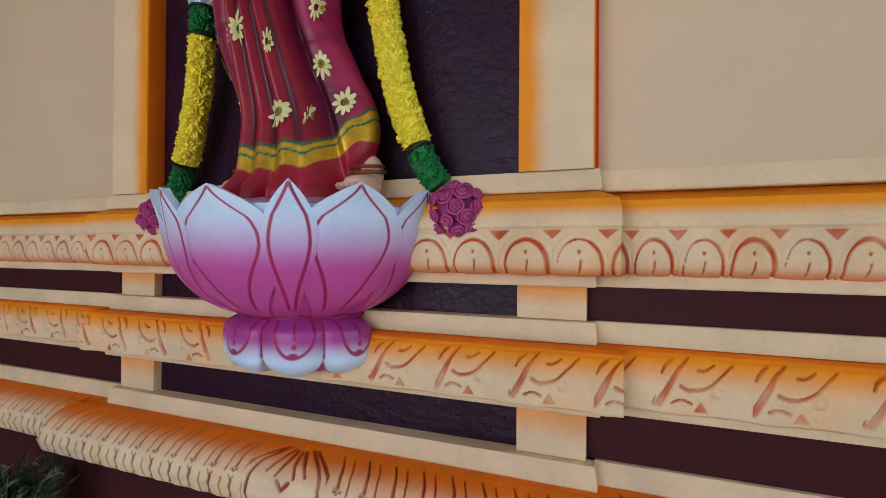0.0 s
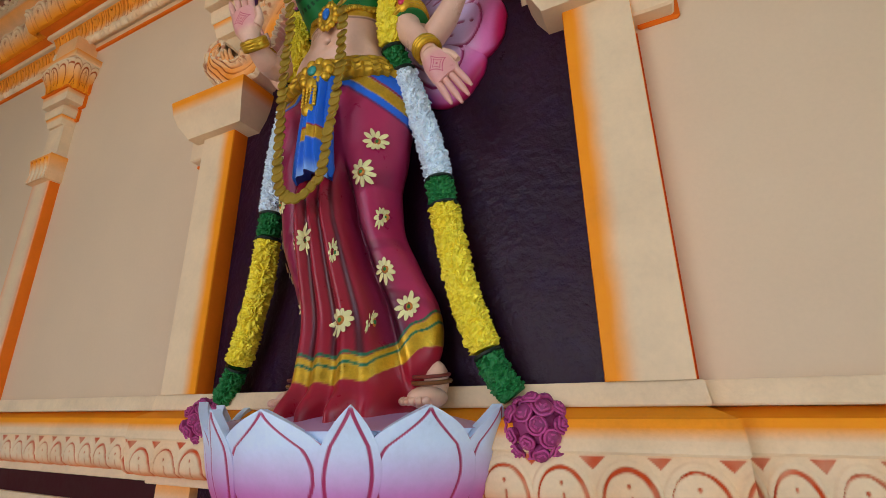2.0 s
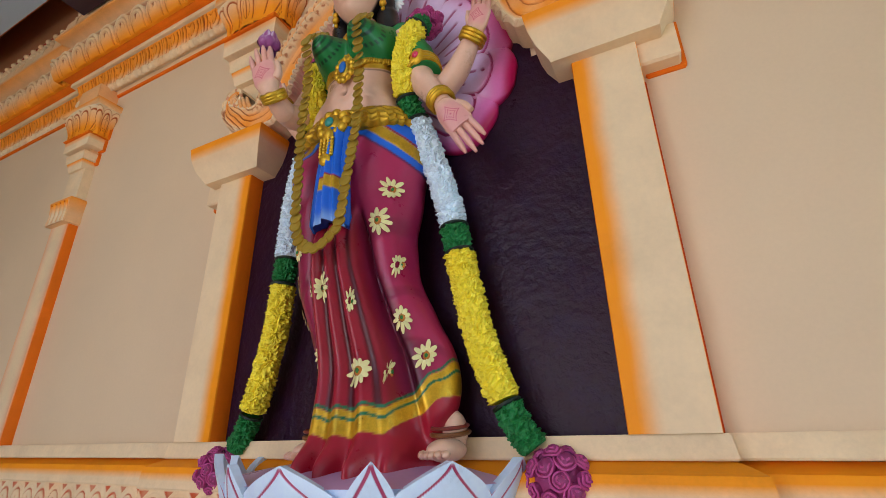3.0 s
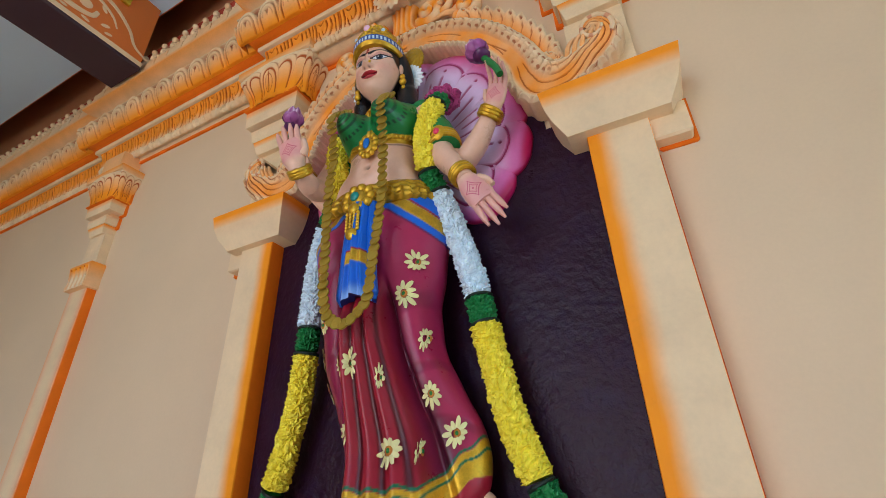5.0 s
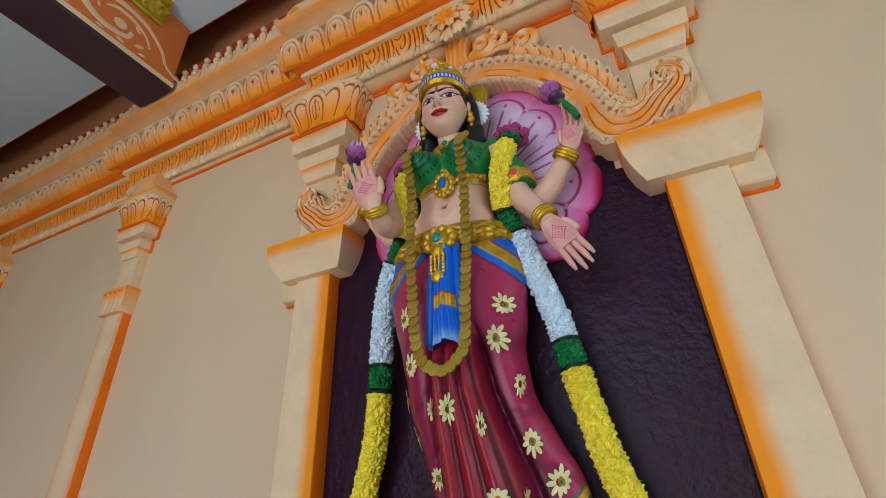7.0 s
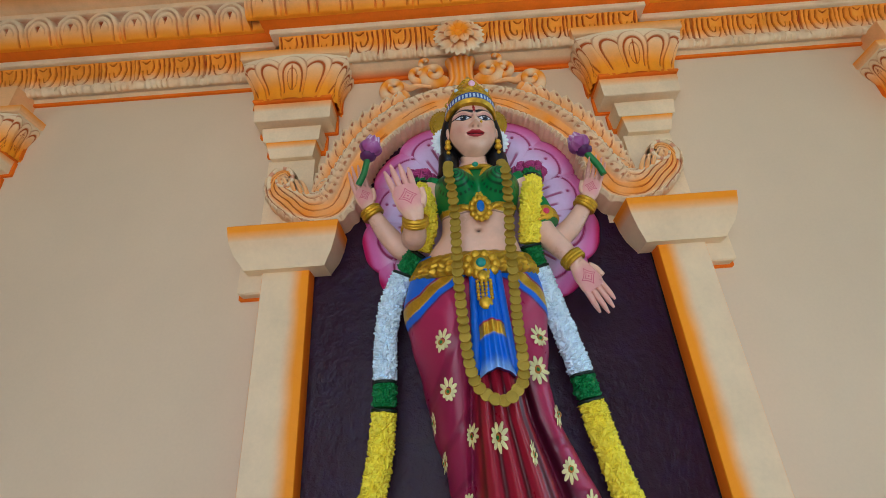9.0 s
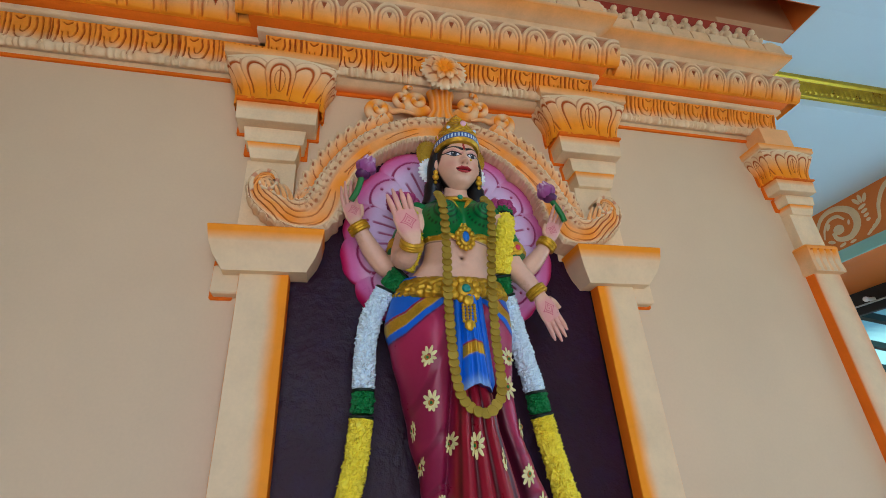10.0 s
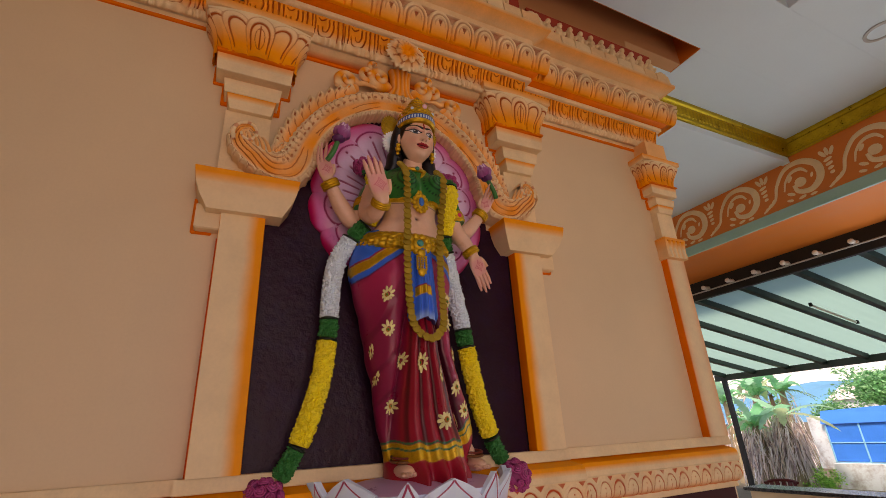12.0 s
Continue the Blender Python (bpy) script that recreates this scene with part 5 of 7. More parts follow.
# ---- petal halo behind the statue ----
halo = thing("petal_halo", None, None, "pink and white lotus petal halo on the niche behind the statue", "halo")
HX, HZ = 0.008, 2.765
for k, (ang, rad, half) in enumerate(((-128, 0.455, 0.125), (128, 0.455, 0.125), (-102, 0.46, 0.13), (102, 0.47, 0.13), (-77, 0.455, 0.13), (77, 0.465, 0.13), (-51, 0.475, 0.14), (51, 0.485, 0.14), (-26, 0.50, 0.14), (26, 0.505, 0.14), (0, 0.51, 0.14))):
    u, v = np.meshgrid(np.linspace(0, 1, 110), np.linspace(-1, 1, 81), indexing="ij")
    a = radians(ang)
    w = half * np.sqrt(np.clip(np.sin(np.pi * np.clip(0.03 + u * 0.965, 0, 1) ** 2.1), 0, 1)) ** 0.85 + 0.003
    rr = 0.06 + (rad - 0.06) * u
    x = HX + rr * np.sin(a) + v * w * np.cos(a)
    z = HZ + rr * np.cos(a) - v * w * np.sin(a)
    body = np.clip(1 - v * v, 0, 1) ** 0.5 * np.clip(np.sin(np.pi * np.clip(u, 0, 1) ** 2.2), 0, 1) ** 0.45
    rr_ = np.hypot(v, np.clip(u - 0.70, 0, 1) / 0.22)
    loop = step(0.060, 0.030, np.abs(rr_ - 0.62)) * step(0.30, 0.34, u)
    rib = step(0.055, 0.028, np.abs(v)) * step(0.40, 0.44, u) * step(0.72, 0.69, u)
    rib = np.maximum(rib, step(0.050, 0.025, np.abs(np.abs(v) - 0.32)) * step(0.34, 0.38, u) * step(0.64, 0.60, u))
    dot = step(0.06, 0.04, np.hypot(v, (u - 0.765) * 3.2))
    ink = np.maximum.reduce([rib * 0.85, loop, dot, step(0.05, 0.02, np.abs(np.abs(v) - 0.90)) * step(0.80, 0.7, u) * 0.8])
    y = -0.010 - 0.046 * body + 0.0055 * ink - 0.004 * (k % 2) - 0.002 * (k // 2)
    rad2 = np.maximum(np.abs(v) * 0.96, (u - 0.40) / 0.60)
    col = mix(np.broadcast_to(srgb(226, 196, 232), x.shape + (3,)), srgb(220, 112, 178), step(0.45, 0.84, rad2))
    col = mix(col, srgb(200, 24, 96), step(0.84, 0.97, rad2))
    col = mix(col, srgb(160, 10, 92), 0.95 * np.clip(ink, 0, 1))
    f = Shape().grid(np.stack([x, y, z], -1), col)
    rim = np.stack([x, y, z], -1)
    edge = np.concatenate([rim[:, 0], rim[-1, 1:-1], rim[::-1, -1]])
    low = edge.copy()
    low[:, 1] = -0.004
    f.grid(np.stack([edge, low], 1), srgb(170, 30, 80))
    part("petal", f, ENAMEL, halo)

# ---- the statue: one mesh ----
SKIN, LIP, BLACK = srgb(234, 188, 160), srgb(176, 40, 50), srgb(16, 14, 18)
SAREE, ROSE, BLUE, GOLDC, GREEN = srgb(156, 24, 46), srgb(172, 40, 84), srgb(28, 104, 216), srgb(206, 162, 36), srgb(20, 124, 60)
GREEN2 = srgb(8, 58, 34)
PETAL = srgb(236, 226, 160)


def loft(shape, rows, n, nz, colour, bump=None, power=2.0):
    """Rings stacked along z. rows: (z, cx, cy, rx, ry). Returns the surface function too."""
    rows = np.array(sorted(rows))
    zs = np.linspace(rows[0, 0], rows[-1, 0], nz)
    c = spline_z(rows, zs)
    th_ = np.linspace(0, 2 * np.pi, n, endpoint=False)
    def at(t_, z_):
        q = spline_z(rows, np.atleast_1d(z_))
        return ring(np.atleast_1d(t_), np.atleast_1d(z_), q, bump, power)
    T_, Z_ = np.meshgrid(th_, zs)
    p = ring(T_, Z_, c[:, None, :], bump, power)
    shape.grid(p, colour(p, T_), wrap=True, caps=True)
    return at


def spline_z(rows, z):
    out = []
    for k in range(1, 5):
        out.append(np.interp(z, rows[:, 0], rows[:, k]))
    return np.stack(out, -1)


def ring(t_, z_, c, bump, power):
    """t_ = 0 is the front (towards the hall), growing to the right."""
    s_, c_ = np.sin(t_), np.cos(t_)
    m = (np.abs(s_) ** power + np.abs(c_) ** power) ** (-1 / power)
    p = np.stack([c[..., 0] + c[..., 2] * s_ * m, c[..., 1] - c[..., 3] * c_ * m, z_ + 0 * t_], -1)
    return p if bump is None else bump(p, t_)


def dense(rows, n=40):
    """Smooth the given rows."""
    return [tuple(r) for r in spline(sorted(rows), n)]


st = Shape()
skirt_rows = dense([(1.505, 0.055, -0.125, 0.176, 0.108), (1.560, 0.058, -0.125, 0.178, 0.104), (1.60, 0.062, -0.120, 0.184, 0.100), (1.66, 0.072, -0.11, 0.200, 0.098), (1.75, 0.062, -0.10, 0.214, 0.095), (1.87, 0.030, -0.115, 0.198, 0.098),
                    (1.97, -0.008, -0.125, 0.190, 0.102), (2.10, -0.030, -0.13, 0.192, 0.115), (2.25, -0.037, -0.13, 0.220, 0.135), (2.35, -0.043, -0.13, 0.236, 0.145), (2.43, -0.040, -0.13, 0.230, 0.138), (2.53, -0.032, -0.135, 0.198, 0.120)], 60)


def pleat_q(p):
    xc = np.interp(p[..., 2], [1.56, 1.65, 2.0, 2.2], [0.055, 0.045, -0.002, -0.010])
    hw = np.interp(p[..., 2], [1.56, 1.65, 2.0, 2.2], [0.128, 0.124, 0.072, 0.052])
    return (p[..., 0] - xc) / hw


def skirt_bump(p, t_):
    p = p.copy()
    fr = step(-0.1, 0.5, np.cos(t_))
    q = pleat_q(p)
    down = step(2.22, 2.05, p[..., 2])
    pl = fr * down * (0.056 * step(1.20, 0.80, np.abs(q)) + 0.0095 * step(1.1, 0.9, np.abs(q)) * np.cos(q * np.pi * 3.5 + 0.6))
    gap = fr * down * 0.028 * (np.exp(-((q - 1.22) / 0.16) ** 2) + 0.6 * np.exp(-((q + 1.2) / 0.14) ** 2))
    leg = fr * 0.034 * step(1.78, 1.98, p[..., 2]) * step(2.24, 2.12, p[..., 2]) * np.exp(-((p[..., 0] - np.interp(p[..., 2], [1.6, 1.8, 2.1, 2.3], [0.225, 0.195, 0.135, 0.11])) / 0.055) ** 2) * step(1.6, 1.75, p[..., 2])
    legl = fr * 0.030 * np.exp(-((p[..., 0] + 0.135) / 0.06) ** 2) * step(1.75, 2.0, p[..., 2]) * step(2.45, 2.3, p[..., 2])
    fold = 0.0018 * np.sin(p[..., 2] * 46 + p[..., 0] * 30 + 3 * np.sin(p[..., 0] * 14)) * step(0.8, 1.3, np.abs(t_ - np.pi * 2 * (t_ > np.pi)))
    crease = 0.004 * np.sin(p[..., 2] * 60 - np.abs(p[..., 0]) * 60) * step(2.28, 2.40, p[..., 2])
    ph = 34 * (p[..., 2] + 0.55 * np.abs(p[..., 0] + 0.02)) + 2.2 * np.sin(p[..., 2] * 7) + 1.5 * np.sin(p[..., 0] * 21)
    tuck = step(0.70, 1.0, np.sin(ph)) * step(1.05, 1.25, np.abs(q)) * step(2.36, 2.28, p[..., 2]) * step(1.72, 1.80, p[..., 2])
    p[..., 1] -= pl + leg + legl - gap + crease * fr - 0.0025 * tuck * fr
    p[..., 0] += fold * np.sin(t_)
    p[..., 1] -= 0.026 * fr * step(1.60, 1.530, p[..., 2]) * (1 + 0.7 * np.cos(q * np.pi * 3.5 + 0.6))
    return p


def skirt_paint(p, t_):
    x, z = p[..., 0], p[..., 2]
    fr = step(-0.1, 0.3, np.cos(t_))
    q = pleat_q(p)
    c = np.broadcast_to(ROSE, p.shape)
    c = mix(c, SAREE, step(1.15, 1.0, np.abs(q)) * step(2.25, 2.1, z))
    # left leg darker rose; shade of gaps, grooves and tucks is painted in
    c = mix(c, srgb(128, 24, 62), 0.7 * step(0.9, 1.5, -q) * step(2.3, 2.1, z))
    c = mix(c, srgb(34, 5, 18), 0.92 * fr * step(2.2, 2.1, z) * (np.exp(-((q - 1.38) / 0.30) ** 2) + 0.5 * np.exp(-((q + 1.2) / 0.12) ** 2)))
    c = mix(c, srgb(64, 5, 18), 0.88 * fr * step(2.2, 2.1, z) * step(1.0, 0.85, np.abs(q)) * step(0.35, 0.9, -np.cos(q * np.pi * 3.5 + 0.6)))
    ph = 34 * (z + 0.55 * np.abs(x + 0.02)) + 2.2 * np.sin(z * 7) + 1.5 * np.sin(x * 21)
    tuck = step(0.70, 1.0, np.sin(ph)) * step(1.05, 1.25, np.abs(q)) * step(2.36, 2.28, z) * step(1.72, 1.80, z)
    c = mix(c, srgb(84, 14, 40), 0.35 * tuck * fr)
    # hem
    zh = np.interp(x, [-0.2, 0.05, 0.16, 0.20, 0.26, 0.30], [1.602, 1.592, 1.602, 1.635, 1.675, 1.70]) + 0.005 * np.cos(q * np.pi * 3.5)
    hb = np.interp(x, [-0.2, 0.16, 0.22, 0.30], [0.062, 0.055, 0.065, 0.085])
    c = mix(c, GOLDC * 1.05, step(zh - 0.002, zh + 0.002, z) * step(zh + hb + 0.002, zh + hb - 0.002, z))
    for dz in (hb + 0.006, hb * 0.68):
        c = mix(c, srgb(20, 105, 70), step(0.0045, 0.003, np.abs(z - zh - dz)))
    c = mix(c, srgb(165, 26, 48), step(zh + 0.001, zh - 0.002, z))
    # draped sash on the hips
    lo = np.where(x < -0.02, np.interp(x, [-0.30, -0.22, -0.06, -0.02], [2.285, 2.315, 2.435, 2.45]), np.interp(x, [-0.02, 0.06, 0.20], [2.455, 2.415, 2.305]))
    lo = np.where(np.cos(t_) < 0, 2.31, lo)
    d = z - lo
    c = mix(c, BLUE, step(-0.001, 0.001, d))
    c = mix(c, GOLDC, step(0.026, 0.029, d) * step(0.073, 0.070, d))
    c = mix(c, srgb(150, 20, 40), step(0.071, 0.073, d) * step(0.081, 0.079, d))
    c = mix(c, srgb(14, 30, 80), 0.8 * np.exp(-((d + 0.003) / 0.004) ** 2))
    return c


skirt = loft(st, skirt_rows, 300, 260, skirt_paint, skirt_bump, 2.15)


def on_skirt(x, z, front=True):
    """Surface point and outward normal of the skirt's front at (x, z)."""
    ts = np.linspace(-1.5, 1.5, 400)
    pts = skirt(ts, np.full(400, z))
    i = int(np.argmin(np.abs(pts[:, 0] - x)))
    a_, b_ = pts[max(i - 3, 0)], pts[min(i + 3, 399)]
    tx = b_ - a_
    up = skirt(ts[i:i + 1], [z + 0.01])[0] - skirt(ts[i:i + 1], [z - 0.01])[0]
    nrm = np.cross(tx, up)
    return pts[i], tx / np.linalg.norm(tx), up / np.linalg.norm(up), nrm / np.linalg.norm(nrm), ts[i]


def daisy(x, z, r, squeeze=1.0, turn=0.0):
    """Painted daisy: raised petals that hug the cloth."""
    c0, tx, up, nrm, t0 = on_skirt(x, z)
    ts = np.linspace(-1.5, 1.5, 1500)
    for k in range(10):
        a_ = 2 * np.pi * k / 10 + turn
        ll, w_ = (0.62 + 0.38 * math.sin(k * 2.7 + x * 40) ** 2) * r, 0.155 * r
        u_, v_ = np.meshgrid(np.linspace(0.30, 1, 6), np.linspace(-1, 1, 5), indexing="ij")
        ww = w_ * np.sin(np.pi * np.clip((u_ - 0.2) / 0.86, 0, 1)) ** 0.6
        dx = (u_ * ll * math.cos(a_) - v_ * ww * math.sin(a_)) * squeeze
        dz = u_ * ll * math.sin(a_) + v_ * ww * math.cos(a_)
        q = c0 + dx[..., None] * tx + dz[..., None] * np.array([0, 0, 1.0])
        for i in range(6):
            row = skirt(ts, np.full(1500, q[i, 2, 2]))
            for j in range(5):
                q[i, j, 1] = row[np.abs(row[:, 0] - q[i, j, 0]) < 0.006, 1].min(initial=c0[1] + 0.02) - 0.0022 - 0.0015 * (1 - v_[i, j] ** 2)
        st.grid(q, PETAL * (0.92 + 0.08 * math.sin(k * 5)))
    st.ball(c0 + nrm * 0.002, (0.27 * r * squeeze, 0.006, 0.27 * r), srgb(190, 120, 40), 6, 10)
    st.ball(c0 + nrm * 0.0045, (0.15 * r * squeeze, 0.006, 0.15 * r), srgb(40, 120, 50), 6, 8)


for x, z, r, sq in ((0.141, 2.231, 0.042, 1), (0.115, 2.131, 0.044, 1), (0.161, 2.009, 0.043, 1), (0.172, 1.868, 0.040, 0.9), (0.222, 1.774, 0.042, 0.9), (0.090, 1.738, 0.046, 0.9), (-0.021, 1.954, 0.043, 0.75),
                    (-0.155, 2.224, 0.040, 1), (-0.145, 2.085, 0.040, 1), (-0.17, 1.905, 0.038, 0.7), (-0.110, 1.80, 0.038, 0.7), (0.068, 1.905, 0.042, 0.42), (0.148, 1.735, 0.040, 0.36), (-0.195, 2.01, 0.036, 0.6), (-0.09, 1.965, 0.036, 0.6)):
    daisy(x, z, r, sq, x * 9)

# hanging tongue of the sash
u, v = np.meshgrid(np.linspace(0, 1, 60), np.linspace(-1, 1, 34), indexing="ij")
hw = 0.031 + 0.020 * u ** 2
x = -0.010 + 0.006 * u + v * hw
z = 2.43 - 0.315 * u + 0.014 * np.cos(v * 2.2) * u
y = -0.314 - 0.005 * np.cos(v * np.pi * 3.0) * (0.5 + u) - 0.012 * np.sin(u * 2.5) + 0.02 * v * v
col = np.broadcast_to(BLUE, x.shape + (3,))
col = mix(col, srgb(150, 190, 235), 0.75 * step(0.86, 1.0, u))
col = mix(col, GOLDC * 1.1, step(0.55, 0.56, u) * step(0.68, 0.67, u))
col = mix(col, srgb(160, 24, 40), step(0.525, 0.53, u) * step(0.56, 0.55, u))
st.grid(np.stack([x, y, z], -1), col, flip=True)
st.grid(np.stack([x, y + 0.03, z], -1), BLUE * 0.6)
e = np.stack([x, y, z], -1)
e = np.concatenate([e[:, 0], e[-1, 1:-1], e[::-1, -1]])
st.grid(np.stack([e, e + np.array([0, 0.03, 0])], 1), srgb(14, 40, 110), flip=True)
# side folds of the tongue
for sx, x0 in ((-1, -0.048), (1, 0.030)):
    path = spline([(x0, -0.285, 2.43), (x0 + sx * 0.004, -0.292, 2.30), (x0 + sx * 0.012, -0.29, 2.16), (x0 + sx * 0.016, -0.282, 2.115)], 30)
    st.tube(path, np.interp(np.linspace(0, 1, 30), [0, 0.8, 1], [0.012, 0.016, 0.006]), BLUE * 0.85, 10)

# torso
torso_rows = dense([(2.47, -0.030, -0.150, 0.180, 0.118), (2.53, -0.030, -0.160, 0.166, 0.110), (2.60, -0.015, -0.175, 0.130, 0.098), (2.66, -0.008, -0.180, 0.124, 0.092), (2.72, -0.002, -0.180, 0.142, 0.092), (2.79, 0.0, -0.175, 0.166, 0.088),
                    (2.83, 0.0, -0.175, 0.158, 0.080), (2.862, 0.0, -0.178, 0.115, 0.066), (2.885, 0.0, -0.185, 0.068, 0.055), (2.90, 0.0, -0.192, 0.052, 0.050)], 40)


def torso_bump(p, t_):
    p = p.copy()
    fr = step(0.0, 0.5, np.cos(t_))
    x, z = p[..., 0], p[..., 2]
    for sx in (-1, 1):
        p[..., 1] -= fr * 0.094 * np.exp(-(((x - sx * 0.077) / 0.060) ** 2 + ((z - 2.762) / 0.062) ** 2) ** 1.5)
    p[..., 1] += fr * (0.008 * np.exp(-(x + 0.012) ** 2 / 0.0005) * step(2.69, 2.66, z) * step(2.54, 2.57, z) + 0.012 * np.exp(-((x + 0.012) ** 2 + (z - 2.590) ** 2) / 0.00008))
    p[..., 1] -= fr * 0.010 * np.exp(-((z - 2.56) / 0.035) ** 2)
    return p


def torso_paint(p, t_):
    x, z = p[..., 0], p[..., 2]
    c = np.broadcast_to(SKIN, p.shape)
    under = 2.700 - 0.022 * np.cos(np.clip(np.abs(x) - 0.074, -0.08, 0.08) * 20) - 0.02 * step(0.05, 0.0, np.abs(x))
    c = mix(c, GREEN, step(under, under + 0.003, z) * step(2.875, 2.868, z))
    for sx in (-1, 1):
        d = np.hypot(x - sx * 0.074, z - 2.765)
        for r0, w0 in ((0.009, 0.0026), (0.019, 0.0024), (0.030, 0.0026), (0.043, 0.0024), (0.058, 0.0028)):
            c = mix(c, GREEN2, 0.92 * step(w0 * 1.4, w0 * 0.7, np.abs(d - r0)) * (np.cos(t_) > 0) * (1 if r0 < 0.05 else step(-0.2, 0.2, np.sin(np.arctan2(z - 2.765, x - sx * 0.074) * 22))))
    c = mix(c, GOLDC, step(under - 0.016, under - 0.013, z) * step(under + 0.004, under + 0.001, z))
    # darker line under the border; the navel's shade is painted in
    c = mix(c, srgb(90, 30, 30), 0.6 * step(0.004, 0.001, np.abs(z - under + 0.019)))
    c = mix(c, srgb(60, 24, 24), np.exp(-((x + 0.012) ** 2 + (z - 2.590) ** 2) / 0.00005))
    return c


torso = loft(st, torso_rows, 330, 260, torso_paint, torso_bump, 2.2)
# neck
st.tube(spline([(0, -0.192, 2.86), (0.0, -0.205, 2.90), (0.0, -0.222, 2.95), (0, -0.225, 3.0)], 16), [0.056] * 4 + [0.047] * 8 + [0.05] * 4, SKIN, 26)

# head: built round its own centre, then bowed forward and turned a little
HEAD = np.array([0.002, -0.236, 3.014])
TILT, TURN = radians(11), radians(5)


def hd(q):
    """From the head's own axes into the hall's."""
    q = np.asarray(q, float)
    x, y, z = q[..., 0], q[..., 1], q[..., 2]
    y, z = y * math.cos(TILT) - z * math.sin(TILT), y * math.sin(TILT) + z * math.cos(TILT)
    x, y = x * math.cos(TURN) - y * math.sin(TURN), x * math.sin(TURN) + y * math.cos(TURN)
    return HEAD + 1.12 * np.stack([x, y, z], -1)


EYE, NOSE, MOUTH, CHIN = 0.018, -0.012, -0.042, -0.080
u = np.linspace(0.02, np.pi - 0.02, 250)[:, None]
v = np.linspace(-np.pi, np.pi, 340, endpoint=False)[None]
d = np.stack([np.sin(u) * np.sin(v), -np.sin(u) * np.cos(v), np.cos(u) + 0 * v], -1)
full = (np.abs(d) ** 2.15).sum(-1) ** (-1 / 2.15)
p = d * full[..., None] * np.array([0.080, 0.088, 0.106])
p[..., 2] *= np.where(p[..., 2] > 0, 1.16, 1.0)
p[..., 0] *= 1 - 0.26 * step(-0.020, -0.106, p[..., 2])
fx, fz = p[..., 0], p[..., 2]
fr = step(0.0, 0.5, -d[..., 1])
G = lambda cx, cz, sx_, sz_: np.exp(-((fx - cx) / sx_) ** 2 - ((fz - cz) / sz_) ** 2)
lift = 0.024 * G(0, NOSE, 0.0115, 0.011) + 0.014 * G(0, 0.012, 0.0085, 0.024) + 0.010 * (G(0.0125, NOSE - 0.004, 0.0065, 0.0065) + G(-0.0125, NOSE - 0.004, 0.0065, 0.0065))
lift += 0.010 * G(0, MOUTH + 0.007, 0.024, 0.006) + 0.011 * G(0, MOUTH - 0.007, 0.019, 0.0065) - 0.006 * G(0, MOUTH, 0.030, 0.0025) + 0.013 * G(0, CHIN, 0.028, 0.018)
for sx in (-1, 1):
    lift += -0.012 * G(sx * 0.036, EYE, 0.023, 0.015) + 0.009 * G(sx * 0.036, EYE, 0.019, 0.009) + 0.007 * G(sx * 0.043, -0.026, 0.022, 0.024) + 0.004 * G(sx * 0.034, 0.040, 0.028, 0.006)
    lift += 0.005 * G(sx * 0.034, MOUTH, 0.008, 0.010)
p[..., 1] -= fr * lift
col = np.broadcast_to(SKIN, p.shape)
col = mix(col, srgb(226, 140, 130), 0.40 * fr * (G(0.045, -0.022, 0.022, 0.018) + G(-0.045, -0.022, 0.022, 0.018)))
# nostril shading is put into the skin colour
col = mix(col, srgb(110, 52, 44), 0.8 * fr * np.clip(G(0.0085, NOSE - 0.0105, 0.0036, 0.0024) + G(-0.0085, NOSE - 0.0105, 0.0036, 0.0024), 0, 1))
my = fz - MOUTH
edge_ = np.clip(1 - (np.abs(fx) / 0.0285) ** 2, 0, 1)
bow = 0.0026 * np.cos(np.clip(np.abs(fx), 0, 0.014) / 0.0065 * np.pi * 0.5 + np.pi) * (np.abs(fx) < 0.013)
smile = 0.0022 * (fx / 0.0285) ** 2
up_lip = (my > smile - 0.0006) & (my < smile + 0.0098 * edge_ ** 0.8 + bow)
lo_lip = (my <= smile) & (my > smile - 0.0125 * edge_ ** 0.8)
mouth_ = (up_lip | lo_lip) & (np.abs(fx) < 0.0285) & (fr > 0.3)
# lower lip carries a highlight painted along its middle
col = np.where(mouth_[..., None], mix(np.broadcast_to(LIP, p.shape), srgb(214, 92, 100), 0.6 * G(0, MOUTH - 0.0065, 0.011, 0.003)), col)
col = np.where(((np.abs(my - smile) < 0.0011) & (np.abs(fx) < 0.029) & (fr > 0.3))[..., None], srgb(70, 8, 16), col)
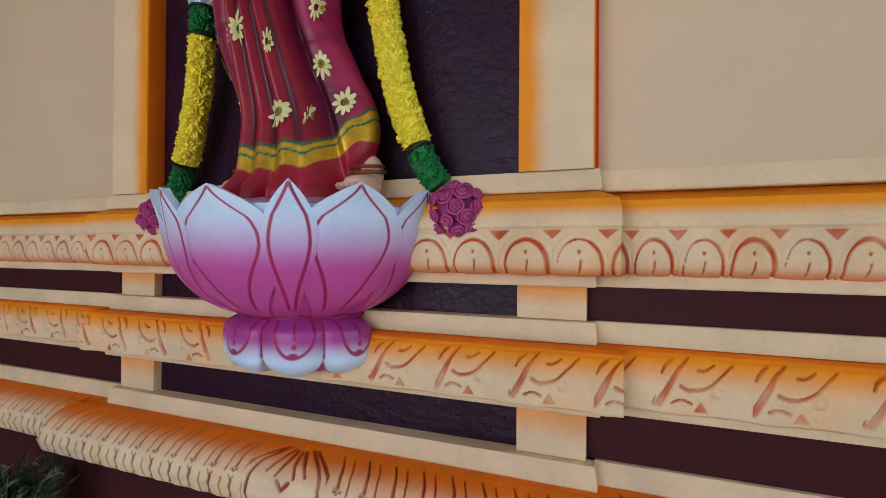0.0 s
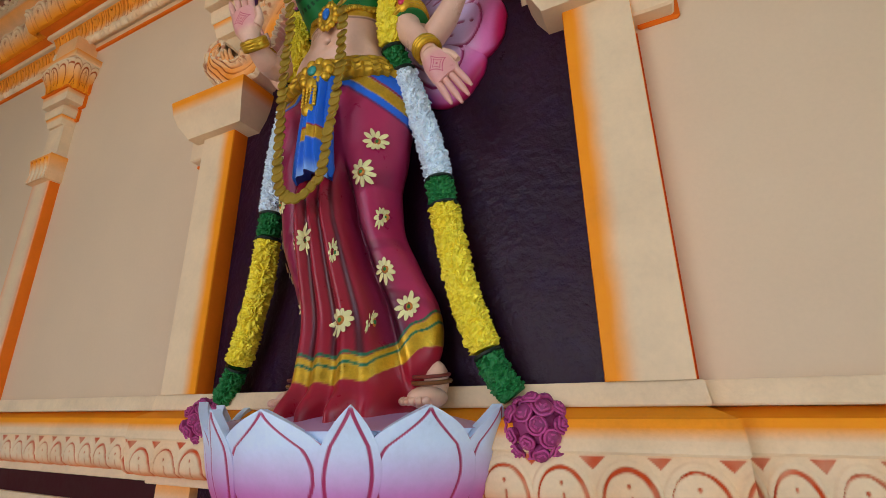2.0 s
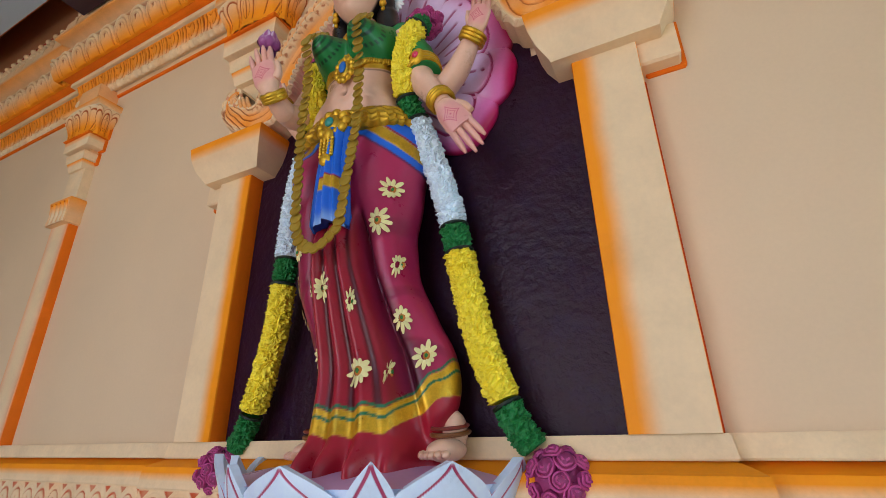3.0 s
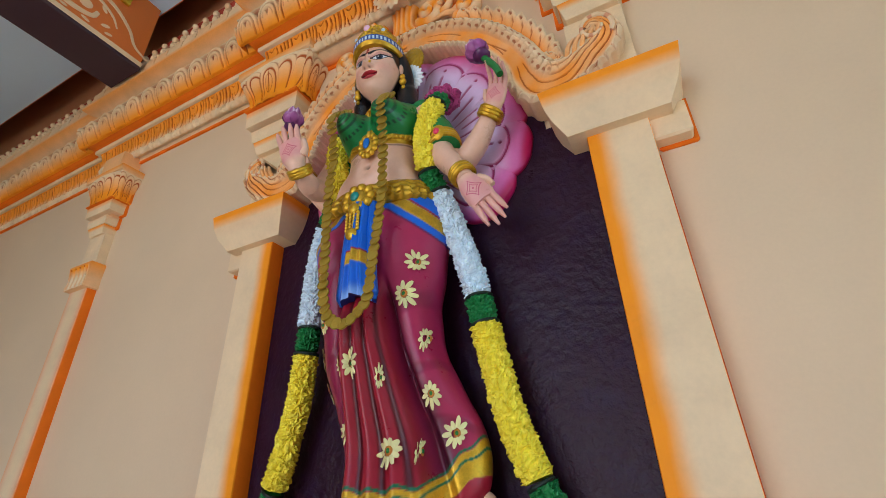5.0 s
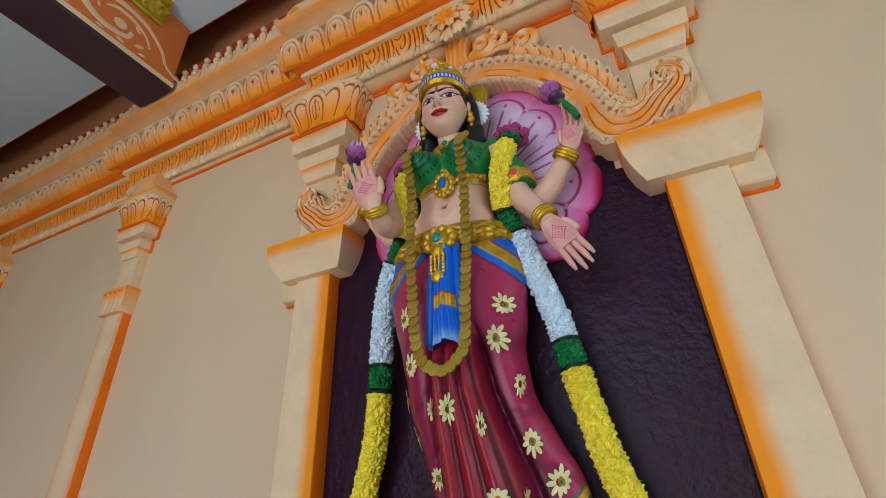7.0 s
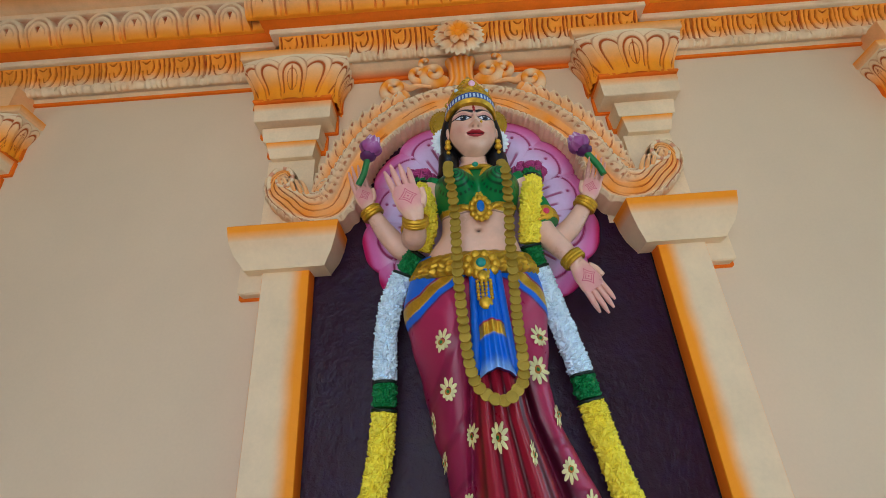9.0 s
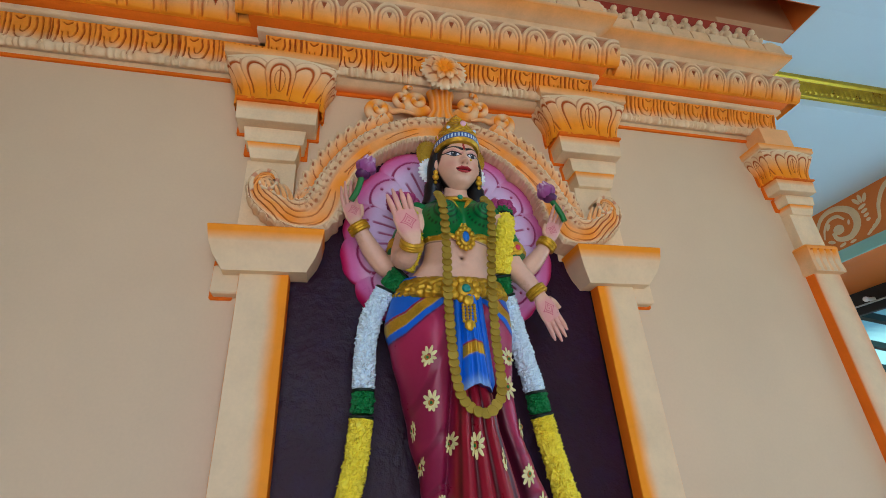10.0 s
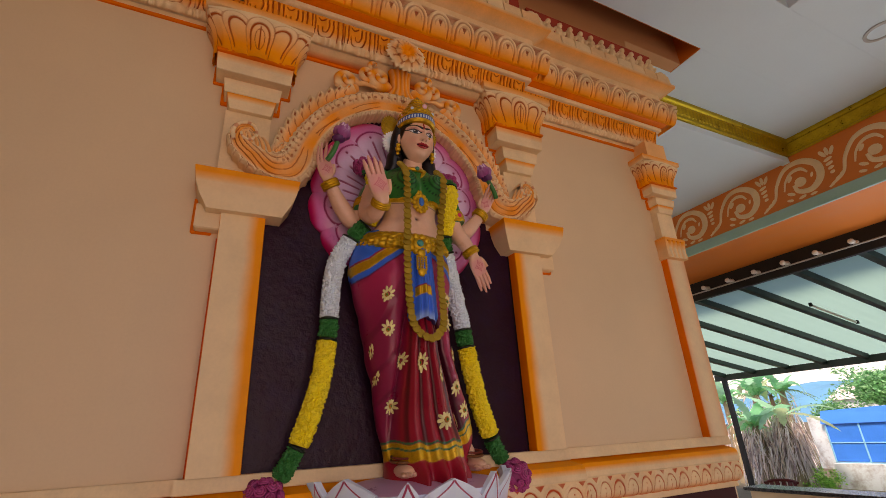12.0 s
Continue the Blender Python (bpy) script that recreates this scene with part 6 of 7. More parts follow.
for sx in (-1, 1):
    ex = sx * (fx - sx * 0.0355)
    el = np.clip(ex / 0.0245, -1, 1)
    slant = 0.0040 * el
    lid = EYE + 0.0095 * np.cos(el * np.pi / 2) + slant
    low = EYE - 0.0085 * np.cos(el * np.pi / 2) + slant
    inside = (np.abs(ex) < 0.0245) & (fz < lid) & (fz > low) & (fr > 0.15)
    shade = (np.abs(ex) < 0.030) & (fz > lid) & (fz < lid + 0.0095) & (fr > 0.15)
    col = np.where(shade[..., None], mix(SKIN, srgb(170, 80, 110), 0.40), col)
    col = np.where(inside[..., None], srgb(226, 230, 236), col)
    ir = np.hypot(fx - sx * 0.0350 - 0.001, fz - EYE - 0.0006)
    col = np.where((inside & (ir < 0.0100))[..., None], srgb(44, 62, 88), col)
    col = np.where((inside & (ir < 0.0058))[..., None], BLACK, col)
    # small white catchlight painted over each iris
    col = np.where((inside & (np.hypot(fx - sx * 0.0350 + 0.0025, fz - EYE - 0.0035) < 0.0022))[..., None], srgb(240, 240, 240), col)
    rim_ = (ex > -0.0265) & (ex < 0.034) & ((np.abs(fz - lid - 0.10 * np.clip(ex - 0.02, 0, 1)) < 0.0026) | ((np.abs(fz - low) < 0.0014) & (ex < 0.027))) & (fr > 0.1)
    col = np.where(rim_[..., None], BLACK, col)
    bx = (ex - 0.000) / 0.032
    brow = 0.0345 + 0.0105 * np.cos(np.clip(bx - 0.20, -1.2, 1) * 1.35)
    col = np.where(((np.abs(bx) < 1) & (np.abs(fz - brow) < 0.0036 - 0.0018 * np.clip(bx, -1, 1)) & (fr > 0.1))[..., None], BLACK, col)
col = np.where(((np.abs(fx) < 0.0046 - 0.16 * np.abs(fz - 0.050)) & (np.abs(fz - 0.050) < 0.024) & (fr > 0.3))[..., None], srgb(165, 16, 20), col)
col = np.where((np.hypot(fx, fz - 0.040) < 0.0052)[..., None] & (fr > 0.3)[..., None], srgb(165, 16, 20), col)
hairline = 0.074 - 9.0 * fx ** 2
hair = step(-0.002, 0.002, np.maximum(fz - hairline, (np.abs(fx) - 0.0715) + 0.22 * (fz - 0.01)))
hair = np.maximum(hair, step(-0.030, -0.018, p[..., 1]))
col = mix(col, BLACK, hair)
st.grid(hd(p), col, wrap=True, caps=True)
# nose stud
st.ball(hd((0.017, -0.108, NOSE - 0.002)), (0.0050, 0.004, 0.0050), GOLDC * 1.2, 6, 8)
for sx in (-1, 1):
    # hair falling behind the shoulders
    st.tube(spline([hd((sx * 0.062, 0.010, 0.06)), hd((sx * 0.078, 0.012, 0.0)), hd((sx * 0.080, 0.016, -0.07)), (sx * 0.098, -0.195, 2.865), (sx * 0.13, -0.175, 2.81)], 24), [0.030] * 12 + [0.038] * 8 + [0.026, 0.02, 0.012, 0.006], BLACK, 14)
    st.ball(hd((sx * 0.079, -0.012, -0.004)), (0.009, 0.014, 0.024), SKIN, 8, 10)
    for dz, r in ((-0.036, 0.011), (-0.054, 0.014), (-0.074, 0.008)):
        st.ball(hd((sx * 0.083, -0.018, dz)), (r, r * 0.8, r), GOLDC * 1.15, 8, 10)
    # fan of white petals at the ear
    for k in range(12):
        a_ = -1.45 + 0.26 * k
        c0 = np.array([sx * 0.082, 0.030, -0.006])
        dr = np.array([sx * math.cos(a_), 0.20, 1.35 * math.sin(a_)])
        dr /= np.linalg.norm(dr)
        st.tube(hd(np.array([c0 + dr * q for q in (0.008, 0.022, 0.036, 0.047, 0.054)])), [0.004, 0.0078, 0.0098, 0.008, 0.002], mix(np.broadcast_to(srgb(150, 196, 210), (5, 3)), srgb(240, 246, 250), [0, 0.4, 1, 1, 1]), 8, squash=(1.0, 0.6))
    # gold disc beside the crown
    st.ball(hd((sx * 0.092, 0.056, 0.072)), (0.048, 0.016, 0.064), GOLDC * 0.85, 34, 90, lambda d: 1 + 0.06 * np.cos(26 * np.arctan2(d[..., 2], d[..., 0])) + 0.05 * np.cos(14 * np.arccos(np.clip(np.abs(d[..., 1]), 0, 1))))
# crown
crown_rows = [(0.040, 0, 0.0, 0.082, 0.092), (0.052, 0, 0.0, 0.087, 0.098), (0.078, 0, 0.0, 0.085, 0.095), (0.086, 0, 0.0, 0.079, 0.088), (0.108, 0, 0.0, 0.077, 0.084), (0.135, 0, 0.0, 0.066, 0.070), (0.158, 0, 0.0, 0.050, 0.052), (0.172, 0, 0.0, 0.036, 0.037), (0.178, 0, 0.0, 0.040, 0.040), (0.186, 0, 0.0, 0.034, 0.034), (0.190, 0, 0.0, 0.022, 0.022), (0.198, 0, 0.0, 0.026, 0.026), (0.210, 0, 0.0, 0.014, 0.014), (0.222, 0, 0.0, 0.003, 0.003)]


def crown_bump(p, t_):
    k = 1 + 0.030 * np.cos(t_ * 18) * (np.sin(p[..., 2] * 260) + 0.3) * step(0.076, 0.082, p[..., 2]) * step(0.20, 0.15, p[..., 2])
    p = p.copy()
    p[..., :2] = p[..., :2] * k[..., None]
    p[..., 2] += 0.026 * np.cos(t_) * step(0.20, 0.05, p[..., 2])
    return hd(p)


def crown_paint(p, t_):
    zz = np.linspace(crown_rows[0][0], crown_rows[-1][0], p.shape[0])[:, None] + 0 * t_
    # relief shading put into the gold: ribs lighter, hollows darker
    c = GOLDC * (0.92 + 0.22 * np.cos(t_ * 18) * np.sin(zz * 260))[..., None]
    c = mix(c, srgb(44, 84, 160), step(0.052, 0.053, zz) * step(0.076, 0.075, zz))
    return mix(c, srgb(196, 220, 236), step(0.056, 0.057, zz) * step(0.072, 0.071, zz) * step(-0.3, 0.1, np.sin(t_ * 44)))


loft(st, crown_rows, 288, 120, crown_paint, crown_bump)
for a_, z_, r_, c_ in ((0.0, 0.122, 0.013, srgb(240, 190, 215)), (0.75, 0.112, 0.009, srgb(190, 215, 235)), (-0.75, 0.112, 0.009, srgb(190, 215, 235)), (1.4, 0.10, 0.009, srgb(235, 150, 180)), (-1.4, 0.10, 0.009, srgb(235, 150, 180))):
    k_ = np.interp(z_, [0.09, 0.14], [0.078, 0.066])
    for rr_, cc_, push in ((r_ * 1.5, GOLDC, 0.0), (r_, c_, 0.006)):
        st.ball(hd((k_ * math.sin(a_), -(k_ * 1.06 + push) * math.cos(a_), z_ + 0.020 * math.cos(a_))), (rr_, 0.008, rr_), cc_, 8, 12)


# arms
def bangles(a_, b_, r, k=3):
    """Gold rings round a limb between two places."""
    a_, b_ = np.array(a_), np.array(b_)
    ax = (b_ - a_) / np.linalg.norm(b_ - a_)
    s1 = np.cross(ax, [0, 1, 0.1])
    s1 /= np.linalg.norm(s1)
    s2 = np.cross(ax, s1)
    for i in range(k):
        c0 = a_ + (b_ - a_) * (i + 0.5) / k
        st.tube([c0 + r * (math.cos(q) * s1 + math.sin(q) * s2) for q in np.linspace(0, 2 * np.pi, 25)], 0.0085, GOLDC * (1.1 if i % 2 else 0.95), 8)


def fingers(wrist, along, side, normal, size, spread, curl, thumb=1):
    """An open palm with four fingers and a thumb."""
    w_, a_, s_, n_ = (np.asarray(q, float) for q in (wrist, along, side, normal))
    a_, n_ = a_ / np.linalg.norm(a_), n_ / np.linalg.norm(n_)
    s_ = s_ / np.linalg.norm(s_)
    uu, vv = np.meshgrid(np.linspace(-0.28, 1, 90), np.linspace(0, 2 * np.pi, 150, endpoint=False), indexing="ij")
    wd = size * np.interp(uu, [-0.28, -0.1, 0.1, 0.35, 0.8, 1], [0.11, 0.15, 0.19, 0.235, 0.25, 0.22])
    tk = size * np.interp(uu, [-0.28, 0, 0.3, 1], [0.11, 0.14, 0.135, 0.09])
    pp = w_ + a_ * (uu * size * 0.56)[..., None] + s_ * (wd * np.cos(vv))[..., None] + n_ * (tk * np.sin(vv))[..., None]
    palm = step(0.2, 0.6, np.sin(vv)) * step(0.0, 0.3, uu)
    ax_, ay_ = np.abs(np.cos(vv)) * 0.25, np.abs(uu - 0.55) * 0.56
    dd = (ax_ ** 0.75 + ay_ ** 0.75) ** (1 / 0.75)
    star = np.maximum.reduce([step(0.020, 0.009, np.abs(dd - 0.17)), step(0.016, 0.007, np.abs(dd - 0.10)), step(0.035, 0.02, dd)])
    cc = mix(mix(np.broadcast_to(SKIN, pp.shape), srgb(224, 140, 150), 0.6 * palm), srgb(196, 40, 96), 0.8 * star * palm)
    st.grid(pp, cc, wrap=True, caps=True)
    for i, (off, ln2) in enumerate(((-0.175, 0.46), (-0.06, 0.56), (0.06, 0.53), (0.165, 0.42))):
        b0 = w_ + a_ * size * 0.50 + s_ * size * off
        dr = a_ + s_ * off * spread
        pts = [b0, b0 + dr * size * ln2 * 0.5 + n_ * size * curl * 0.25, b0 + dr * size * ln2 + n_ * size * curl]
        st.tube(spline(pts, 12), np.interp(np.linspace(0, 1, 12), [0, 0.7, 1], [0.060, 0.052, 0.024]) * size, mix(np.broadcast_to(SKIN, (12, 3)), srgb(224, 140, 150), 0.35), 12)
    b0 = w_ + a_ * size * 0.14 + s_ * size * 0.17 * thumb
    st.tube(spline([b0, b0 + (s_ * thumb * 0.09 + a_ * 0.12) * size, b0 + (s_ * thumb * 0.12 + a_ * 0.30 + n_ * 0.03) * size], 10), np.linspace(0.085, 0.045, 10) * size, SKIN, 9)


def limb(pts, radii, n=26):
    st.tube(spline(pts, n), np.interp(np.linspace(0, 1, n), np.linspace(0, 1, len(radii)), radii), SKIN, 18)


# lowered giving hand
limb([(0.155, -0.185, 2.81), (0.196, -0.18, 2.70), (0.218, -0.185, 2.610), (0.262, -0.20, 2.535), (0.305, -0.208, 2.465)], [0.046, 0.044, 0.041, 0.036, 0.026])
fingers((0.303, -0.206, 2.468), (0.095, 0.03, -0.165), (0.83, 0.05, 0.50), (-0.05, -1.0, -0.12), 0.172, 0.5, -0.03, 1)
bangles((0.284, -0.204, 2.502), (0.300, -0.207, 2.476), 0.034)
# raised hand with bud on the same side
limb([(0.165, -0.16, 2.80), (0.205, -0.14, 2.69), (0.250, -0.13, 2.600), (0.32, -0.145, 2.635), (0.392, -0.170, 2.722)], [0.044, 0.042, 0.040, 0.038, 0.026])
fingers((0.398, -0.172, 2.735), (0.055, -0.03, 0.12), (0.9, 0.1, -0.35), (-0.2, -0.95, 0.1), 0.135, 0.6, 0.34, -1)
bangles((0.376, -0.165, 2.702), (0.396, -0.172, 2.728), 0.034)
# raised hand with bud on the other side
limb([(-0.165, -0.16, 2.80), (-0.215, -0.14, 2.69), (-0.262, -0.13, 2.600), (-0.325, -0.145, 2.655), (-0.388, -0.170, 2.752)], [0.044, 0.042, 0.040, 0.038, 0.026])
fingers((-0.394, -0.172, 2.768), (-0.045, -0.03, 0.12), (0.9, -0.1, 0.35), (0.2, -0.95, 0.1), 0.135, 0.6, 0.34, 1)
bangles((-0.374, -0.165, 2.730), (-0.392, -0.172, 2.758), 0.034)
# blessing palm
limb([(-0.155, -0.185, 2.81), (-0.205, -0.20, 2.70), (-0.228, -0.235, 2.600), (-0.222, -0.30, 2.570), (-0.212, -0.368, 2.588)], [0.046, 0.044, 0.042, 0.038, 0.027])
fingers((-0.214, -0.382, 2.598), (-0.050, -0.02, 0.165), (0.95, 0.10, 0.30), (0.05, -1.0, 0.0), 0.182, 0.55, -0.02, 1)
bangles((-0.214, -0.352, 2.578), (-0.212, -0.372, 2.594), 0.034)
# sleeves and armlets
for sx in (-1, 1):
    st.tube(spline([(sx * 0.135, -0.178, 2.835), (sx * 0.178, -0.176, 2.765), (sx * 0.208, -0.178, 2.69), (sx * 0.224, -0.180, 2.630)], 18), [0.048] * 9 + [0.053] * 9, GREEN, 20)
    bangles((sx * 0.212, -0.178, 2.672), (sx * 0.223, -0.180, 2.634), 0.053, 3)
    st.ball((sx * 0.226, -0.232, 2.660), (0.026, 0.010, 0.030), GOLDC * 1.1, 8, 10)
    st.ball((sx * 0.226, -0.242, 2.660), (0.011, 0.006, 0.012), srgb(225, 60, 100), 6, 8)


def bud(base, top, r):
    """A held lotus bud on a green stem."""
    base, top = np.array(base), np.array(top)
    ax = (top - base) / np.linalg.norm(top - base)
    st.tube(spline([base, base * 0.6 + top * 0.4 + np.array([0.006, 0, 0]), top], 14), 0.0115, srgb(40, 120, 55), 10)
    for ring_, k_, rr, ll in ((0, 5, r * 0.95, r * 1.5), (1, 5, r * 0.70, r * 1.95)):
        for k in range(k_):
            a_ = 2 * np.pi * (k + 0.5 * ring_) / k_
            s1 = np.cross(ax, [0, 1, 0])
            s1 /= np.linalg.norm(s1)
            s2 = np.cross(ax, s1)
            out = math.cos(a_) * s1 + math.sin(a_) * s2
            tg = np.cross(ax, out)
            uu, vv = np.meshgrid(np.linspace(0, 1, 10), np.linspace(-1, 1, 7), indexing="ij")
            rad_ = rr * np.sin(np.clip(uu * 0.92 + 0.06, 0, 1) * np.pi * 0.80)
            w_ = rr * 0.80 * np.sin(np.clip(uu * 0.95 + 0.05, 0, 1) * np.pi) ** 0.7
            pp = top + ax * (uu * ll)[..., None] + out * (rad_ * np.cos(vv * 0.8))[..., None] + tg * (w_ * vv)[..., None]
            cc = mix(np.broadcast_to(srgb(164, 84, 148), pp.shape), srgb(232, 205, 232), step(0.35, 0.75, uu) * step(0.30, 0.18, np.abs(np.abs(vv) - 0.60)) * (1 if ring_ else 0.3))
            st.grid(pp, cc)
            st.grid(pp - out * 0.003, cc, flip=True)
    st.ball(top + ax * r * 0.1, (r * 0.72, r * 0.72, r * 0.45), srgb(90, 35, 90), 7, 10)


bud((0.452, -0.235, 2.795), (0.402, -0.243, 2.895), 0.042)
bud((-0.418, -0.250, 2.815), (-0.380, -0.280, 2.912), 0.042)

# feet with anklets
for sx, x0, y0 in ((-1, -0.070, -0.200), (1, 0.265, -0.150)):
    st.ball((x0, y0, 1.562), (0.036, 0.075, 0.026), SKIN, 12, 16)
    st.ball((x0 - sx * 0.005, y0 + 0.05, 1.60), (0.032, 0.036, 0.05), SKIN, 10, 14)
    for k in range(5):
        st.ball((x0 + (k - 2) * 0.014, y0 - 0.070 + 0.004 * abs(k - 2), 1.554), (0.009, 0.018, 0.010), SKIN, 6, 8)
    st.tube([(x0 + 0.042 * math.cos(a_), y0 + 0.02 + 0.05 * math.sin(a_), 1.598 + 0.006 * math.sin(a_)) for a_ in np.linspace(0, 2 * np.pi, 25)], 0.0055, srgb(120, 74, 40), 8)
    st.tube([(x0 + 0.040 * math.cos(a_), y0 + 0.018 + 0.048 * math.sin(a_), 1.612 + 0.006 * math.sin(a_)) for a_ in np.linspace(0, 2 * np.pi, 25)], 0.0045, srgb(120, 50, 40), 8)

# belt, buckle, pendants and neck jewels
belt_rows = [(2.452, -0.034, -0.135, 0.205, 0.150), (2.462, -0.034, -0.138, 0.222, 0.162), (2.485, -0.032, -0.142, 0.214, 0.156), (2.505, -0.031, -0.146, 0.204, 0.148), (2.522, -0.030, -0.150, 0.194, 0.138), (2.532, -0.030, -0.150, 0.178, 0.126)]


def belt_bump(p, t_):
    p = p.copy()
    p[..., 2] -= 0.030 * np.cos(t_) - 0.010
    k = 1 + 0.022 * np.cos(t_ * 44) * step(2.50, 2.47, p[..., 2]) + 0.015 * np.sin(p[..., 2] * 300 + 2 * np.sin(t_ * 22))
    c0 = np.array([-0.032, -0.142])
    p[..., :2] = c0 + (p[..., :2] - c0) * k[..., None]
    return p


# belt's gold follows its relief too, darkened in the grooves
loft(st, belt_rows, 220, 36, lambda p, t_: GOLDC * (0.92 + 0.2 * np.cos(t_ * 44) * step(2.50, 2.46, p[..., 2]))[..., None], belt_bump)
for dx, dz, r in [(0, 0, 0.036)] + [(0.046 * math.cos(a_), 0.034 * math.sin(a_), 0.017) for a_ in np.linspace(0, 2 * np.pi, 11)[:-1]]:
    st.ball((-0.020 + dx, -0.302 + 0.1 * abs(dx), 2.452 + dz), (r, 0.014, r), GOLDC * (1.1 if r < 0.02 else 0.8), 8, 12)
st.ball((-0.020, -0.316, 2.452), (0.016, 0.008, 0.016), srgb(40, 140, 130), 8, 10)
st.ball((-0.018, -0.318, 2.405), (0.020, 0.010, 0.020), GOLDC * 1.1, 8, 12)
for k in range(4):
    x0 = -0.018 + (k - 1.5) * 0.013
    for j in range(6):
        st.ball((x0, -0.320, 2.388 - 0.011 * j), (0.0065, 0.006, 0.0065), GOLDC * 1.1, 5, 7)
st.ball((-0.018, -0.322, 2.318), (0.020, 0.009, 0.020), GOLDC * 1.15, 8, 12)
for sx in (-1, 1):
    path = spline([(sx * 0.055, -0.225, 2.868), (sx * 0.030, -0.262, 2.83), (sx * 0.012, -0.275, 2.77), (sx * 0.006, -0.278, 2.70)], 34)
    for i, q in enumerate(path):
        st.ball(q, (0.011, 0.009, 0.009), GOLDC * (1.0 + 0.15 * (i % 2)), 5, 7)
    path = spline([(0.0, -0.285, 2.655), (sx * 0.03, -0.280, 2.668), (sx * 0.075, -0.268, 2.685), (sx * 0.12, -0.225, 2.690)], 26)
    for i, q in enumerate(path):
        st.ball(q, (0.010, 0.008, 0.010 + 0.002 * (i % 2)), GOLDC * (1.0 + 0.15 * (i % 2)), 5, 7)
for a_ in np.linspace(0, 2 * np.pi, 13)[:-1]:
    st.ball((0.030 * math.cos(a_), -0.290, 2.660 + 0.040 * math.sin(a_)), (0.012, 0.009, 0.012), GOLDC * 1.1, 6, 8)
st.ball((0, -0.290, 2.660), (0.026, 0.010, 0.034), GOLDC * 0.8, 8, 12)
st.ball((0, -0.301, 2.662), (0.013, 0.006, 0.022), srgb(30, 110, 200), 8, 10)
st.ball((0.0, -0.268, 2.855), (0.012, 0.008, 0.010), srgb(40, 150, 120), 7, 9)
st.tube(spline([(-0.075, -0.19, 2.875), (-0.05, -0.235, 2.862), (0, -0.258, 2.852), (0.05, -0.235, 2.862), (0.075, -0.19, 2.875)], 30), 0.010, GOLDC, 8)

GILDED = surface("gilded_paint", None, 0.33, 120, 0.5, 0.003, 0.25, 30.0, metal=0.65)
for i_ in range(len(st.c)):
    st.c[i_] = np.clip(st.c[i_], 0, 1)
statue = new("statue", st.mesh("statue", [ENAMEL, GILDED], True, GOLDC))
tagged(statue, "painted stucco temple figure in red flowered robe standing on the lotus", "statue")

# ---- coin garland ----
coins = thing("coin_garland", None, None, "long garland of overlapping dull gold coins hung round the statue", "garland")
half_l = [(-0.095, -0.29, 2.845), (-0.099, -0.362, 2.765), (-0.091, -0.355, 2.68), (-0.089, -0.345, 2.596), (-0.091, -0.348, 2.52), (-0.094, -0.345, 2.41), (-0.091, -0.34, 2.284), (-0.086, -0.34, 2.18), (-0.078, -0.34, 2.114), (-0.061, -0.342, 2.072)]
half_r = [(0.035, -0.343, 2.058), (0.058, -0.335, 2.088), (0.066, -0.33, 2.159), (0.065, -0.325, 2.218), (0.068, -0.315, 2.296), (0.075, -0.308, 2.426), (0.080, -0.315, 2.54), (0.084, -0.322, 2.60), (0.088, -0.34, 2.68), (0.089, -0.35, 2.767), (0.088, -0.28, 2.845)]
path = spline(half_l + [(-0.03, -0.345, 2.045), (0.001, -0.347, 2.036), (0.02, -0.345, 2.043)] + half_r, 900)
ds = np.concatenate([[0], np.cumsum(np.linalg.norm(np.diff(path, axis=0), axis=1))])
f = Shape()
a_ = np.linspace(0, 2 * np.pi, 19)[:-1]
pr = [(0.0, -0.0032), (0.0138, -0.0032), (0.0145, -0.0040), (0.0172, -0.0038), (0.0178, -0.0015), (0.0172, 0.0010), (0.0, 0.0010)]
f.grid(np.array([[(r * math.cos(q), y_, r * math.sin(q)) for q in a_] for r, y_ in pr]), CREAM, wrap=True)
coin_mesh = f.mesh("coin", BRASS)
for k, dd in enumerate(np.arange(0.0, ds[-1], 0.0245)):
    q = np.array([np.interp(dd, ds, path[:, i]) for i in range(3)])
    o = new("coin", coin_mesh)
    o.parent = coins
    o.matrix_basis = pose(q[0], q[1] - 0.002 * (k % 2), q[2], -14 + 6 * math.sin(k * 1.7), 8 * math.sin(k * 2.9), 7 * math.sin(k * 1.3))

# ---- flower garlands ----
YELLOW, LEAFG, SNOW, ROSEC = srgb(252, 232, 52), srgb(18, 122, 56), srgb(224, 243, 255), srgb(184, 62, 130)


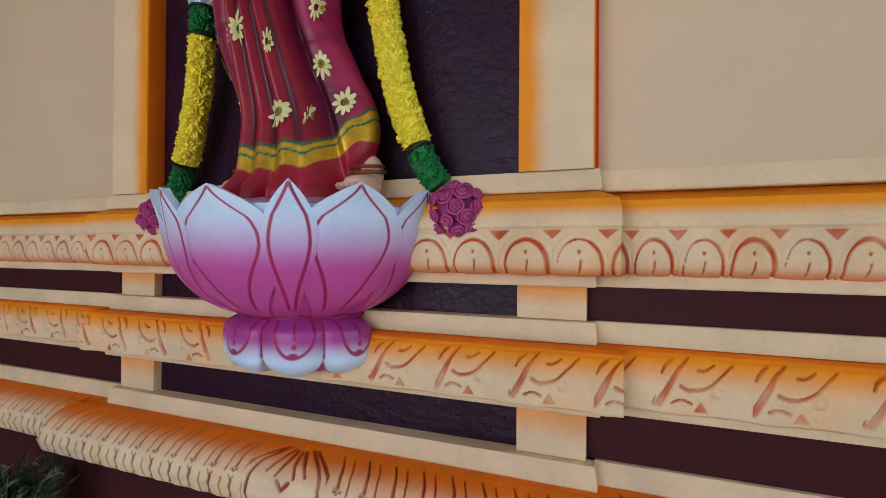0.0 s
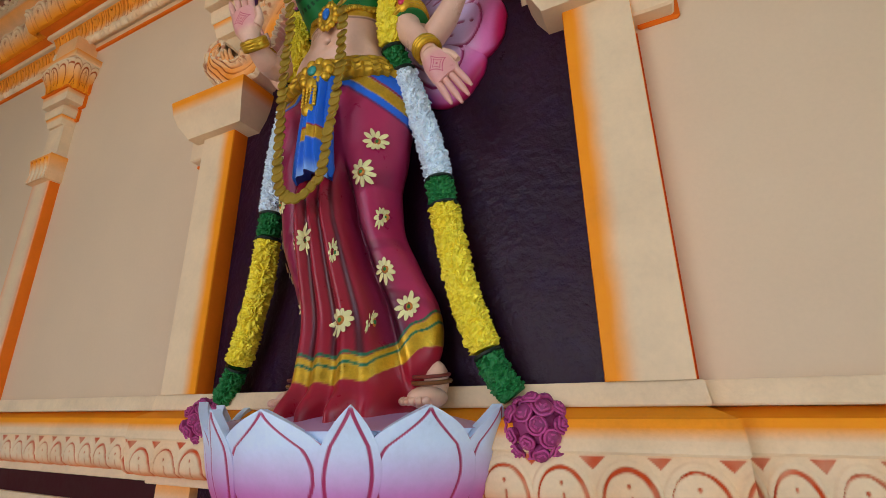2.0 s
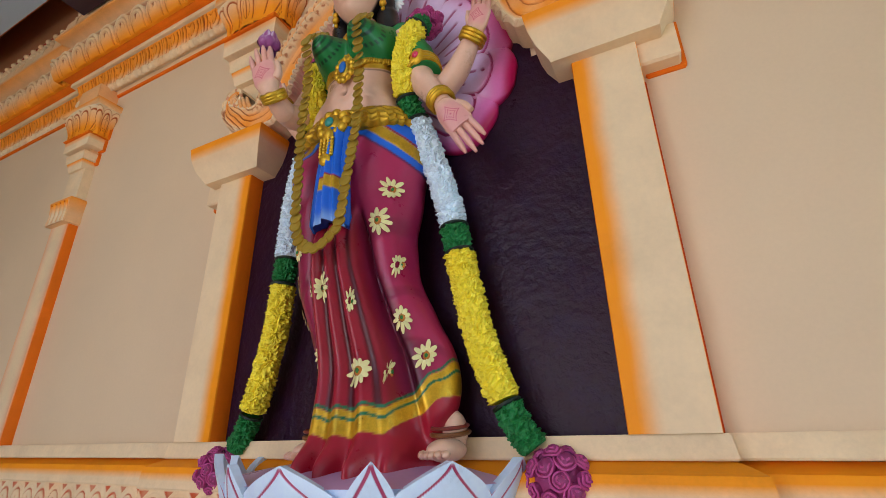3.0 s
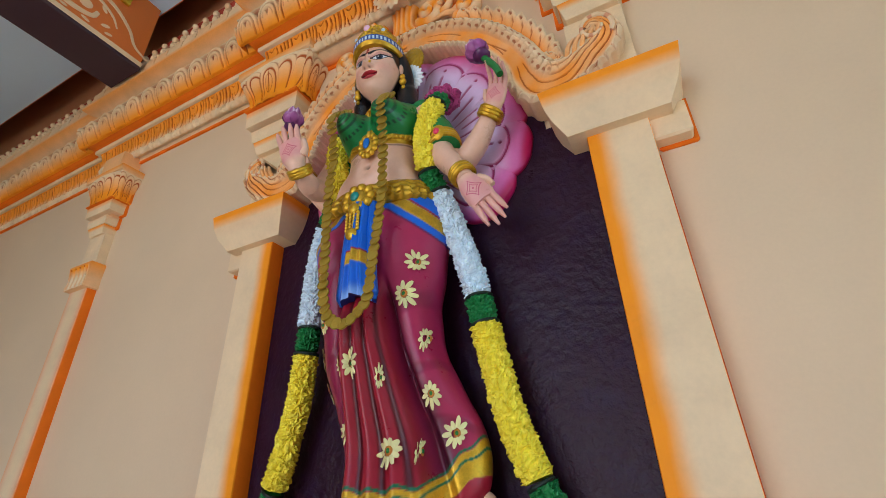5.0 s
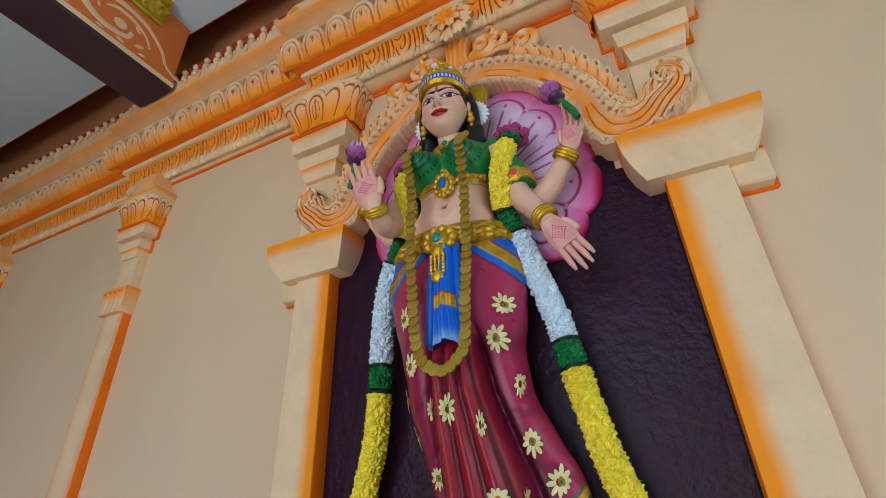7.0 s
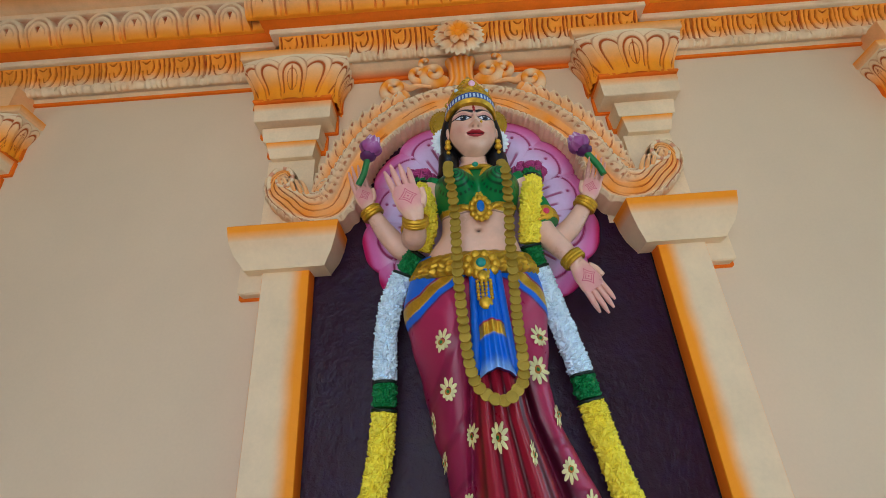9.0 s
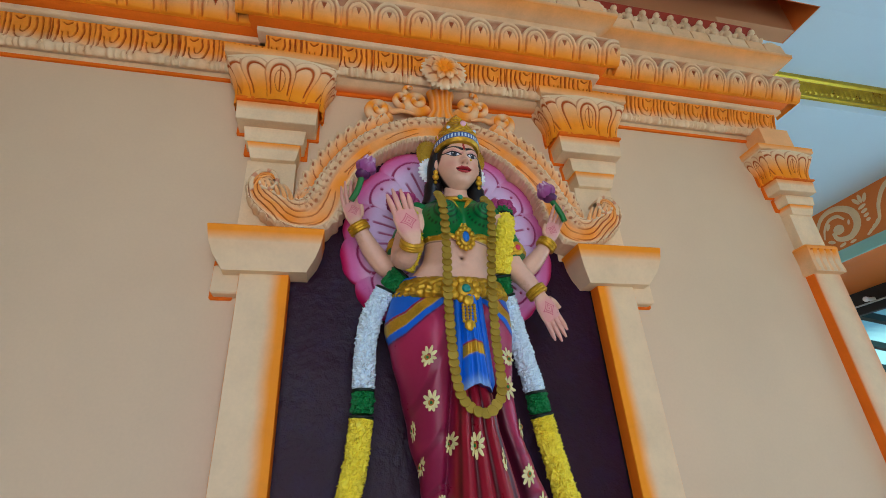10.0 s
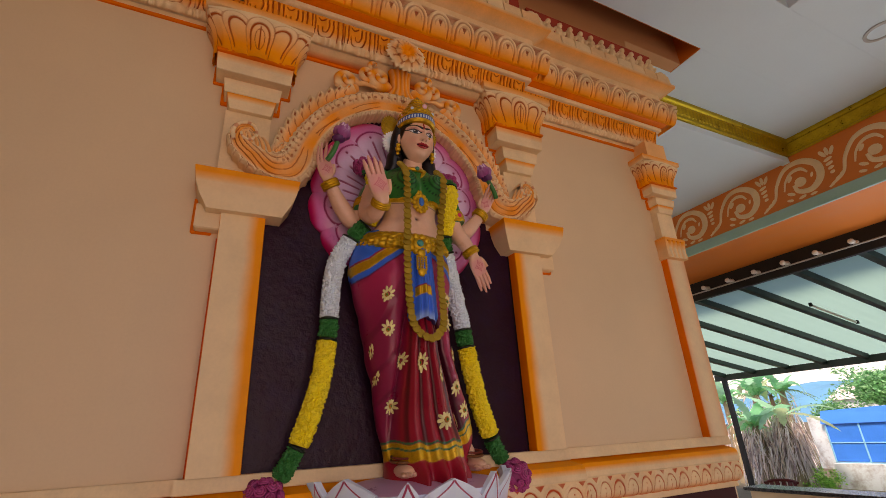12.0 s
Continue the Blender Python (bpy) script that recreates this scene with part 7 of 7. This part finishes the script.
def ruffle(path, r, colour, seed):
    """A thick roll of crumpled stucco petals round a path."""
    path = spline(path, 60)
    ln2 = np.linalg.norm(np.diff(path, axis=0), axis=1).sum()
    n, m = max(int(ln2 / 0.0022), 16), 104
    path = spline(path, n)
    f = Shape().tube(path, r, colour, m)
    v = f.v[0].reshape(n, m, 3)
    out = v - path[:, None]
    out /= np.linalg.norm(out, axis=2)[..., None]
    th = np.linspace(0, 2 * np.pi, m, endpoint=False)[None]
    s = np.linspace(0, ln2, n)[:, None]
    wx = v + 0.012 * np.stack([wob(v, 60, seed), wob(v, 66, seed + 2), wob(v, 72, seed + 5)], -1)
    lap = (s / 0.021 + 0.75 * np.sin(th * 3 + seed + 5 * np.sin(s * 31)) + 0.8 * wob(wx, 70, seed + 1)) % 1
    frill = 0.0090 * lap ** 1.6 * (0.55 + 0.45 * np.sin(th * 7 + 9 * np.floor(s / 0.021) + 2 * wob(wx, 90, seed)))
    fold = 0.0080 * (1 - np.abs(wob(wx, 95, seed + 3)) * 1.6) + 0.0014 * (1 - 2 * np.abs(wob(wx, 300, seed + 4)))
    end = np.minimum(1, np.minimum(s, ln2 - s) / 0.006)
    h = (frill + fold - 0.009) * (0.4 + 0.6 * end) - 0.006 * (1 - end)
    f.v[0] = (v + out * h[..., None]).reshape(-1, 3)
    tone = np.clip(0.98 + 0.12 * wob(wx, 150, seed + 8), 0.8, 1.1)
    f.c[0] = np.clip(np.broadcast_to(colour, v.shape) * tone[..., None], 0, 1).reshape(-1, 3)
    return f


def roses(ob, name, c0, rad, count, seed, label):
    """A bunch of small roses, each a few turned spirals."""
    rng = random.Random(seed)
    core = part(name, Shape().ball(c0, np.array(rad) * 0.8, ROSEC * 0.7, 12, 16), PETALS, ob, label)
    for k in range(count):
        y = 1 - 2 * (k + 0.5) / count
        a_ = k * 2.39996
        d_ = np.array([math.sqrt(1 - y * y) * math.cos(a_), y * 1.0, math.sqrt(1 - y * y) * math.sin(a_)])
        cc = np.array(c0) + d_ * np.array(rad) * 0.86
        s1 = np.cross(d_, [0.3, 0.2, 1])
        s1 /= np.linalg.norm(s1)
        s2 = np.cross(d_, s1)
        q = np.linspace(0, 2 * np.pi * 2.4, 40)
        r0 = rng.uniform(0.017, 0.023)
        rr = r0 * (1 - 0.82 * q / q[-1])
        pth = cc + rr[:, None] * (np.cos(q)[:, None] * s1 + np.sin(q)[:, None] * s2) + d_ * (0.002 + 0.012 * q / q[-1])[:, None]
        pth = pth + 0.0016 * np.sin(q * 4 + k)[:, None] * d_
        f = Shape().tube(pth, 0.0038, mix(np.broadcast_to(ROSEC, (40, 3)), srgb(196, 84, 145), rng.uniform(0, 0.6)), 6, squash=(1.0, 1.7))
        f.ball(cc, (r0 * 0.9, r0 * 0.9, r0 * 0.9), ROSEC * 0.6, 7, 9)
        part("rose", f, PETALS, core)


PETALS = surface("garland_paint", None, 0.55, 140, 0.4, 0.003, 0.12, 25.0)


def flower_garland(sx, legs, bunch, bunch_r, seed):
    ob = thing("flower_garland", None, None, "garland of yellow, white and green ruffles with rose bunch", "garland", "garlands at the statue's sides")
    for k, (name, pts, r, colour) in enumerate(legs):
        part(name, ruffle(pts, r, colour, seed + k), PETALS, ob)
        if k:
            a = np.linspace(0, 2 * np.pi, 25)
            way = np.array(pts[1]) - np.array(pts[0])
            way /= np.linalg.norm(way)
            s1 = np.cross(way, [0, 1, 0.05])
            s1 /= np.linalg.norm(s1)
            s2 = np.cross(way, s1)
            tie = np.array(pts[0]) + 0.93 * r * (np.cos(a)[:, None] * s1 + np.sin(a)[:, None] * s2)
            part("tie", Shape().tube(tie, 0.0055, srgb(12, 34, 22), 6), PETALS, ob, "dark green binding")
    roses(ob, "rose_cluster", bunch, bunch_r, 30, seed, "cluster of mauve roses")
    roses(ob, "shoulder_cluster", (sx * 0.208, -0.150, 2.880), (0.064, 0.045, 0.040), 20, seed + 9, "mauve roses on the shoulder")
    return ob


flower_garland(1, [("green_ring", [(0.212, -0.17, 2.852), (0.208, -0.188, 2.832), (0.204, -0.195, 2.812)], 0.036, LEAFG),
                   ("yellow_roll", [(0.203, -0.198, 2.815), (0.188, -0.222, 2.74), (0.172, -0.218, 2.65), (0.165, -0.19, 2.565)], 0.037, YELLOW),
                   ("green_ring", [(0.166, -0.182, 2.56), (0.172, -0.168, 2.525), (0.182, -0.155, 2.492)], 0.035, LEAFG),
                   ("white_roll", [(0.184, -0.152, 2.488), (0.222, -0.122, 2.36), (0.258, -0.108, 2.22), (0.276, -0.104, 2.136)], 0.038, SNOW),
                   ("green_ring", [(0.277, -0.104, 2.132), (0.281, -0.103, 2.10), (0.286, -0.102, 2.060)], 0.038, LEAFG),
                   ("yellow_roll", [(0.288, -0.102, 2.052), (0.306, -0.10, 1.96), (0.340, -0.096, 1.80), (0.388, -0.090, 1.668)], 0.040, YELLOW),
                   ("green_ring", [(0.392, -0.088, 1.658), (0.415, -0.084, 1.61), (0.448, -0.078, 1.562)], 0.034, LEAFG)],
               (0.498, -0.085, 1.497), (0.072, 0.060, 0.068), 11)
flower_garland(-1, [("green_ring", [(-0.205, -0.17, 2.852), (-0.203, -0.185, 2.832), (-0.20, -0.195, 2.815)], 0.034, LEAFG),
                    ("yellow_roll", [(-0.20, -0.196, 2.815), (-0.188, -0.222, 2.74), (-0.185, -0.215, 2.65), (-0.215, -0.18, 2.572)], 0.037, YELLOW),
                    ("green_ring", [(-0.222, -0.172, 2.565), (-0.250, -0.155, 2.535), (-0.272, -0.142, 2.51)], 0.035, LEAFG),
                    ("white_roll", [(-0.278, -0.138, 2.505), (-0.325, -0.112, 2.41), (-0.346, -0.104, 2.29), (-0.350, -0.10, 2.155)], 0.038, SNOW),
                    ("green_ring", [(-0.350, -0.10, 2.150), (-0.351, -0.10, 2.11), (-0.353, -0.10, 2.075)], 0.037, LEAFG),
                    ("yellow_roll", [(-0.354, -0.098, 2.065), (-0.368, -0.092, 1.93), (-0.405, -0.085, 1.78), (-0.442, -0.080, 1.672)], 0.039, YELLOW),
                    ("green_ring", [(-0.446, -0.078, 1.662), (-0.468, -0.074, 1.62), (-0.502, -0.07, 1.562)], 0.033, LEAFG)],
               (-0.552, -0.078, 1.505), (0.070, 0.058, 0.066), 31)


# ---- beyond the hall ----
LEAF = surface("leaf", None, 0.45, 30, 0.2, 0.003, 0.25, 4.0)
LEAF.node_tree.nodes["Principled BSDF"].inputs["Transmission Weight"].default_value = 0.12
leaf_nodes = LEAF.node_tree
leaf_face = next(n for n in leaf_nodes.nodes if n.type == "BSDF_PRINCIPLED")
leaf_glow = leaf_nodes.nodes.new("ShaderNodeBsdfTranslucent")  # sun shining through the blades
leaf_mix = leaf_nodes.nodes.new("ShaderNodeMixShader")
leaf_mix.inputs[0].default_value = 0.45
leaf_nodes.links.new(leaf_face.inputs["Base Color"].links[0].from_socket, leaf_glow.inputs["Color"])
leaf_nodes.links.new(leaf_face.outputs[0], leaf_mix.inputs[1]), leaf_nodes.links.new(leaf_glow.outputs[0], leaf_mix.inputs[2])
leaf_nodes.links.new(leaf_mix.outputs[0], leaf_nodes.nodes["Material Output"].inputs["Surface"])
DRY = surface("dry_leaf", None, 0.85, 40, 0.4, 0.004, 0.3, 6.0)
GRANITE = surface("dark_granite", srgb(40, 42, 46), 0.22, 160, 0.1, 0.001, 0.25, 30.0)
BLUEP = surface("blue_sheet", srgb(10, 126, 222), 0.4, 30, 0.2, 0.003, 0.12, 1.5)
LIMEWASH = surface("stained_limewash", srgb(208, 228, 230), 0.8, 20, 0.3, 0.006, 0.12, 0.9, second=srgb(130, 122, 105), mottle=0.7)
REDP = surface("red_plastic", srgb(96, 22, 22), 0.35, 60, 0.1, 0.001, 0.1, 4.0)

s = Shape().box(6.30, 6.60, -6.4, 2.75, 0.0, 0.72, WALLC, 0.004)
parapet = thing("parapet", s, PLASTER, "low cream parapet wall along the hall's edge", "wall", kind="structure")
part("coping", Shape().box(6.24, 6.66, -6.42, 2.80, 0.722, 0.765, CREAM, 0.008), GRANITE, parapet, "polished dark granite coping")


def plastic_chair(x, y, turn):
    """Stacking chair with a slotted, rounded back."""
    ob = thing("plastic_chair", None, None, "dark red moulded plastic chair outside the parapet", "chair", "plastic chairs")
    ob.matrix_basis = pose(x, y, -0.15, 0, 0, turn)
    for k in range(6):
        sh = Shape()
        a0, a1 = -1.1 + 0.37 * k, -1.1 + 0.37 * k + 0.25
        q, w = np.meshgrid(np.linspace(a0, a1, 6), np.linspace(0.46, 0.84, 5))
        sh.grid(np.stack([0.24 * np.sin(q), 0.20 * np.cos(q) + 0.10 * (w - 0.46), w], -1), CREAM)
        sh.grid(np.stack([0.225 * np.sin(q), 0.185 * np.cos(q) + 0.10 * (w - 0.46), w], -1), CREAM, flip=True)
        part("slat", sh, REDP, ob)
    q = np.linspace(-1.2, 1.2, 24)
    for z, r in ((0.86, 0.022), (0.66, 0.018), (0.46, 0.02)):
        part("rail", Shape().tube(np.stack([0.233 * np.sin(q), 0.193 * np.cos(q) + 0.1 * (z - 0.46), np.full(24, z) - 0.03 * (np.abs(q) / 1.2) ** 2], -1), r, CREAM, 8), REDP, ob)
    part("seat", Shape().box(-0.22, 0.22, -0.22, 0.2, 0.42, 0.455, CREAM, 0.012), REDP, ob)
    for sx in (-1, 1):
        for sy in (-1, 1):
            part("leg", Shape().tube([(sx * 0.19, sy * 0.18, 0.43), (sx * 0.22, sy * 0.21, 0.0)], [0.024, 0.018], CREAM, 8), REDP, ob)
    return ob


plastic_chair(7.55, 3.05, -60)


def leaf_blade(f, base, aim, length, width, droop, colour, rng, tear=0.0, n=14):
    """A long arching leaf with a folded midrib."""
    base, aim = np.array(base, float), np.array(aim, float)
    aim /= np.linalg.norm(aim)
    side = np.cross(aim, [0, 0, 1.0])
    side /= np.linalg.norm(side) + 1e-9
    u = np.linspace(0, 1, n)
    c = base + aim * (u * length)[:, None] - np.array([0, 0, 1.0]) * (droop * u ** 2 * length)[:, None]
    w = width * np.sin(np.pi * np.clip(0.06 + u * 0.93, 0, 1)) ** 0.6
    if tear:
        w = w * np.array([1 - tear * rng.random() for _ in u])
    p = np.stack([c - side * w[:, None] - np.array([0, 0, 0.25]) * w[:, None], c, c + side * w[:, None] - np.array([0, 0, 0.25]) * w[:, None]], 1)
    f.grid(p, np.broadcast_to(colour, p.shape))


def banana(x, y, h, seed, count=11, up=(0.6, 2.2), dry=45):
    rng = random.Random(seed)
    ob = thing("banana_plant", None, None, "banana plant with torn pale green leaves over dry brown ones", "banana plant", "banana plants")
    f = Shape().tube(spline([(x, y, -0.2), (x + 0.05, y, h * 0.5), (x, y, h)], 16), np.linspace(0.16, 0.09, 16), srgb(150, 140, 110), 12)
    part("stem", f, DRY, ob)
    f = Shape()
    for k in range(count):
        a = 2 * math.pi * (k + rng.uniform(0, 0.7)) / count
        leaf_blade(f, (x, y, h - 0.1), (math.cos(a), math.sin(a), rng.uniform(*up)), rng.uniform(1.1, 1.7), rng.uniform(0.16, 0.24), rng.uniform(0.3, 1.0), srgb(*rng.choice(((136, 226, 172), (112, 212, 154), (164, 236, 194), (190, 222, 166)))), rng, 0.5, 40)
    tagged(part("foliage", f, LEAF, ob), kind="stuff")
    f = Shape()
    for k in range(dry):
        a, r = rng.uniform(0, 2 * math.pi), rng.uniform(0.1, 0.34)
        z1 = h * rng.uniform(0.35, 1.0)
        b0 = np.array([x + r * math.cos(a), y + r * math.sin(a), z1])
        tw, L, W = rng.uniform(0, 6.28), rng.uniform(0.35, 1.0), rng.uniform(0.008, 0.022)
        u = np.linspace(0, 1, 9)
        lean = rng.uniform(0.0, 0.38)
        c = b0 + np.stack([lean * u * math.cos(a) + 0.05 * np.sin(u * 7 + k), lean * u * math.sin(a) + 0.05 * np.cos(u * 6 + k), 0.12 * np.sin(u * 3.1) - u], -1) * L
        c[:, 2] = np.maximum(c[:, 2], -0.12)
        d = np.stack([np.cos(tw + 2 * u), np.sin(tw + 2 * u), 0.3 + 0 * u], -1) * (W * np.sin(np.pi * np.clip(0.1 + 0.88 * u, 0, 1)) ** 0.5)[:, None]
        p = np.stack([c - d, c + 0.2 * d[:, [1, 0, 2]], c + d], 1)
        f.grid(p, srgb(*rng.choice(((232, 224, 222), (214, 202, 198), (246, 242, 240), (150, 134, 130), (222, 204, 188)))))
    tagged(part("dry_foliage", f, DRY, ob, "skirt of dry brown leaves"), kind="stuff")
    return ob


banana(13.4, 7.10, 1.25, 3, 9, (1.2, 3.0))
banana(12.9, 6.55, 1.45, 13, 9, (1.0, 2.8), 200)
banana(13.2, 5.95, 1.75, 5, 7, (0.2, 1.8), 420)
banana(15.6, 8.00, 2.6, 8, 12, (1.0, 3.0))
banana(14.6, 7.35, 2.3, 18, 11, (1.0, 3.0))
banana(17.0, 7.90, 2.5, 28, 11, (0.6, 2.4))
banana(14.2, 8.10, 2.2, 38, 10, (0.8, 2.6))


def leafy(name, centre, size, count, colours, seed, label, trunk=0.0):
    """A bush or tree: clumps of small leaves with gaps."""
    rng = random.Random(seed)
    ob = thing(name, None, None, label, name)
    cx, cy, cz = centre
    f = Shape()
    clumps = [(rng.gauss(0, 0.42), rng.gauss(0, 0.42), rng.gauss(0, 0.36)) for _ in range(max(count // 60, 6))]
    v, q, c = [], [], []
    for k in range(count):
        b = rng.choice(clumps)
        p = np.array([cx + size * (b[0] + rng.gauss(0, 0.16)), cy + size * (b[1] + rng.gauss(0, 0.16)), cz + size * 0.8 * (b[2] + rng.gauss(0, 0.14))])
        d1 = np.array([rng.gauss(0, 1), rng.gauss(0, 1), rng.gauss(0, 0.6)])
        d1 /= np.linalg.norm(d1)
        d2 = np.cross(d1, [rng.gauss(0, 1), rng.gauss(0, 1), 1])
        d2 /= np.linalg.norm(d2)
        L = size * rng.uniform(0.05, 0.10)
        i = len(v)
        v += [p - d1 * L, p + d2 * L * 0.45, p + d1 * L, p - d2 * L * 0.45]
        q.append((i, i + 1, i + 2, i + 3))
        col = srgb(*rng.choice(colours))
        c += [col] * 4
    f.add(v, q, np.array(c))
    if trunk:
        part("trunk", Shape().tube(spline([(cx, cy, -0.3), (cx + 0.1, cy, cz * 0.5), (cx, cy, cz)], 10), np.linspace(trunk, trunk * 0.4, 10), srgb(92, 74, 58), 9), DRY, ob)
        for k in range(7):
            a = 0.9 * k
            part("limb", Shape().tube(spline([(cx, cy, cz * 0.7), (cx + size * 0.3 * math.cos(a), cy + size * 0.3 * math.sin(a), cz), (cx + size * 0.6 * math.cos(a), cy + size * 0.6 * math.sin(a), cz + size * 0.3)], 8), np.linspace(trunk * 0.4, trunk * 0.1, 8), srgb(92, 74, 58), 7), DRY, ob)
    tagged(part("crown" if trunk else "foliage", f, LEAF, ob), kind="stuff")
    return ob


leafy("bush", (13.3, 5.46, 0.10), 0.44, 1600, ((140, 220, 90), (176, 232, 120), (104, 190, 80)), 4, "small bright green leafy bush by the wall")
leafy("tree", (26.0, 8.7, 2.45), 1.25, 5600, ((116, 200, 136), (146, 216, 156), (90, 168, 112)), 6, "green leafy tree behind the blue shed", 0.12)
leafy("tree", (25.0, 10.3, 1.65), 0.85, 3200, ((116, 200, 136), (152, 216, 156), (90, 168, 112)), 12, "small green leafy tree behind the compound wall", 0.07)
leafy("bush", (22.5, 12.0, 1.4), 1.1, 2600, ((120, 184, 110), (150, 205, 130), (86, 150, 86)), 15, "light green leafy bush behind the banana plants")


def palm(x, y, h, seed):
    """A slim young palm with feathered fronds."""
    rng = random.Random(seed)
    ob = thing("palm", None, None, "young palm with feathery green fronds", "palm")
    part("trunk", Shape().tube(spline([(x, y, -0.2), (x + 0.05, y, h * 0.5), (x, y, h)], 12), np.linspace(0.09, 0.06, 12), srgb(120, 105, 85), 9), DRY, ob)
    f = Shape()
    for k in range(9):
        a = 0.7 * k
        u = np.linspace(0, 1, 16)
        c = np.stack([x + 1.3 * u * math.cos(a), y + 1.3 * u * math.sin(a), h + 0.7 * u - 0.9 * u * u], -1)
        f.tube(c, np.linspace(0.014, 0.004, 16), srgb(150, 170, 110), 5)
        for j in range(2, 16):
            for sx in (-1, 1):
                d = np.array([-math.sin(a) * sx + 0.5 * math.cos(a), math.cos(a) * sx + 0.5 * math.sin(a), -0.35]) * 0.34 * (1 - 0.5 * u[j])
                w = np.array([math.cos(a), math.sin(a), 0]) * 0.018
                f.add([c[j] - w, c[j] + w, c[j] + d], [(0, 1, 2)], srgb(*rng.choice(((110, 176, 100), (140, 196, 120), (90, 150, 90)))))
    tagged(part("frond", f, LEAF, ob), kind="stuff")
    return ob


palm(17.0, 8.3, 2.35, 7)

shed = thing("blue_shed", None, None, "bright blue sheet-clad shed with pale frames behind a stained wall", "shed")
part("wall", Shape().box(19.2, 23.0, 1.0, 8.55, -0.2, 1.56, CREAM, 0.01), LIMEWASH, shed)
v = [(19.0, 1.0, 1.35), (19.0, 8.05, 1.30), (19.25, 8.05, 1.72), (19.25, 1.0, 1.95)]
part("awning", Shape().add(v + [(a + 0.03, b, c + 0.02) for a, b, c in v], [(0, 3, 2, 1), (4, 5, 6, 7), (0, 1, 5, 4), (1, 2, 6, 5), (2, 3, 7, 6), (3, 0, 4, 7)], CREAM), BLUEP, shed, smooth=False)
for k in range(7):
    y = 7.95 - 1.0 * k
    for z0, z1 in ((0.10, 0.68), (0.70, 1.34)):
        part("panel", Shape().box(19.08, 19.12, y - 0.97, y - 0.02, z0, z1, CREAM, 0.004), BLUEP, shed)
    part("mullion", Shape().box(19.05, 19.13, y - 0.02, y + 0.02, 0.06, 1.36, srgb(120, 200, 225), 0.004), SATIN, shed)
for z in (0.07, 0.69, 1.35):
    part("rail", Shape().box(19.05, 19.13, 1.0, 7.97, z - 0.015, z + 0.015, srgb(120, 200, 225), 0.003), SATIN, shed)
thing("compound_wall", Shape().box(14.2, 14.4, -8.0, 5.6, -0.3, 0.44, CREAM, 0.01), LIMEWASH, "low stained limewashed compound wall", "wall", kind="structure")

# a white house beyond the trees
house = thing("house", None, None, "far white plastered house with a pale sheet roof", "house")
part("wall", Shape().box(31.0, 35.0, 9.8, 13.2, -0.2, 2.35, CREAM, 0.02), LIMEWASH, house)
v = [(30.8, 9.6, 2.30), (30.8, 13.4, 2.30), (33.0, 13.4, 3.15), (33.0, 9.6, 3.15), (35.2, 13.4, 2.30), (35.2, 9.6, 2.30)]
part("roof", Shape().add(v, [(0, 3, 2, 1), (3, 5, 4, 2), (0, 1, 4, 5), (0, 5, 3), (1, 2, 4)], srgb(228, 214, 210)), SATIN, house, "pale sheet roof", smooth=False)

# far hills, their haze mixed into the blue base colour
HILL = surface("far_wooded_hill", srgb(80, 158, 190), 0.95, 0.5, 0.3, 0.5, 0.2, 0.05)
x, y = np.meshgrid(np.linspace(120, 320, 30), np.linspace(-120, 260, 120), indexing="ij")
z = -1 + (11.0 + 3.5 * np.cos((y - 97) * 0.05) + 0.8 * np.sin(y * 0.23 + 1) + 0.5 * np.sin(y * 0.61)) * np.exp(-((x - 230) / 70) ** 2)
thing("hills", Shape().grid(np.stack([x, y, z], -1), CREAM, flip=True), HILL, "hazy wooded hills far off", "hill", kind="structure")

# potted fern by the base
rng = random.Random(21)
FX, FY = -0.92, -0.31
fern = thing("potted_fern", None, None, "potted bristly dark green fern beside the base", "potted plant")
pot = [(0.075, 0.0), (0.085, 0.02), (0.105, 0.26), (0.115, 0.27), (0.115, 0.30), (0.105, 0.30), (0.10, 0.27), (0.02, 0.265)]
q = np.linspace(0, 2 * np.pi, 29)[:-1]
part("pot", Shape().grid(np.array([[(FX + r * math.cos(a), FY + r * math.sin(a), z) for a in q] for r, z in pot]), srgb(70, 40, 34), wrap=True), SATIN, fern)
f = Shape()
for k in range(320):
    a, r, h = rng.uniform(0, 2 * math.pi), rng.uniform(0.03, 0.20), rng.uniform(0.40, 0.70)
    b0, tip = np.array([FX, FY, 0.28]), np.array([FX + r * math.cos(a), FY + 0.8 * r * math.sin(a), h])
    pth = spline([b0, b0 * 0.4 + tip * 0.6 + np.array([0, 0, 0.10]), tip], 9)
    col = srgb(*rng.choice(((52, 84, 56), (84, 116, 80), (130, 158, 124), (30, 54, 40))))
    f.tube(pth, np.linspace(0.004, 0.0015, 9), col, 4)
    for j in range(3, 9):
        for sx in (-1, 1):
            dr = np.array([rng.uniform(-1, 1), rng.uniform(-1, 1), rng.uniform(0, 1)])
            dr *= rng.uniform(0.02, 0.045) / np.linalg.norm(dr)
            w = np.cross(dr, [0.3, 1, 0.2]) * 0.16
            f.add([pth[j] - w, pth[j] + w, pth[j] + dr], [(0, 1, 2)], col * rng.uniform(0.7, 1.5))
tagged(part("foliage", f, LEAF, fern), kind="stuff")
